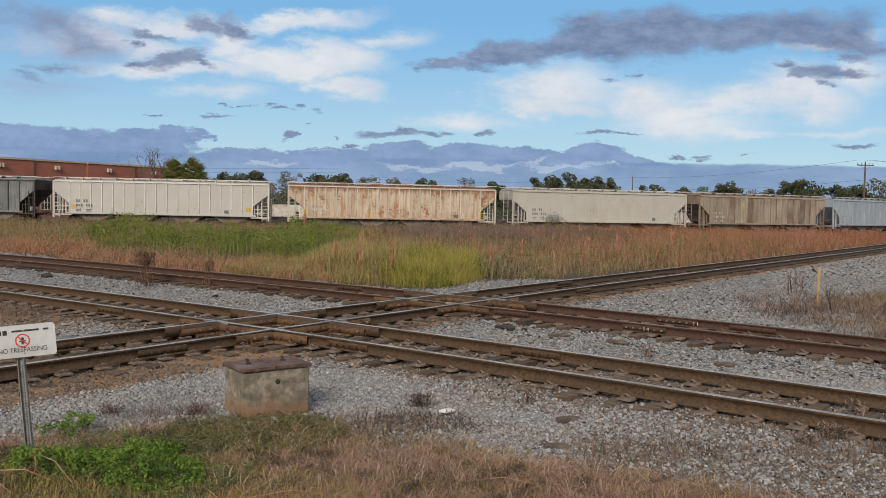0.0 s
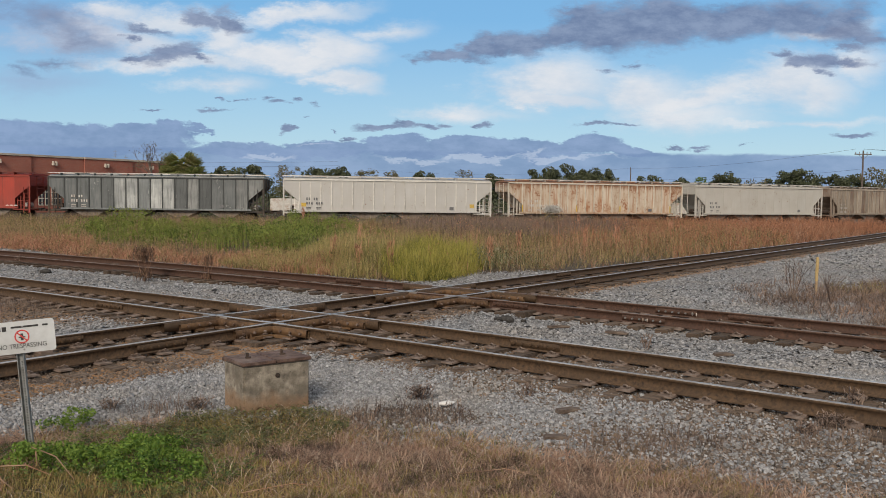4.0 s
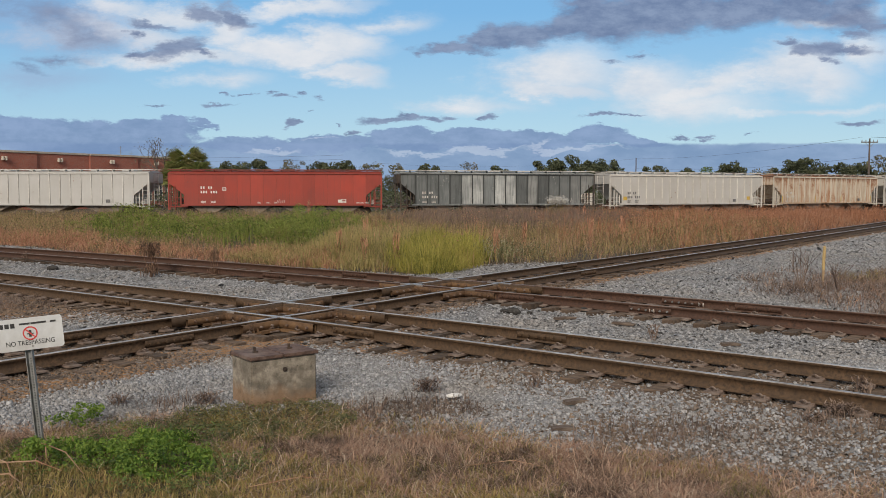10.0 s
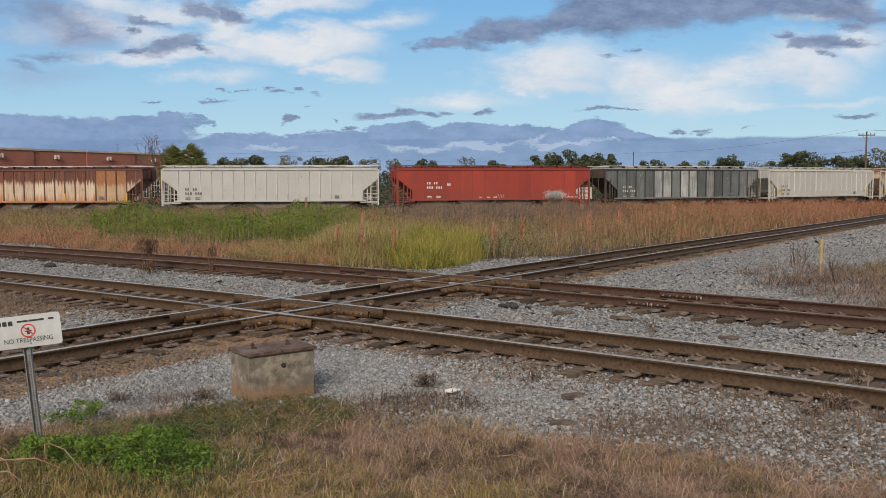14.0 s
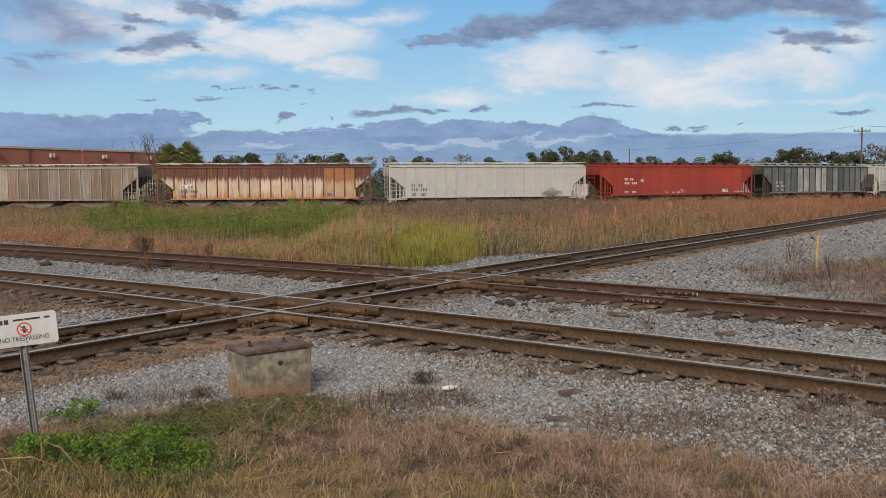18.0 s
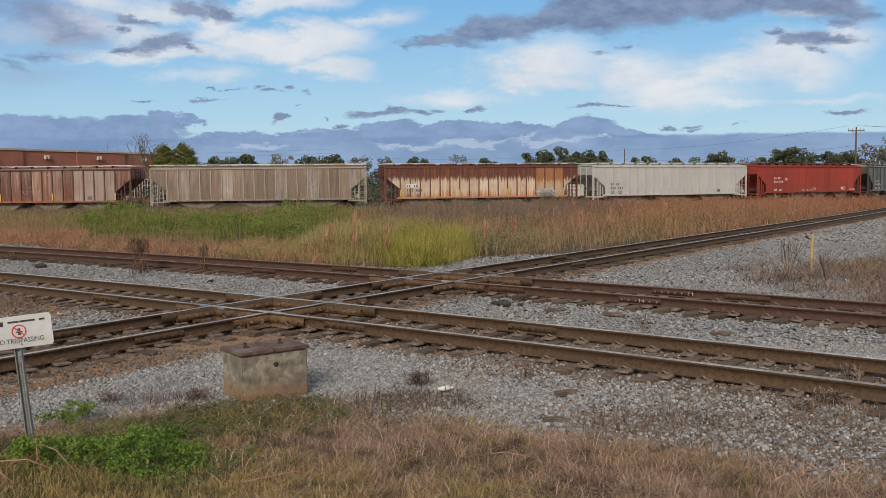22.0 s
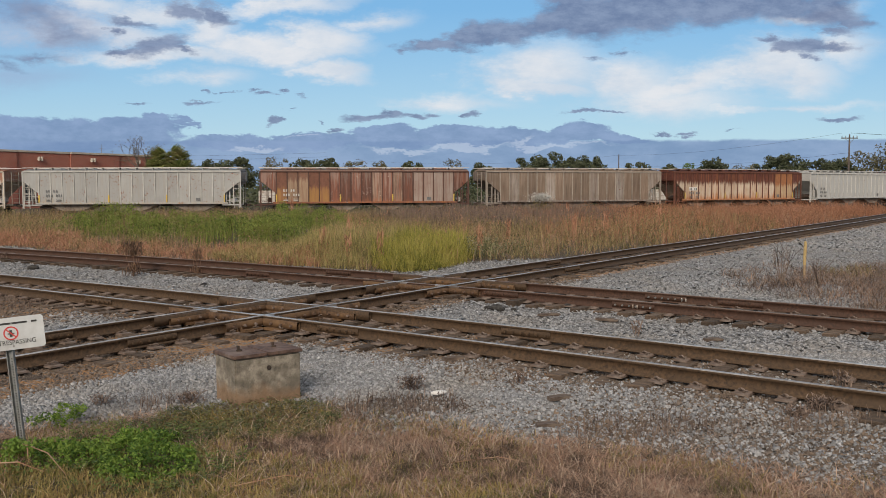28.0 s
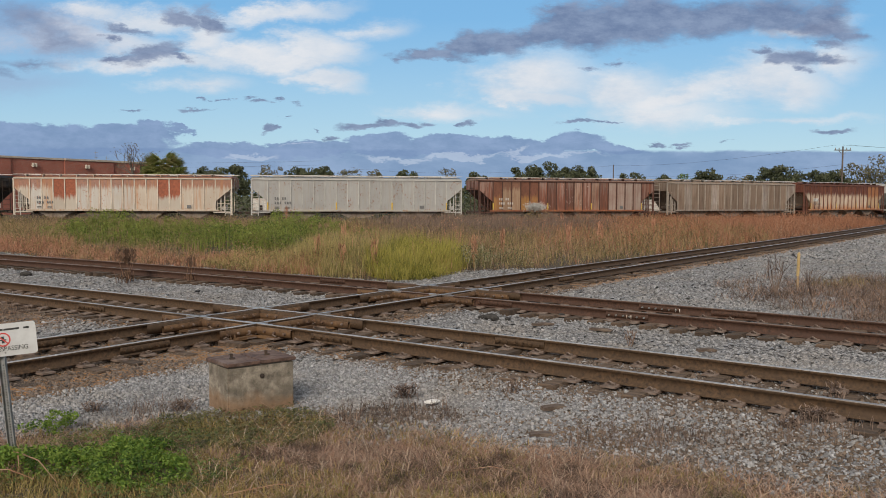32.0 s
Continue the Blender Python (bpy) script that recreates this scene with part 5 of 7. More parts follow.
def bush_mass(name, keep, n, x0, x1, y0, y1, top, mat_, label, size=0.055, clump=120):
    """A sprawling low bush of leaf clumps on thin stems."""
    cx, cy = spread(n, x0, x1, y0, y1, keep)
    hh = top * (0.55 + 0.6 * vnoise(cx, cy, 0.4, 12)) * rng.uniform(0.5, 1.0, len(cx)) + 0.25
    c, nr = shells(np.c_[cx, cy, -0.45 + hh], rng.uniform(0.22, 0.5, len(cx)), clump)
    c[:, 2] = np.maximum(c[:, 2], -0.2)
    sx, sy = np.repeat(cx, 6) + rng.normal(0, 0.2, 6 * len(cx)), np.repeat(cy, 6) + rng.normal(0, 0.2, 6 * len(cx))
    stems = blades(sx, sy, np.full(len(sx), -0.28), np.repeat(hh, 6) * rng.uniform(0.8, 1.25, len(sx)), np.full(len(sx), 0.02), np.full(len(sx), 0.25))
    gather(name, [leaves(c, np.full(len(c), size), nrm=nr), stems], mat_, label, "bush")


bush_mass("vine_thicket", lambda x, y: in_field(x, y) & (bush_area(x, y) < 0.95), 1000, -26, 0, 33, 60, 1.35, G_green, "dense green vine thicket in the weed field", 0.042, 150)
bush_mass("dark_shrub_patch", lambda x, y: in_field(x, y) & (blob(x, y, 2.7, 31.2, 1.5, 2.6) < 1), 110, 0, 6, 27, 36, 0.75, G_dull, "dull green low shrubs beside the yellow grass", 0.03, 110)

# feathery seed plumes and small leaves among the tall grass
def fuzz(name, n, x0, x1, y0, y1, keep, z0, z1, size, mat_, label):
    x, y = tufted(n, x0, x1, y0, y1, keep, 0.14, 8)
    c = np.c_[x, y, ground_z(x, y, np.full(len(x), 5.0)) + rng.uniform(z0, z1, len(x)) * (1 + 0.3 * vnoise(x, y, 1.1, 17))]
    gather(name, [leaves(c, np.full(len(x), size) * (0.6 + np.hypot(x, y) / 90), 0.2)], mat_, label, "grass")


fuzz("broomsedge_plumes", 60000, -2, 46, 28, 80, orange_keep, 0.35, 1.2, 0.026, G_orange, "feathery orange-brown seed plumes on the broomsedge")
fuzz("ruddy_plumes", 14000, -4, 30, 26, 66, lambda x, y: in_field(x, y) & (vnoise(x, y, 0.5, 11) > 0.3), 0.7, 1.25, 0.035, G_ruddy, "feathery reddish seed plumes in the weed field")
fuzz("olive_field_weeds", 90000, -42, 20, 26, 74, mix_keep, 0.15, 0.98, 0.034, leaf_material("dull_olive_leaves", [(0.075, 0.072, 0.026), (0.19, 0.165, 0.06), (0.34, 0.27, 0.12), (0.29, 0.18, 0.09)]), "small dull olive leaves among the tall grass")

fuzz("ruddy_strip_plumes", 30000, -26, -3.5, 26, 44, lambda x, y: in_field(x, y) & (field(x, y) < 4.2 + 2 * vnoise(x, y, 0.5, 9)), 0.15, 0.62, 0.022, G_ruddy, "feathery reddish seed heads along the far track")

# foreground turf
gz = lambda x, y: ground_z(x, y, np.full(len(x), 5.0))
front = lambda x, y: (near_grass(x, y) > rng.uniform(-0.35, 0.3, len(x))) & (abs(x) < 0.56 * y + 0.5)
patch = lambda x, y: np.minimum(np.minimum(blob(x, y, -2.8, 8.3, 0.6, 0.5), blob(x, y, -2.5, 7.85, 0.48, 0.42)), np.minimum(blob(x, y, -3.42, 8.0, 0.42, 0.3), blob(x, y, -3.86, 9.2, 0.26, 0.15))) + 0.5 * vnoise(x, y, 3.1, 15)
lawn = lambda x, y: np.minimum(blob(x, y, -3.0, 7.4, 2.4, 1.0), np.minimum(blob(x, y, -1.9, 9.3, 1.0, 0.9), blob(x, y, -0.3, 6.9, 1.2, 0.35)))


def turf(n, keep, h0, h1, w, lean, per=9, r=0.06, y1=10.4):
    x, y = tufted(n, -6.2, 5.6, 6.4, y1, keep, r, per)
    n = len(x)
    return blades(x, y, gz(x, y) - 0.01, rng.uniform(h0, h1, n), w * rng.uniform(0.6, 1.3, n), rng.uniform(0.15, 1.0, n) * lean)


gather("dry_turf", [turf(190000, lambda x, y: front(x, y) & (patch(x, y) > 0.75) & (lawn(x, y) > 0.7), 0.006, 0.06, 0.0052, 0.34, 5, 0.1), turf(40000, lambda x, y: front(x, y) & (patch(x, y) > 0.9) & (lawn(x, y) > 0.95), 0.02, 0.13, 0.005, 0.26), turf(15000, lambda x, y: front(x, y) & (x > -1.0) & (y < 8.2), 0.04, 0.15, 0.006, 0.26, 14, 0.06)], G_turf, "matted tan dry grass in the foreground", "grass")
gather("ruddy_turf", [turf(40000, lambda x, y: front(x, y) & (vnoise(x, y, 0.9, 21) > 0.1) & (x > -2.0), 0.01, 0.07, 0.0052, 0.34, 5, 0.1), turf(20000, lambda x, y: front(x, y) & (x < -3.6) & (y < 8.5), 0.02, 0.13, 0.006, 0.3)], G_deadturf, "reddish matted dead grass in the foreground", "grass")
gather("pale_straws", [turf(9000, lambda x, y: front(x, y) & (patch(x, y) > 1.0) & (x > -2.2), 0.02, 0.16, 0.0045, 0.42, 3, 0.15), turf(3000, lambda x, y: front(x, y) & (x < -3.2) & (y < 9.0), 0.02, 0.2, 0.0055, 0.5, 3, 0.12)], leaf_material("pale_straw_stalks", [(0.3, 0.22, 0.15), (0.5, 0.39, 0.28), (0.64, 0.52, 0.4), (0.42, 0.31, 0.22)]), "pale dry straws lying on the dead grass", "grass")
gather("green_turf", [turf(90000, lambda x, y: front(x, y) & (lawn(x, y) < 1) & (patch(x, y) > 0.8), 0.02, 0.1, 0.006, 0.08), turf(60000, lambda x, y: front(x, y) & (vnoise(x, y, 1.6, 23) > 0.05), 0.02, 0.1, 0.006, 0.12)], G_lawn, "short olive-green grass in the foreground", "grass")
px_, py_ = spread(1500, -5, -1.5, 7.2, 9.6, lambda x, y: patch(x, y) < 1)
pr_ = rng.uniform(0.035, 0.085, len(px_))
pz_ = gz(px_, py_) + (0.03 + 0.16 * np.clip(0.6 + 0.8 * vnoise(px_, py_, 4.0, 61), 0.05, 1.2) * rng.uniform(0.4, 1.0, len(px_))) * np.clip(1.35 - patch(px_, py_), 0.25, 1)
pc_, pn_ = shells(np.c_[px_, py_, pz_], pr_, 46)
gather("clover_patch", [leaves(pc_, np.full(len(pc_), 0.017), nrm=pn_ + (0, 0, 0.5))], G_clover, "bright green broad-leaved weeds by the sign post", "weeds")
lx_, ly_ = spread(2600, -3.2, -0.6, 8.5, 10.1, lambda x, y: (lawn(x, y) < 1.1) & (near_grass(x, y) > -0.2))
lc_ = np.repeat(np.c_[lx_, ly_, gz(lx_, ly_) + rng.uniform(0.01, 0.09, len(lx_))], 5, 0)
lc_ += rng.normal(size=lc_.shape) * (0.03, 0.03, 0.015)
gather("creeping_weeds", [leaves(lc_, np.full(len(lc_), 0.017), 2.0)], leaf_material("creeping_leaves", [(0.05, 0.062, 0.02), (0.11, 0.12, 0.04), (0.19, 0.185, 0.07), (0.13, 0.1, 0.055)]), "low olive creeping weeds round the concrete box", "weeds")
lx_, ly_ = spread(2400, -4.6, -1.0, 6.8, 9.2, lambda x, y: (patch(x, y) > 0.8) & (patch(x, y) < 3.4 + 1.2 * vnoise(x, y, 2.0, 51)) & (near_grass(x, y) > 0.0) & (vnoise(x, y, 2.6, 53) > -0.35))
lc_ = np.repeat(np.c_[lx_, ly_, gz(lx_, ly_) + rng.uniform(0.02, 0.09, len(lx_))], 6, 0)
lc_ += rng.normal(size=lc_.shape) * (0.035, 0.035, 0.015)
gather("scattered_green_weeds", [leaves(lc_, np.full(len(lc_), 0.017), 2.0)], leaf_material("dull_green_leaves", [(0.045, 0.075, 0.018), (0.1, 0.15, 0.03), (0.17, 0.22, 0.055), (0.14, 0.14, 0.05)]), "low green weeds scattered among the short grass", "weeds")
# thin dead weeds standing in the ballast
dead_keep = lambda x, y: np.minimum(np.minimum(blob(x, y, -0.35, 9.75, 0.95, 0.42), blob(x, y, -3.0, 9.95, 0.5, 0.25)), np.minimum(blob(x, y, 4.2, 8.9, 0.8, 0.4), np.minimum(blob(x, y, 2.2, 8.7, 1.2, 0.35), np.minimum(blob(x, y, -9.7, 19.4, 1.8, 2.0), blob(x, y, -11.5, 20.5, 1.5, 1.5))))) < 1
x_, y_ = tufted(90000, -13, 6, 8, 22.5, dead_keep, 0.08, 8)
gather("dead_ballast_weeds", [blades(x_, y_, gz(x_, y_), rng.uniform(0.06, 0.24, len(x_)), np.full(len(x_), 0.005), rng.uniform(0.02, 0.16, len(x_)))], G_dead, "thin dead weeds standing in the ballast", "weeds")
# dry brush beside the yellow stake
brush = lambda x, y: (x < 0.62 * y) & (blob(x, y, 13.2, 21.0, 4.6, 5.4) + 0.7 * vnoise(x, y, 0.9, 31) < rng.uniform(0.1, 1.3, len(x)))
x_, y_ = tufted(52000, 7.5, 17, 15, 28, brush, 0.14, 10)
gather("dry_brush", [blades(x_, y_, gz(x_, y_), rng.uniform(0.04, 0.34, len(x_)), np.full(len(x_), 0.006), rng.uniform(0.1, 0.5, len(x_)))], G_dead, "grey-brown dry brush beside the gravel lot", "brush")
x_, y_ = tufted(14000, 7.5, 17, 15, 28, brush, 0.16, 10)
gather("brush_grass", [blades(x_, y_, gz(x_, y_), rng.uniform(0.04, 0.26, len(x_)), np.full(len(x_), 0.008), rng.uniform(0.1, 0.4, len(x_)))], G_straw, "straw-coloured grass among the dry brush", "grass")
x_, y_ = tufted(5000, 9, 17, 18, 28, lambda x, y: blob(x, y, 12.3, 24.3, 1.4, 1.0) < 1, 0.2, 10)
gather("brush_green", [blades(x_, y_, gz(x_, y_), rng.uniform(0.08, 0.3, len(x_)), np.full(len(x_), 0.012), rng.uniform(0.05, 0.2, len(x_)))], G_olive, "green tufts among the dry brush", "grass")


G_brown = leaf_material("brown_dead_weed", [(0.07, 0.042, 0.028), (0.16, 0.09, 0.055), (0.27, 0.16, 0.1), (0.15, 0.095, 0.06)], through=0.1)


def weed_stalk(name, x, y, h, w, mat_, label, n=90, top=True, crown=False):
    """One upright dead weed: a few stems and short twigs round them."""
    root = tagged(empty(name, pose(x, y, float(gz(np.array([x]), np.array([y]))[0]))), label, "weed")
    bm = bm_new()
    for k in range(4):
        a = 1.57 * k + rng.uniform(0, 1)
        bar(bm, (0.02 * math.cos(a), 0.02 * math.sin(a), -0.03), (w * 0.35 * math.cos(a), w * 0.35 * math.sin(a), h * rng.uniform(0.75, 1.0)), 0.009, 5, 0.004)
    part("stem", done(bm), mat_, root)
    zz = h * rng.uniform(0.08, 1.0, n) ** (0.8 if top else 1)
    ww = w * rng.uniform(0.0, 0.4, n)
    if crown:
        # bushy at the top and at the foot, thin between
        zz = np.where(rng.random(n) < 0.68, h * rng.uniform(0.62, 1.0, n), h * rng.uniform(0.02, 0.3, n))
        ww = ww * (0.35 + 0.65 * (abs(zz / h - 0.45) > 0.2))
    a = rng.uniform(0, 6.28, n)
    v = blades(ww * np.cos(a), ww * np.sin(a), zz * 0.85, rng.uniform(0.1, 0.22, n) * h, np.full(n, 0.014), rng.uniform(0.05, 0.3, n) * w)
    gather("twig", [v], mat_, "", "", root)
    return root


weed_stalk("dead_weed", -8.35, 24.98, 1.05, 0.75, G_brown, "dark brown dead weed standing beside the track", 520, crown=True)
weed_stalk("dead_weed", -6.54, 24.94, 0.85, 0.42, G_brown, "reddish dead weed standing beside the track", 190, crown=True)
weed_stalk("dead_weed", -14.6, 30.6, 0.35, 0.4, G_dead, "small dark weed tuft in the ballast", 60)
weed_stalk("dead_weed", 3.53, 14.6, 0.28, 0.3, G_dead, "small brown weed tuft between the tracks", 70)
weed_stalk("dead_weed", 4.95, 10.25, 0.34, 0.35, G_dead, "dark weed tuft against the rail", 90)
weed_stalk("dead_weed", 4.3, 9.35, 0.2, 0.45, G_dead, "low dark weed tuft in the ballast", 260)
weed_stalk("dead_weed", 3.95, 9.15, 0.16, 0.35, G_dead, "low dark weed tuft in the ballast", 180)
weed_stalk("dead_weed", -0.2, 10.6, 0.2, 0.45, G_dead, "low dark weed tuft in the ballast", 220)
weed_stalk("dead_weed", 1.15, 10.9, 0.22, 0.25, G_dead, "thin brown weed in the ballast", 60)
weed_stalk("dead_weed", -2.75, 10.05, 0.16, 0.4, G_dead, "low dark weed tuft in the ballast", 160)
weed_stalk("dead_weed", -3.75, 10.0, 0.14, 0.35, G_dead, "low dark weed tuft in the ballast", 120)
for x, y, h in ((-3.0, 34.0, 1.5), (-1.5, 28.2, 1.15), (-2.6, 28.9, 1.0), (-3.6, 30.5, 1.2), (1.9, 31.5, 1.2), (3.2, 34.5, 1.3), (6.5, 38.5, 1.4), (8.4, 41.0, 1.5), (12.5, 47.0, 1.5), (-9.5, 62, 1.9), (9.0, 56.0, 1.6)):
    weed_stalk("dock_stalk", x, y, h, 0.35, G_ruddy, "tall red-brown seed stalk in the weed field", 120)


def seed_bush():
    root = tagged(empty("groundsel_bush", pose(8.2, 63.0, -0.28)), "bush with white fluffy seed heads before the train", "bush")
    bm = bm_new()
    for k in range(6):
        a = k * 1.05
        bar(bm, (0, 0, 0), (0.35 * math.cos(a), 0.3 * math.sin(a), 1.6), 0.025, 5, 0.01)
    part("stem", done(bm), G_dead, root)
    c = rng.normal(size=(2600, 3)) * (0.3, 0.3, 0.13) + (0, 0, 1.8)
    gather("seed_head", [leaves(c, np.full(2600, 0.05))], leaf_material("white_seed_fluff", [(0.5, 0.48, 0.44), (0.62, 0.6, 0.56), (0.72, 0.7, 0.66)]), "", "", root)
    c = rng.normal(size=(700, 3)) * (0.42, 0.35, 0.4) + (0, 0, 1.0)
    gather("foliage", [leaves(c, np.full(700, 0.06))], G_olive, "", "", root)


seed_bush()


def fallen_stalk(a, b, r):
    """A bent dry reed lying over the turf."""
    bm = bm_new()
    a, b = Vector(a), Vector(b)
    m = a.lerp(b, 0.55) + Vector((0.03, 0.02, 0.05))
    bar(bm, a, m, r, 6, r * 0.9)
    bar(bm, m, b, r * 0.9, 6, r * 0.4)
    tagged(part("dry_reed", done(bm), G_straw), "pale dry reed stalk lying on the dead grass", "reed", "fallen reeds")


for a_, b_, r_ in (((-3.75, 7.95, -0.1), (-3.05, 7.3, -0.2), 0.006), ((-3.78, 8.0, -0.12), (-3.5, 7.6, -0.16), 0.009), ((-3.95, 7.6, -0.2), (-3.3, 7.45, -0.22), 0.006), ((-4.1, 7.8, -0.2), (-3.6, 7.2, -0.22), 0.006), ((-3.9, 7.3, -0.22), (-3.45, 7.05, -0.2), 0.007), ((-1.6, 7.1, -0.24), (-0.9, 7.2, -0.22), 0.004), ((0.2, 7.6, -0.22), (0.9, 7.5, -0.2), 0.004)):
    fallen_stalk(a_, b_, r_)
# ---- things by the tracks ----
def concrete_box():
    root = tagged(empty("concrete_box", pose(-1.994, 10.257, -0.32, 0, 0, 37)), "weathered concrete signal box with a rusty split lid", "signal box")
    bm = bm_new()
    box(bm, -0.415, 0.415, -0.27, 0.27, 0.0, 0.6, 0.018)
    part("body", bm, M_box, root)
    for x0, x1 in ((-0.435, -0.02), (-0.012, 0.435)):
        bm = bm_new()
        box(bm, x0, x1, -0.29, 0.29, 0.6, 0.64, 0.008)
        part("lid", bm, M_lid, root, "rusty steel lid plate")
    for x in (-0.24, 0.2):
        bm = bm_new()
        box(bm, x - 0.03, x + 0.03, -0.015, 0.015, 0.64, 0.66)
        box(bm, x - 0.025, x + 0.005, -0.012, 0.012, 0.66, 0.705, 0.004)
        part("lid_lug", bm, M_truck, root)
    bm = bm_new()
    bar(bm, (0.0, -0.268, 0.46), (0.0, -0.28, 0.46), 0.028, 14)
    bar(bm, (0.0, -0.278, 0.46), (0.0, -0.292, 0.46), 0.014, 10)
    part("lock_hole", done(bm), M_truck, root)


def box_concrete():
    """Old grey concrete with mould spots, pale chips and a rust-brown soil splash along its foot."""
    m, N, L, P = nodes_of("old_stained_concrete")
    v = coords(N, L)
    fine, mid, broad = noise_tex(N, L, v, 34, 6, 0.7), noise_tex(N, L, v, 8, 6, 0.7), noise_tex(N, L, v, 2.6, 4, 0.6)
    col = ramp(N, L, mid, [(0.3, (0.09, 0.078, 0.062)), (0.48, (0.22, 0.19, 0.15)), (0.68, (0.4, 0.355, 0.285))])
    col = mix(N, L, ramp(N, L, broad, [(0.45, 0.0), (0.62, 0.7)]), col, (0.13, 0.11, 0.085))
    sep = N.new("ShaderNodeSeparateXYZ")
    L.new(v, sep.inputs[0])
    foot = math_node(N, L, "ADD", sep.outputs[2], math_node(N, L, "MULTIPLY_ADD", broad, 0.5, -0.25))
    col = mix(N, L, ramp(N, L, foot, [(0.16, 0.75), (0.28, 0.0)]), col, mix(N, L, mid, (0.17, 0.095, 0.05), (0.33, 0.2, 0.11)))
    col = mix(N, L, ramp(N, L, fine, [(0.3, 0.8), (0.4, 0.0)]), col, (0.05, 0.045, 0.038))
    col = mix(N, L, ramp(N, L, math_node(N, L, "ADD", fine, math_node(N, L, "MULTIPLY", mid, 0.8)), [(1.06, 0.0), (1.12, 0.8)]), col, (0.48, 0.44, 0.37))
    L.new(col, P.inputs["Base Color"])
    P.inputs["Roughness"].default_value = 0.93
    bump(N, L, P, math_node(N, L, "ADD", fine, mid), 0.6, 0.012)
    return m


M_box = box_concrete()
M_lid = surface("dark_rusty_lid", (0.06, 0.035, 0.028), (0.17, 0.105, 0.08), 10, (0.2, 0.15, 0.125), 2.4, 0.85, 0.1, relief=0.5)
concrete_box()


def flat_text(body, size, x, z, y, mat_, parent, name, squeeze=1.0):
    cu = bpy.data.curves.new(name, "FONT")
    cu.body, cu.size, cu.align_x, cu.align_y, cu.extrude = body, size, "CENTER", "CENTER", 0.0008
    ob = bpy.data.objects.new(name, cu)
    scene.collection.objects.link(ob)
    bpy.context.view_layer.update()
    me = bpy.data.meshes.new_from_object(ob)
    bpy.data.objects.remove(ob)
    bpy.data.curves.remove(cu)
    me.materials.clear()
    me.materials.append(mat_)
    o = new(name, me)
    o.parent = parent
    o.matrix_basis = pose(x, y, z, 90, 0, 0) @ Matrix.Diagonal((squeeze, 1, 1, 1))
    return o


def warning_sign():
    m_face = surface("white_sign_face", (0.5, 0.515, 0.52), (0.58, 0.595, 0.6), 6, (0.43, 0.43, 0.42), 2.0, 0.55, relief=0.03)
    m_black = surface("black_sign_print", (0.015, 0.015, 0.015), (0.04, 0.04, 0.04), 20, None, 1, 0.6, relief=0)
    m_red = surface("red_sign_print", (0.5, 0.03, 0.03), (0.6, 0.06, 0.05), 20, None, 1, 0.6, relief=0)
    root = tagged(empty("warning_sign", pose(-3.91, 8.38, -0.3, 0, -5.0, 0)), "white no-trespassing sign on a leaning galvanised post", "sign")
    bm = bm_new()
    # U-shaped post with holes
    box(bm, -0.034, -0.026, -0.018, 0.018, -0.1, 1.02)
    box(bm, 0.026, 0.034, -0.018, 0.018, -0.1, 1.02)
    box(bm, -0.034, 0.034, 0.014, 0.02, -0.1, 1.02)
    part("post", bm, M_galv, root, "galvanised U-channel post")
    bm = bm_new()
    for k in range(34):
        z = 0.02 + 0.026 * k
        box(bm, -0.006, 0.006, 0.0125, 0.0145, z, z + 0.011)
    ho = part("post_holes", bm, m_black, root)
    ho["kind"] = "stuff"
    plate = empty("plate")
    plate.parent = root
    plate.matrix_basis = pose(0.045, -0.03, 1.13, 0, 0, 17)
    bm = bm_new()
    pts = []
    hw, hh, r = 0.292, 0.155, 0.03
    for cx, cz, a0 in ((hw - r, hh - r, 0), (-hw + r, hh - r, 90), (-hw + r, -hh + r, 180), (hw - r, -hh + r, 270)):
        for k in range(5):
            a = radians(a0 + 22.5 * k)
            pts.append((cx + r * math.cos(a), cz + r * math.sin(a)))
    prism(bm, pts, -0.002, 0.002, lambda u, v, q: (u, q, v))
    part("face", done(bm), m_face, plate)
    flat_text("NO TRESPASSING", 0.064, -0.005, -0.085, -0.004, m_black, plate, "lettering", 0.86)
    # company mark and name as plain bars
    bm = bm_new()
    for x in (-0.268, -0.218, -0.168):
        box(bm, x, x + 0.038, -0.0042, -0.003, 0.068, 0.112)
    part("emblem", bm, m_black, plate)
    bm = bm_new()
    for x, w in ((-0.09, 0.24), (0.185, 0.05)):
        box(bm, x, x + w, -0.0042, -0.003, 0.09, 0.108)
    part("name_bar", bm, m_black, plate)
    bm = bm_new()
    for k in range(28):
        a, b = 6.2832 * k / 28, 6.2832 * (k + 1) / 28
        ring = [(rr * math.cos(t), rr * math.sin(t)) for rr, t in ((0.054, a), (0.066, a), (0.066, b), (0.054, b))]
        prism(bm, ring, -0.0045, -0.003, lambda u, v, q: (u + 0.0, q, v + 0.005))
    sl = [(-0.045, 0.037), (-0.037, 0.045), (0.045, -0.037), (0.037, -0.045)]
    prism(bm, sl, -0.0045, -0.003, lambda u, v, q: (u, q, v + 0.005))
    part("prohibition_ring", done(bm), m_red, plate)
    bm = bm_new()
    box(bm, -0.012, 0.012, -0.0038, -0.003, -0.03, 0.035)
    box(bm, -0.03, 0.03, -0.0038, -0.003, -0.005, 0.006)
    part("pictogram", bm, m_black, plate)
    for z in (0.1, -0.12):
        bm = bm_new()
        bar(bm, (0.01, -0.002, z), (0.01, -0.009, z), 0.009, 8)
        part("bolt", done(bm), M_galv, plate)


warning_sign()


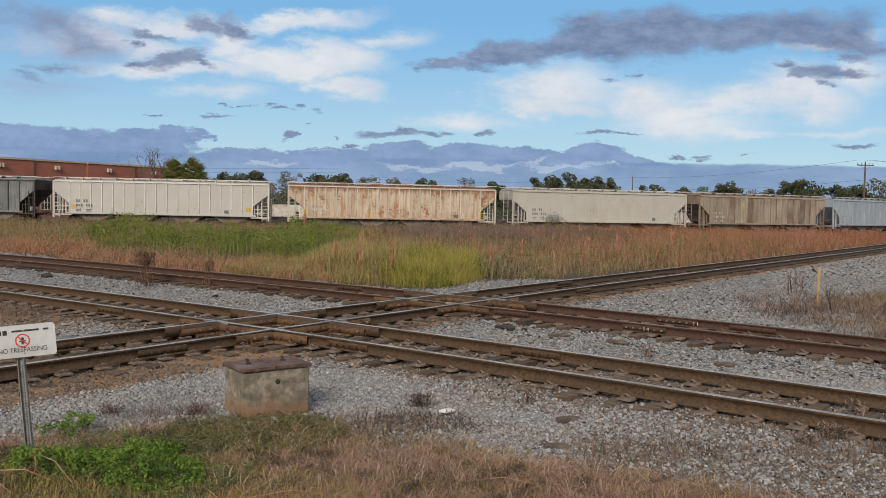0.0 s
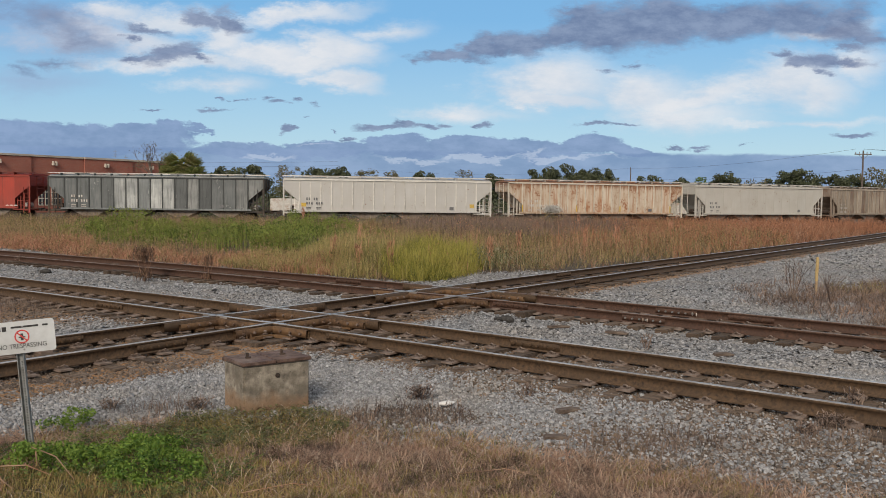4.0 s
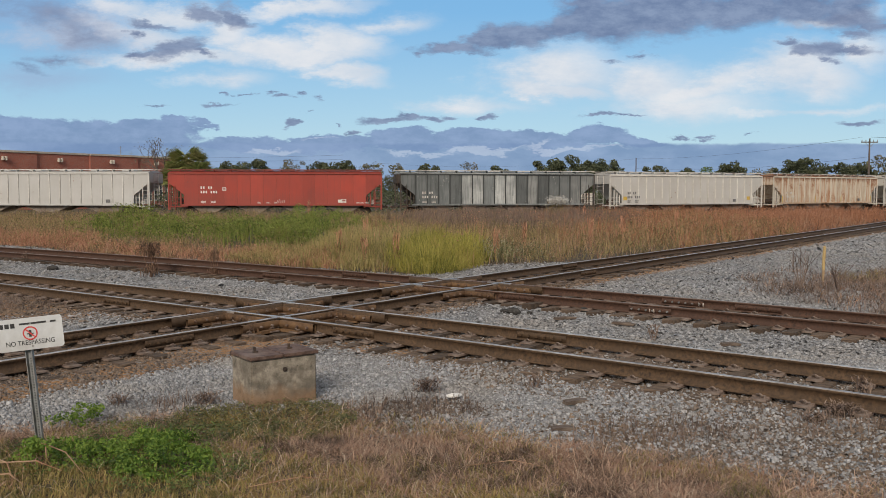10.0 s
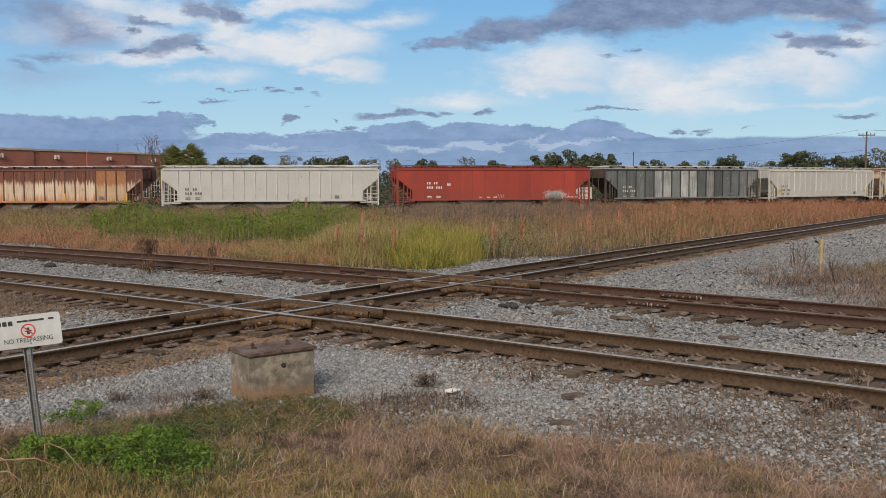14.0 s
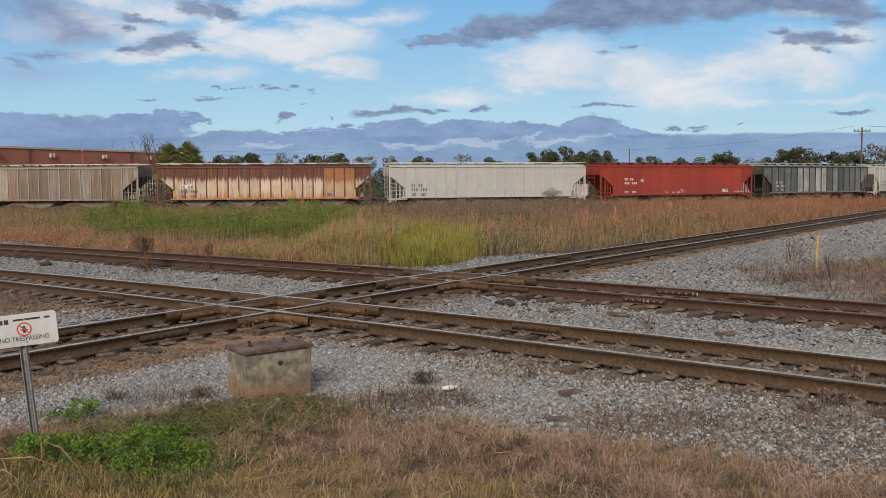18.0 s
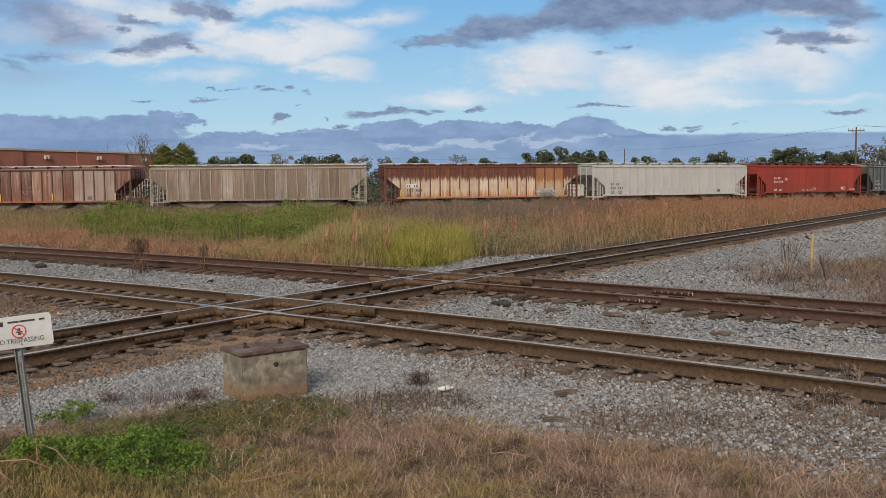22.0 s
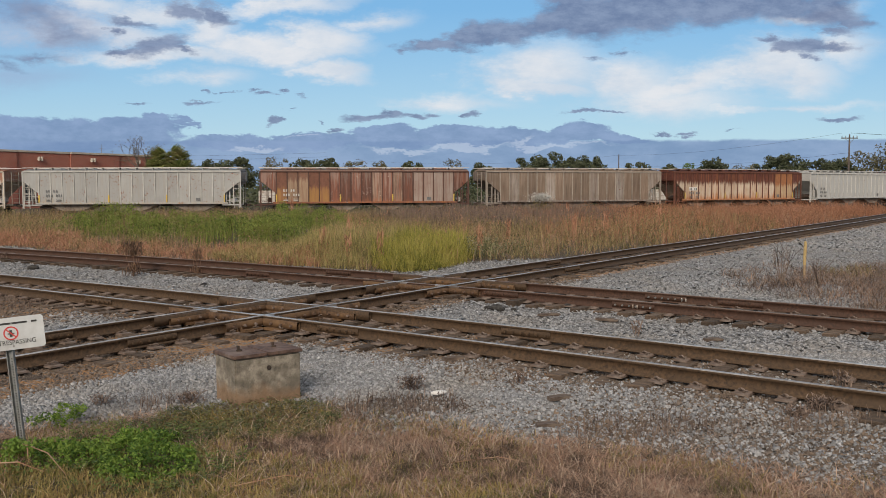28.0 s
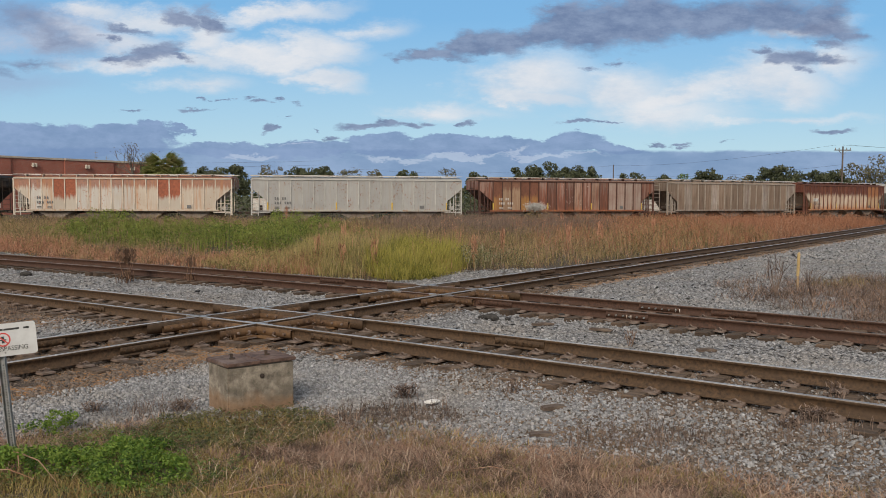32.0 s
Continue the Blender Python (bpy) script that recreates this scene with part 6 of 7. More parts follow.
def stake():
    root = tagged(empty("marker_stake", pose(10.14, 23.3, -0.3, 0, 0, 20)), "yellow-topped wooden marker stake leaning in the gravel", "stake")
    bm = bm_new()
    prism(bm, [(-0.035, 0.0), (0.02, -0.05), (0.035, 0.0), (0.03, 0.42), (-0.03, 0.42)], -0.012, 0.012, lambda u, v, q: (u, q, v))
    part("shaft", done(bm), surface("bare_stake_wood", (0.3, 0.2, 0.11), (0.42, 0.3, 0.18), 20, None, 1, 0.9), root)
    bm = bm_new()
    prism(bm, [(-0.035, 0.42), (0.03, 0.42), (0.05, 1.0), (0.02, 1.06), (-0.02, 1.02)], -0.02, 0.02, lambda u, v, q: (u, q, v))
    part("flag", done(bm), surface("yellow_flag_paint", (0.42, 0.29, 0.12), (0.55, 0.4, 0.18), 9, None, 1, 0.8), root, "yellow marker top")


stake()
M_asphalt = surface("black_debris", (0.015, 0.014, 0.013), (0.06, 0.055, 0.05), 16, None, 1, 0.85, relief=0.6)
M_oldwood = surface("rotten_tie_wood", (0.05, 0.035, 0.027), (0.14, 0.1, 0.075), 18, (0.18, 0.14, 0.11), 3, 0.92, relief=0.6, stretch=(1, 5, 5))


def lump(bm, x, y, z, r, seed):
    v0 = len(bm.verts)
    res = bmesh.ops.create_icosphere(bm, subdivisions=2, radius=1, matrix=Matrix.Translation((x, y, z)) @ Matrix.Diagonal((r, r * 0.8, r * 0.55, 1)))
    for v in res["verts"]:
        k = noise.noise(v.co * (2.2 / r) * 0.5 + Vector((seed, 0, 0)))
        v.co += (v.co - Vector((x, y, z))) * 0.45 * k


for n, (x, y, r) in enumerate(((1.42, 17.6, 0.16), (1.25, 17.75, 0.09), (1.75, 17.55, 0.07), (2.85, 17.7, 0.1), (3.05, 17.9, 0.06), (-12.2, 27.3, 0.16))):
    bm = bm_new()
    lump(bm, 0, 0, 0, r, n * 3.1)
    ob = tagged(part("asphalt_lump", bm, M_asphalt), "lump of black asphalt debris on the ballast", "debris", "debris on the ballast")
    ob.matrix_basis = pose(x, y, float(ground_z(np.array([x]), np.array([y]))[0]) + r * 0.38, 0, 0, 40 * n)
WOOD = [(2.35, 16.75, 0.5, 25), (3.3, 15.9, 0.42, -30), (1.55, 10.1, 0.32, 20), (1.25, 8.95, 0.26, 5), (2.5, 17.8, 0.35, 60), (-2.0, 22.6, 0.5, -20), (-3.4, 23.0, 0.7, -25), (-4.6, 23.6, 0.6, -30), (-0.9, 21.9, 0.5, -15), (4.6, 13.9, 0.35, 10), (0.4, 12.3, 0.4, 15)]
for n, (x, y, ln, a) in enumerate(WOOD):
    bm = bm_new()
    prism(bm, [(-ln / 2, -0.02), (ln / 2 * 0.9, -0.025), (ln / 2, 0.01), (ln * 0.2, 0.028), (-ln / 2 * 0.95, 0.02)], -0.05, 0.05, lambda u, v, q: (u, q + 0.02 * math.sin(9 * u), v))
    ob = tagged(part("wood_scrap", done(bm), M_oldwood), "dark splintered tie scrap on the ballast", "wood scrap", "tie scraps on the ballast")
    ob.matrix_basis = pose(x, y, float(ground_z(np.array([x]), np.array([y]))[0]) + 0.045, 3, 2, a)
bm = bm_new()
lump(bm, 0, 0, 0, 0.09, 5.5)
ob = tagged(part("white_rag", bm, M_white_mark), "crumpled white rag lying on the ballast", "rag")
ob.matrix_basis = pose(0.13, 10.22, -0.21, 0, 0, 30) @ Matrix.Diagonal((1.3, 0.7, 0.5, 1))
M_pinkstone = surface("orange_painted_stone", (0.45, 0.14, 0.07), (0.6, 0.25, 0.15), 12, None, 1, 0.9)
for n in range(7):
    bm = bm_new()
    lump(bm, 0, 0, 0, 0.05, 9.0 + n)
    ob = tagged(part("painted_stone", bm, M_pinkstone), "orange spray-painted ballast stone beside the track", "stone", "painted stones")
    ob.matrix_basis = pose(-3.55 + 0.09 * (n % 4) + 0.03 * n, 22.6 + 0.12 * (n // 3), -0.2, 0, 0, 50 * n)


# ---- crossing details ----
def crossing_points():
    out = []
    for line in (LINE_2, LINE_3):
        for o in (-GAUGE / 2, GAUGE / 2):
            for q in (-GAUGE / 2, GAUGE / 2):
                a, b = LINE_1.offset(o), line.offset(q)
                best = (1e9, None)
                for s in np.arange(4, 40, 0.05):
                    p = a.at(s)
                    d = np.hypot(*(b.p - p).T)
                    i = int(np.argmin(d))
                    if d[i] < 3:
                        dd = abs(line_distance([p[0]], [p[1]], b, max(i - 2, 0), i + 3)[0])
                        if dd < best[0]:
                            best = (dd, s, p)
                out.append((line, o, q, best[1], best[2]))
    return out


CROSS = crossing_points()


def near_s(line, p):
    d = np.hypot(*(line.p - p).T)
    s = float(line.s[int(np.argmin(d))])
    for _ in range(2):
        h = line.heading(s)
        s += float((np.asarray(p) - line.at(s)) @ (math.cos(h), math.sin(h)))
    return s


def bar_along(line, s0, s1, off, w, z0, z1, n=10):
    return sweep([(-w / 2, z0), (w / 2, z0), (w / 2, z1), (-w / 2, z1)], line.cut(s0, s1, n).offset(off))


M_casting = surface("rusty_brown_casting", (0.055, 0.031, 0.017), (0.155, 0.088, 0.046), 12, (0.2, 0.115, 0.055), 1.8, 0.8, 0.2, relief=0.4, kind="World")


def diamond(line, name):
    cs = [c for c in CROSS if c[0] is line]
    mid = sum(c[4] for c in cs) / 4
    root = tagged(empty(name), "rail crossing diamond with bolted guard rails and rusty castings", "rail crossing", kind="structure")
    for ln in (LINE_1, line):
        s = near_s(ln, mid)
        for side in (-1, 1):
            inner = side * (GAUGE / 2 - 0.105)
            link_mesh("guard_rail", bar_along(ln, s - 2.0, s + 2.0, inner, 0.06, -0.16, -0.012, 14), M_rust, root)
            link_mesh("strap", bar_along(ln, s - 1.7, s + 1.7, side * (GAUGE / 2 + 0.075), 0.07, -0.16, -0.035, 12), M_casting, root)
            link_mesh("filler", bar_along(ln, s - 1.7, s + 1.7, inner - side * 0.06, 0.05, -0.17, -0.06, 12), M_casting, root)
            bm = bm_new()
            for k in np.arange(-1.55, 1.6, 0.24):
                for sg in (1, -1):
                    p = ln.at(s + k)
                    h = ln.heading(s + k) + 1.5708
                    o0 = side * GAUGE / 2 + sg * 0.11 - (0.075 * side if sg == -side else 0)
                    c = Vector((p[0] + math.cos(h) * o0, p[1] + math.sin(h) * o0, -0.1))
                    e = c + Vector((math.cos(h), math.sin(h), 0)) * 0.045 * sg
                    bar(bm, c, e, 0.022, 6)
            b = part("bolts", done(bm), M_rustplate, root)
            b["kind"] = "stuff"
    for ln_, o, q, s, p in cs:
        bm = bm_new()
        h1, h2 = LINE_1.heading(s), ln_.heading(near_s(ln_, p))
        d1, d2 = Vector((math.cos(h1), math.sin(h1))), Vector((math.cos(h2), math.sin(h2)))
        c = Vector((p[0], p[1]))
        # the cast block under each frog, a chevron along both rails
        for d in (d1, d2):
            nrm = Vector((-d.y, d.x))
            pts = [c + d * a + nrm * b for a, b in ((-0.62, -0.2), (0.62, -0.2), (0.62, 0.2), (-0.62, 0.2))]
            vs = [bm.verts.new((*v, z)) for z in (-0.215, -0.166) for v in pts]
            for f in ((3, 2, 1, 0), (4, 5, 6, 7), (0, 1, 5, 4), (1, 2, 6, 5), (2, 3, 7, 6), (3, 0, 4, 7)):
                bm.faces.new([vs[i] for i in f])
        part("base_plate", done(bm), M_casting, root)
        bm = bm_new()
        for d in (d1, d2):
            nrm = Vector((-d.y, d.x))
            pts = [c + d * a + nrm * b for a, b in ((-0.34, -0.036), (0.34, -0.036), (0.34, 0.036), (-0.34, 0.036))]
            z1 = 0.0025 if d is d1 else 0.0015
            vs = [bm.verts.new((*v, z)) for z in (-0.05, z1) for v in pts]
            for f in ((3, 2, 1, 0), (4, 5, 6, 7), (0, 1, 5, 4), (1, 2, 6, 5), (2, 3, 7, 6), (3, 0, 4, 7)):
                bm.faces.new([vs[i] for i in f])
        part("frog", done(bm), M_polish, root, "worn bright frog point")


diamond(LINE_2, "diamond_crossing_1")
diamond(LINE_3, "diamond_crossing_2")


def joint_bar(line, s, off, t, pale=False):
    """A bolted joint bar on the sides of a rail."""
    for sg in (-1, 1):
        o = link_mesh("joint_bar", bar_along(line, s - 0.45, s + 0.45, off + sg * 0.022, 0.022, -0.15, -0.042, 4), M_rust_dark if line is LINE_3 else M_rust, t)
    bm = bm_new()
    p, h = line.at(s), line.heading(s)
    d, nrm = Vector((math.cos(h), math.sin(h), 0)), Vector((-math.sin(h), math.cos(h), 0))
    for k in (-0.37, -0.22, -0.07, 0.07, 0.22, 0.37):
        c = Vector((p[0], p[1], -0.1)) + d * k + nrm * (off - 0.03)
        bar(bm, c, c - nrm * 0.04, 0.02, 6)
    b = part("joint_bolts", done(bm), M_galv if pale else M_rust_dark if line is LINE_3 else M_rust, t)
    b["kind"] = "stuff"


def s_at_x(line, x):
    i = int(np.argmin(abs(line.p[:, 0] - x)))
    return float(line.s[i])


for line, t, x, off, pale in ((LINE_2, 1, -0.55, -1, False), (LINE_2, 1, 1.05, 1, False), (LINE_2, 1, -6.2, -1, False), (LINE_3, 2, 4.35, 1, True), (LINE_3, 2, 4.0, -1, True), (LINE_3, 2, 6.2, 1, False), (LINE_3, 2, -3.7, -1, False), (LINE_3, 2, -3.1, 1, False), (LINE_3, 2, 2.2, -1, False), (LINE_1, 0, -5.0, -1, False), (LINE_1, 0, -5.4, 1, False), (LINE_1, 0, 4.5, 1, False), (LINE_1, 0, 3.6, -1, False)):
    joint_bar(line, s_at_x(line, x), off * GAUGE / 2, TRACKS[t], pale)


def plates_and_spikes():
    """Tie plates with spikes under the rails of the nearest track."""
    bm = bm_new()
    box(bm, -0.1, 0.1, -0.22, 0.22, -0.02, 0.006, 0.003)
    for y in (-0.09, 0.09):
        box(bm, -0.1, 0.1, y - 0.012, y + 0.012, 0.004, 0.022)
    plate = share("tie_plate", bm, M_rustplate)
    bm = bm_new()
    for x, y in ((-0.05, -0.09), (0.05, 0.09), (-0.05, 0.13), (0.05, -0.13)):
        bar(bm, (x, y, -0.02), (x, y, 0.035), 0.009, 5)
        box(bm, x - 0.014, x + 0.014, y - 0.018, y + 0.018, 0.03, 0.042, 0.003)
    for y in (-0.115, 0.115):
        loop = [(0.0, y, -0.005), (0.03, y * 1.25, 0.04), (0.0, y * 1.35, 0.06), (-0.035, y * 1.15, 0.045), (-0.03, y * 0.8, 0.02)]
        for a_, b_ in zip(loop[:-1], loop[1:]):
            bar(bm, a_, b_, 0.011, 5)
    spike = share("spikes", done(bm), M_rustplate)
    for line, t, a, b in ((LINE_2, TRACKS[1], 22, LINE_2.length), (LINE_1, TRACKS[0], 2, 24), (LINE_3, TRACKS[2], 38, LINE_3.length)):
        for tie in [o for o in t.children if o.name.startswith("tie") and not o.name.startswith("tie_")]:
            p = tie.matrix_basis.translation
            if p.y > 24 or abs(p.x) > 0.6 * p.y + 1:
                continue
            s = near_s(line, np.array([p.x, p.y]))
            for side in (-1, 1):
                q, h = line.offset(side * GAUGE / 2).at(s), line.heading(s)
                for me in (plate, spike) if p.y < 17 else (plate,):
                    o = new(me.name.split(".")[0], me)
                    o.parent = t
                    o.matrix_basis = pose(q[0], q[1], -0.19, 0, 0, math.degrees(h))


plates_and_spikes()


def chalk_marks():
    """Two short white paint strokes on the webs of both rails of the far track."""
    for off in (-1, 1):
        for k in (0.0, 0.09):
            s = s_at_x(LINE_3, 4.5) + k + (0.35 if off > 0 else 0)
            link_mesh("paint_stroke", bar_along(LINE_3, s, s + 0.02, off * GAUGE / 2 - 0.05, 0.003, -0.14, -0.07, 3), M_pale_bar, TRACKS[2], "white paint stroke")


chalk_marks()


def rail_brace(line, x, off, t):
    """A cast brace that props a rail from its field side."""
    s = s_at_x(line, x)
    p, h = line.offset(off * GAUGE / 2).at(s), line.heading(s)
    bm = bm_new()
    out = -1 if off < 0 else 1
    for dx in (-0.05, 0.05):
        prism(bm, [(0.03, -0.2), (0.16, -0.2), (0.13, -0.14), (0.06, -0.02), (0.03, -0.02)], dx - 0.014, dx + 0.014, lambda u, v, q: (q, out * u, v))
    box(bm, -0.07, 0.07, min(out * 0.02, out * 0.05), max(out * 0.02, out * 0.05), -0.06, -0.015, 0.004)
    box(bm, -0.1, 0.1, min(out * 0.05, out * 0.22), max(out * 0.05, out * 0.22), -0.215, -0.19)
    link_mesh("rail_brace", share("rail_brace", done(bm), M_casting), None, t).matrix_basis = pose(p[0], p[1], 0, 0, 0, math.degrees(h))


for line, t, x, off in ((LINE_1, 0, -3.86, -1), (LINE_1, 0, -4.1, 1), (LINE_2, 1, -0.2, 1), (LINE_1, 0, -0.4, 1), (LINE_3, 2, 7.9, 1)):
    rail_brace(line, x, off, TRACKS[t])


def bare_shrub(x, y, h):
    root = tagged(empty("bare_shrub", pose(x, y, -0.29)), "leafless grey shrub with thin twigs in the gravel", "shrub")
    bm = bm_new()
    for k in range(9):
        a = rng.uniform(0, 6.28)
        b = Vector((0.16 * h * math.cos(a), 0.16 * h * math.sin(a), h * rng.uniform(0.45, 0.6)))
        bar(bm, (0, 0, 0), b, 0.009, 5, 0.006)
        for j in range(3):
            e = b + Vector((rng.normal(0, 0.13) * h, rng.normal(0, 0.13) * h, h * rng.uniform(0.25, 0.5)))
            bar(bm, b, e, 0.006, 4, 0.002)
    part("branch", done(bm), G_dead, root)


bare_shrub(9.0, 22.0, 1.15)
bare_shrub(9.6, 21.2, 0.8)
# ---- behind the train ----
def brick_wall_material():
    m, N, L, P = nodes_of("red_brick_wall")
    b = N.new("ShaderNodeTexBrick")
    b.inputs["Scale"].default_value = 1.0
    b.inputs["Brick Width"].default_value, b.inputs["Row Height"].default_value, b.inputs["Mortar Size"].default_value = 0.22, 0.075, 0.008
    b.inputs["Color1"].default_value, b.inputs["Color2"].default_value, b.inputs["Mortar"].default_value = (0.38, 0.118, 0.08, 1), (0.31, 0.094, 0.064, 1), (0.3, 0.2, 0.16, 1)
    c = N.new("ShaderNodeTexCoord")
    sw = N.new("ShaderNodeSeparateXYZ")
    cb = N.new("ShaderNodeCombineXYZ")
    L.new(c.outputs["Object"], sw.inputs[0])
    L.new(sw.outputs[0], cb.inputs[0])
    L.new(sw.outputs[2], cb.inputs[1])
    L.new(cb.outputs[0], b.inputs["Vector"])
    st = noise_tex(N, L, c.outputs["Object"], 0.35, 4, 0.6)
    L.new(mix(N, L, ramp(N, L, st, [(0.4, 0.0), (0.75, 0.5)]), b.outputs["Color"], (0.17, 0.06, 0.05)), P.inputs["Base Color"])
    P.inputs["Roughness"].default_value = 0.9
    return m


def warehouse():
    a, b = Vector((-66.0, 95.0)), Vector((-40.5, 136.0))
    ln = (b - a).length
    ang = math.degrees(math.atan2(b.y - a.y, b.x - a.x))
    root = tagged(empty("warehouse", pose(a.x, a.y, -0.3, 0, 0, ang)), "long red-brick warehouse with a pale parapet cap", "warehouse")
    m_brick = brick_wall_material()
    m_cap = surface("pale_parapet_cap", (0.42, 0.36, 0.29), (0.58, 0.52, 0.44), 2, (0.36, 0.3, 0.25), 0.5, 0.85)
    m_frame = surface("cream_window_frame", (0.5, 0.45, 0.38), (0.62, 0.57, 0.5), 4, None, 1, 0.7)
    m_pane = surface("dark_window_pane", (0.02, 0.024, 0.03), (0.05, 0.055, 0.065), 3, None, 1, 0.15, relief=0)
    H, bay = 7.35, ln / 6
    for k in range(6):
        bm = bm_new()
        y = 0.25 * (k % 2)
        box(bm, k * bay, (k + 1) * bay - 0.02, y, 30, 0, H)
        part("wall", bm, m_brick, root)
        bm = bm_new()
        box(bm, k * bay, (k + 1) * bay, y - 0.12, y + 0.5, H, H + 0.28, 0.03)
        part("parapet", bm, m_cap, root, "pale concrete coping")
        for j in range(3):
            x0 = k * bay + 1.1 + j * (bay - 2.2) / 3
            w = (bay - 2.2) / 3 - 0.5
            win = empty("window")
            win.parent = root
            win.matrix_basis = pose(x0, y, 1.0)
            bm = bm_new()
            box(bm, 0, w, -0.03, 0.05, 0, 2.6)
            part("pane", bm, m_pane, win)
            bm = bm_new()
            for q in np.linspace(0, w, 4):
                box(bm, q - 0.05, q + 0.05, -0.07, -0.03, 0, 2.6)
            for q in np.linspace(0, 2.6, 4):
                box(bm, -0.05, w + 0.05, -0.075, -0.032, q - 0.05, q + 0.05)
            part("frame", bm, m_frame, win)
        bm = bm_new()
        x = (k + 0.42) * bay
        box(bm, x - 0.28, x + 0.28, y - 0.2, y, H - 0.95, H - 0.75, 0.02)
        for dx in (-0.22, 0.22):
            box(bm, x + dx - 0.09, x + dx + 0.09, y - 0.45, y - 0.1, H - 1.05, H - 0.5, 0.03)
        part("wall_lamp", bm, m_frame, root, "pale twin wall floodlight")
    bm = bm_new()
    box(bm, 0, ln, 0.45, 29.9, H - 0.1, H + 0.05)
    part("roof", bm, m_cap, root)


warehouse()


def thin_pole(name, x, y, h, r, mat_, label, category):
    root = tagged(empty(name, pose(x, y, -0.3)), label, category)
    bm = bm_new()
    bar(bm, (0, 0, 0), (0, 0, h), r, 8, r * 0.6)
    part("mast", done(bm), mat_, root)
    return root


M_polewood = surface("weathered_pole_wood", (0.07, 0.055, 0.045), (0.16, 0.13, 0.11), 6, None, 1, 0.9, stretch=(4, 4, 0.4))
M_wire = surface("black_cable", (0.03, 0.03, 0.035), (0.05, 0.05, 0.055), 9, None, 1, 0.6, relief=0)
for x, y, h in ((-52, 142, 9.7), (-50.3, 142, 8.8), (-36, 150, 7.2)):
    a_ = thin_pole("antenna_mast", x, y, h, 0.05, M_galv, "thin metal antenna mast above the warehouse roof", "antenna")
    bm = bm_new()
    for k in range(3):
        bar(bm, (-0.3, 0, h - 0.3 - 0.4 * k), (0.3, 0, h - 0.3 - 0.4 * k), 0.02, 4)
    part("crossbars", done(bm), M_galv, a_)


def utility_pole(x, y, h, arms):
    root = thin_pole("utility_pole", x, y, h, 0.17, M_polewood, "wooden utility pole with crossarms and insulators" if arms else "bare wooden utility pole on the horizon", "utility pole")
    for z, w in arms:
        bm = bm_new()
        box(bm, -w, w, -0.06, 0.06, z - 0.07, z + 0.07)
        arm = part("crossarm", bm, M_polewood, root)
        for k in (-0.9, -0.45, 0.45, 0.9):
            bm = bm_new()
            bar(bm, (k * w, 0, z + 0.07), (k * w, 0, z + 0.32), 0.05, 6)
            part("insulator", done(bm), M_galv, arm)
        bm = bm_new()
        bar(bm, (-w * 0.6, -0.08, z), (0, -0.1, z - 0.7), 0.025, 4)
        bar(bm, (w * 0.6, -0.08, z), (0, -0.1, z - 0.7), 0.025, 4)
        part("brace", done(bm), M_galv, root)
    return root


utility_pole(58.0, 120.0, 9.7, ((9.2, 1.15),))
utility_pole(44.0, 201.0, 10.1, ())


def wire(pts, sag, r=0.013):
    """One hanging cable as a continuous square tube."""
    a, b = np.array(pts[0], float), np.array(pts[1], float)
    t = np.linspace(0, 1, 25)[:, None]
    p = a + (b - a) * t
    p[:, 2] -= (4 * sag * t * (1 - t))[:, 0]
    d = (b - a) / np.linalg.norm(b - a)
    side = np.array([-d[1], d[0], 0.0])
    ring = [r * side, np.array([0, 0, r]), -r * side, np.array([0, 0, -r])]
    v = np.concatenate([p[:, None, :] + np.array(ring)[None]], 1).reshape(-1, 3)
    i, j = np.meshgrid(np.arange(24), np.arange(4), indexing="ij")
    q = np.stack([i * 4 + j, i * 4 + (j + 1) % 4, (i + 1) * 4 + (j + 1) % 4, (i + 1) * 4 + j], -1).reshape(-1, 4)
    return tagged(link_mesh("overhead_wire", mesh_np("overhead_wire", v, q), M_wire), "thin black overhead wire between the poles", "wire", "overhead wires")


for a_, b_, s_ in (((57, 120, 9.6), (44, 201, 9.6), 0.8), ((58, 120, 9.6), (120, 130, 9.8), 0.8), ((59, 120, 9.6), (120, 131, 9.3), 0.8), ((57.9, 120, 6.9), (44, 201, 7.4), 0.9), ((57.9, 120, 5.9), (44, 201, 6.6), 0.9), ((44, 201, 9.6), (-20, 260, 10.5), 1.5), ((-20, 175, 9.3), (-110, 150, 9.2), 1.0), ((-20, 178, 8.6), (-110, 150, 8.5), 1.0)):
    wire((a_, b_), s_)


# trees
M_bark = surface("grey_bark", (0.06, 0.05, 0.042), (0.15, 0.125, 0.105), 9, None, 1, 0.92, stretch=(3, 3, 0.5))
G_oak = leaf_material("dark_oak_leaves", [(0.038, 0.05, 0.026), (0.072, 0.09, 0.042), (0.12, 0.132, 0.068), (0.07, 0.082, 0.042)], through=0.2)
G_airy = leaf_material("thin_olive_leaves", [(0.084, 0.084, 0.042), (0.144, 0.138, 0.066), (0.204, 0.186, 0.102), (0.120, 0.102, 0.060)], through=0.25)
G_light = leaf_material("light_green_leaves", [(0.06, 0.11, 0.025), (0.11, 0.19, 0.045), (0.17, 0.25, 0.07), (0.08, 0.13, 0.03)], through=0.3)
G_palm = leaf_material("palm_fronds", [(0.14, 0.18, 0.055), (0.27, 0.31, 0.1), (0.41, 0.41, 0.16), (0.36, 0.31, 0.14)], through=0.4)


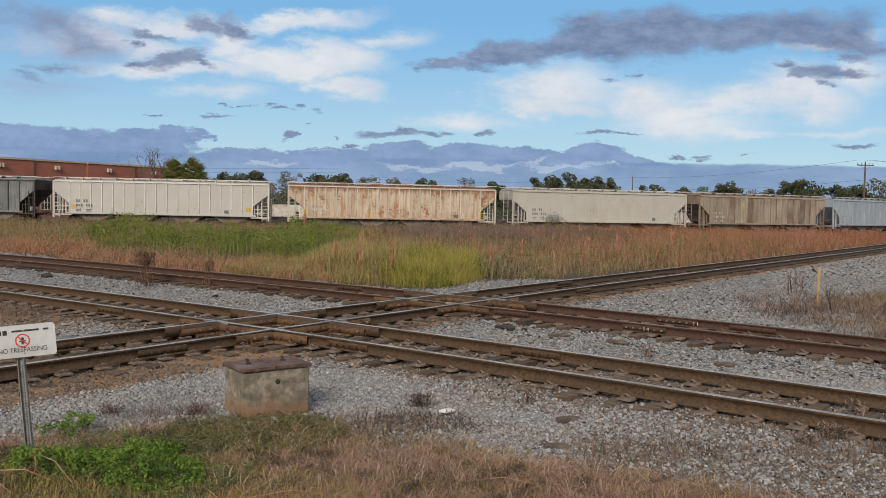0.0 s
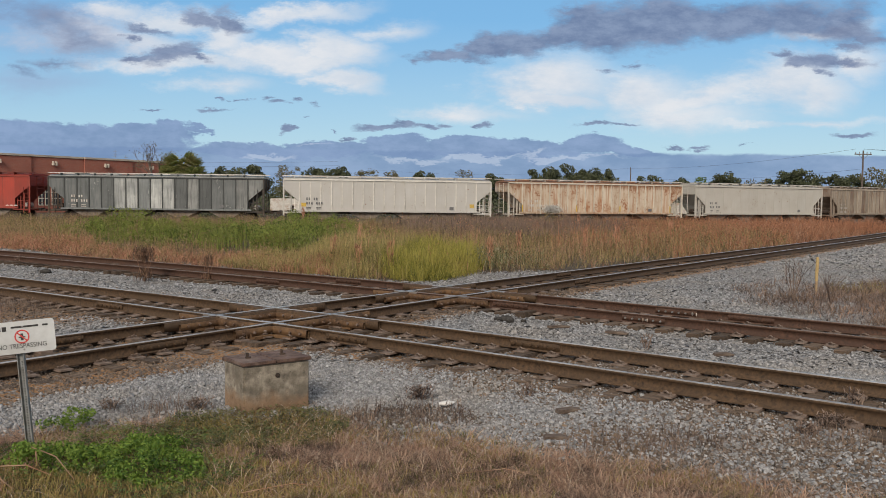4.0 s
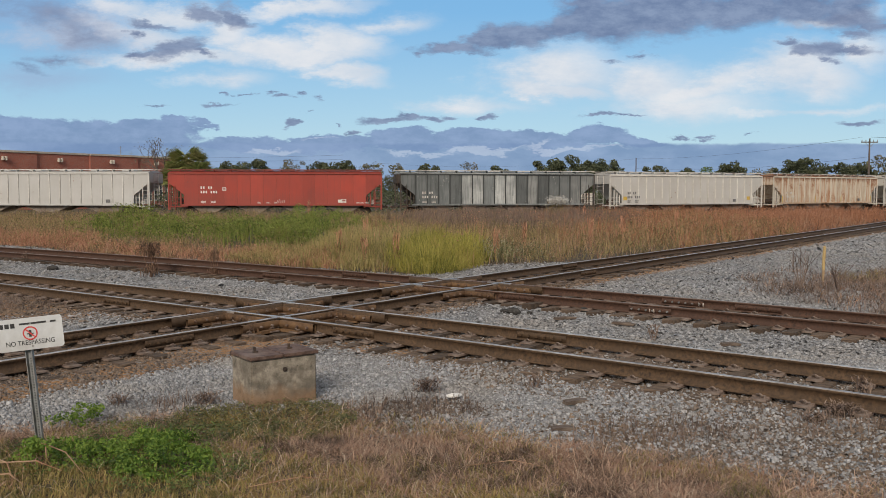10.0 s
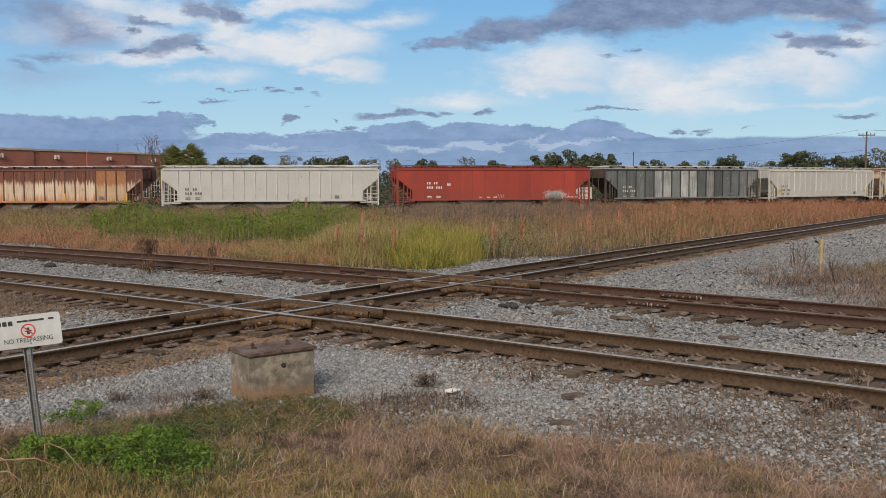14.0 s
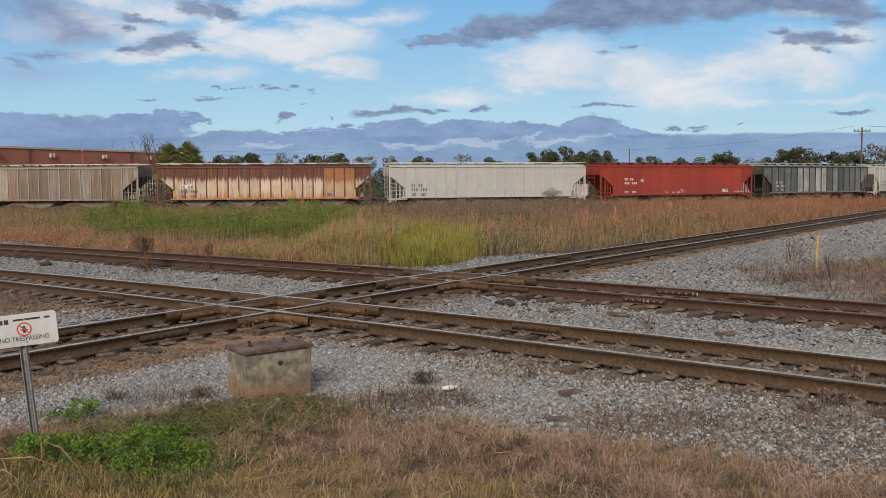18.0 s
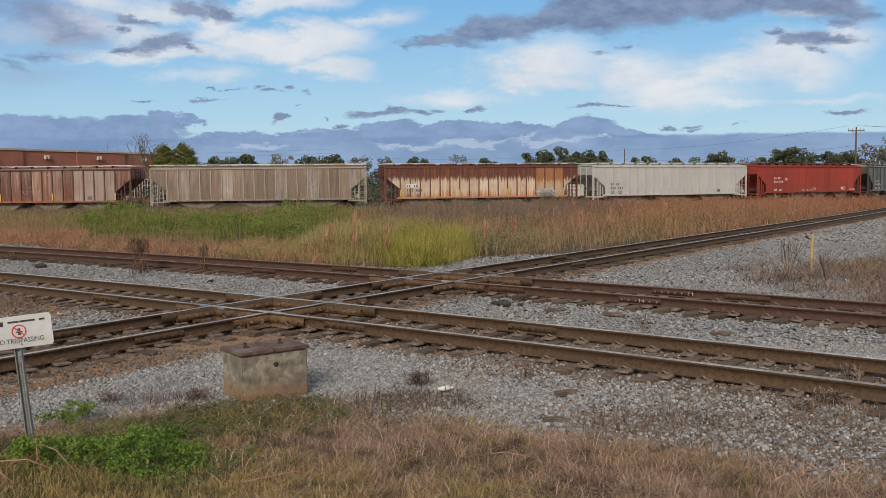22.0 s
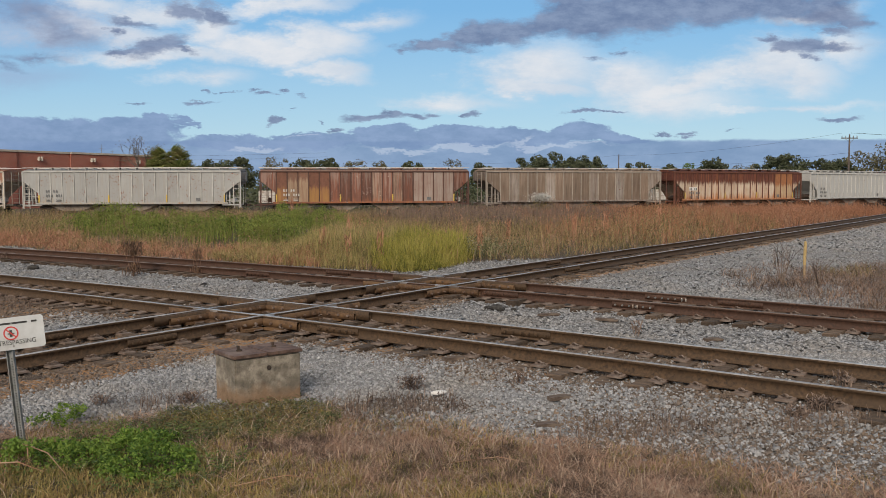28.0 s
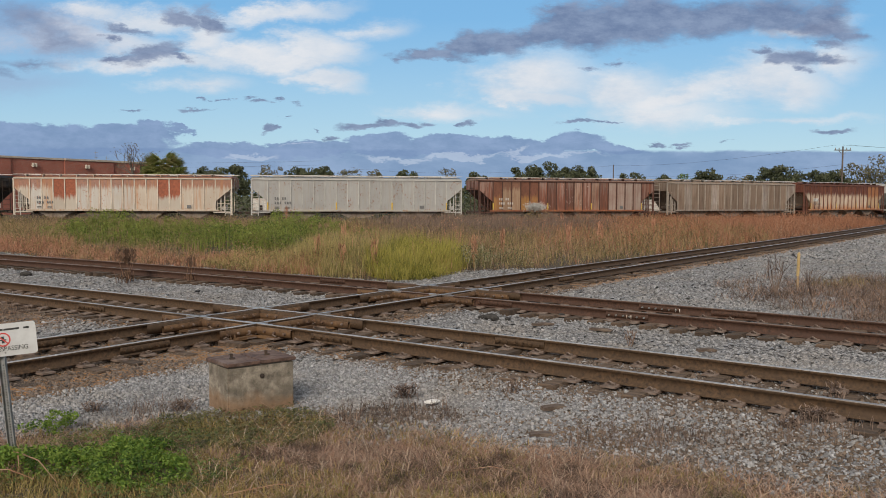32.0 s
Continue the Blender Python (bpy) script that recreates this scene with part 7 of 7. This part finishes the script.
def tree(x, y, h, w, mat_, label, clumps=34, per=70, size=0.2, gap=0.5, name="tree"):
    """A tapered trunk, limbs, and a crown of leaf clumps at the limbs' ends."""
    root = tagged(empty(name, pose(x, y, -0.3)), label, "tree")
    bm = bm_new()
    bar(bm, (0, 0, 0), (0.1, 0, h * 0.4), 0.03 * h, 8, 0.018 * h)
    ends = []
    for k in range(clumps):
        a, u = rng.uniform(0, 6.283), rng.uniform(0.0, 1.0)
        zz = h * (0.34 + 0.62 * u)
        rad = 0.5 * w * math.sqrt(max(0.05, 1 - ((u - 0.35) / 0.72) ** 2)) * rng.uniform(0.45, 1.05)
        e = Vector((rad * math.cos(a), rad * math.sin(a), zz * rng.uniform(0.93, 1.04)))
        ends.append(e)
        if k < 12:
            s = Vector((0.1, 0, h * rng.uniform(0.28, 0.4)))
            m = s.lerp(e, 0.5) + Vector((0, 0, 0.04 * h))
            bar(bm, s, m, 0.011 * h, 5, 0.007 * h)
            bar(bm, m, e, 0.007 * h, 5, 0.002 * h)
    part("trunk", done(bm), M_bark, root)
    r = rng.uniform(0.07, 0.15, len(ends)) * (0.6 * h + 0.4 * w)
    c, nr = shells(np.array([tuple(e) for e in ends]), r, per)
    gather("crown", [leaves(c, np.full(len(c), size), nrm=nr)], mat_, "", "", root)
    return root


def at_dir(az, d):
    return az * d, d


OAK, AIRY, LIGHT = (G_oak, "dark evergreen oak with a rounded uneven crown"), (G_airy, "thin-leaved olive-grey tree on the horizon"), (G_light, "light green young tree on the horizon")
# direction, distance, height over the eye per metre of distance, width per metre, kind
TREES = [(-0.245, 190, 0.031, 0.04, OAK), (-0.218, 185, 0.0346, 0.05, OAK), (-0.17, 180, 0.0355, 0.035, AIRY), (-0.137, 185, 0.0325, 0.045, OAK), (-0.112, 190, 0.0335, 0.03, OAK), (-0.083, 185, 0.032, 0.03, AIRY), (-0.055, 190, 0.030, 0.025, AIRY), (-0.018, 195, 0.028, 0.035, OAK), (0.03, 185, 0.0315, 0.035, AIRY), (0.062, 195, 0.0275, 0.025, OAK), (0.118, 180, 0.036, 0.045, OAK), (0.136, 178, 0.0395, 0.05, OAK), (0.162, 184, 0.034, 0.03, OAK), (0.186, 180, 0.0345, 0.04, OAK), (0.238, 200, 0.0275, 0.05, OAK), (0.278, 198, 0.0265, 0.025, OAK), (0.302, 190, 0.0285, 0.028, LIGHT), (0.327, 186, 0.0315, 0.034, OAK), (0.365, 185, 0.0265, 0.04, AIRY), (0.395, 170, 0.033, 0.04, OAK), (0.413, 165, 0.0375, 0.045, OAK), (0.445, 168, 0.032, 0.05, OAK), (0.475, 170, 0.031, 0.05, OAK), (0.503, 135, 0.042, 0.05, AIRY), (0.535, 130, 0.047, 0.06, AIRY), (0.565, 130, 0.048, 0.06, AIRY), (-0.295, 175, 0.028, 0.05, AIRY), (-0.33, 170, 0.028, 0.05, OAK)]
for az, d, el, w, (m_, label_) in TREES:
    tree(*at_dir(az, d), 2.5 + el * d, w * d, m_, label_, 48 if m_ is G_oak else 30, 85 if m_ is G_oak else 44, 0.27 if m_ is G_oak else 0.2)


def bare_tree(x, y, h, w):
    root = tagged(empty("bare_tree", pose(x, y, -0.3)), "nearly bare tree with thin branches above the warehouse", "tree")
    bm = bm_new()
    tips = []

    def grow(a, d, ln, r, depth):
        e = a + d * ln
        bar(bm, a, e, r, 5, r * 0.65)
        if depth == 0:
            tips.append(e)
            return
        for _ in range(3):
            k = (d + Vector(rng.normal(size=3)) * 0.42 + Vector((0, 0, 0.1))).normalized()
            grow(e, k, ln * rng.uniform(0.6, 0.82), r * 0.6, depth - 1)

    for k in range(3):
        grow(Vector((0, 0, 0)), Vector((0.3 * (k - 1), 0.1, 1)).normalized(), h * 0.34, 0.17, 4)
    part("trunk", done(bm), M_bark, root)
    c = np.array([tuple(t) for t in tips])
    c = np.repeat(c, 4, 0) + rng.normal(size=(4 * len(tips), 3)) * 0.25
    gather("crown", [leaves(c, np.full(len(c), 0.1))], G_airy, "", "", root)


bare_tree(-36.6, 118, 8.9, 5)


def palm(x, y, h):
    root = tagged(empty("palm_tree", pose(x, y, -0.3)), "bushy green palm tree before the warehouse", "tree")
    bm = bm_new()
    bar(bm, (0, 0, 0), (0.1, 0, h - 1.2), 0.3, 10, 0.24)
    part("trunk", done(bm), M_bark, root)
    for k in range(72):
        a, up = rng.uniform(0, 6.283), rng.uniform(-0.55, 1.0)
        d = Vector((math.cos(a) * (1 - 0.4 * abs(up)), math.sin(a) * (1 - 0.4 * abs(up)), up * 0.9)).normalized()
        side = d.cross(Vector((0, 0, 1))).normalized() if abs(d.z) < 0.97 else Vector((1, 0, 0))
        c0 = Vector((0.1, 0, h - 1.3))
        mid = c0 + d * 1.5
        bm = bm_new()
        bar(bm, c0, mid, 0.025, 4)
        for j in range(17):
            ang = (j - 8) * 0.17
            q = (d * math.cos(ang) + side * math.sin(ang)).normalized()
            tip = mid + q * (1.5 - 0.05 * abs(j - 8)) - Vector((0, 0, 0.3 * abs(math.sin(ang)) + 0.2))
            wv = q.cross(Vector((0, 0, 1))).normalized() * 0.1
            m2 = mid.lerp(tip, 0.5) + Vector((0, 0, 0.06))
            bm.faces.new([bm.verts.new(v) for v in (mid, m2 - wv, tip, m2 + wv)])
        part("frond", bm, G_palm, root)


palm(-32.0, 110.0, 7.2)
palm(-33.6, 112.0, 5.6)
palm(-30.6, 109.0, 5.4)

# low woods and hedge far behind, with pale trailers before them
wx, wd = rng.uniform(-0.5, 0.75, 1500), rng.uniform(205, 250, 1500)
wc = np.repeat(np.c_[wx * wd, wd, rng.uniform(0.2, 5.6, 1500) * (0.75 + 0.35 * vnoise(wx * 40, wx * 0, 1.0, 5))], 26, 0)
wc += rng.normal(size=wc.shape) * (1.6, 1.2, 0.8)
gather("far_woods", [leaves(wc, np.full(len(wc), 0.42))], G_oak, "low dark woods on the horizon", "woods")
hx = rng.uniform(-34, 62, 1000)
hy = 101 + 0.22 * np.clip(hx, 0, 99) ** 1.35 + rng.uniform(0, 6, 1000)
hc = np.repeat(np.c_[hx, hy, rng.uniform(-0.2, 1.9, 1000)], 22, 0)
hc += rng.normal(size=hc.shape) * (0.8, 0.8, 0.4)
gather("track_hedge", [leaves(hc, np.full(len(hc), 0.16))], G_oak, "unkempt dark hedge behind the train", "hedge")


def trailer(x, y, ln, ang):
    root = tagged(empty("white_trailer", pose(x, y, -0.3, 0, 0, ang)), "parked white box trailer behind the train", "trailer", "parked trailers")
    bm = bm_new()
    box(bm, -ln / 2, ln / 2, -1.25, 1.25, 0.95, 2.3, 0.04)
    part("body", bm, M_pale_bar, root)
    bm = bm_new()
    box(bm, -ln / 2, ln / 2, -0.5, 0.5, 0.75, 1.0)
    part("chassis", bm, M_truck, root)
    for wx_ in (-ln * 0.36, -ln * 0.25, ln * 0.3):
        for s in (-1, 1):
            bm = bm_new()
            bar(bm, (wx_, s * 0.95, 0.5), (wx_, s * 1.22, 0.5), 0.5, 16)
            part("wheel", done(bm), M_asphalt, root)


for x, y, ln, ang in ((-14.5, 98, 8, 4), (13.5, 100, 7, 10), (31, 108, 8, 18), (44, 118, 7, 25)):
    trailer(x, y, ln, ang)


motions()
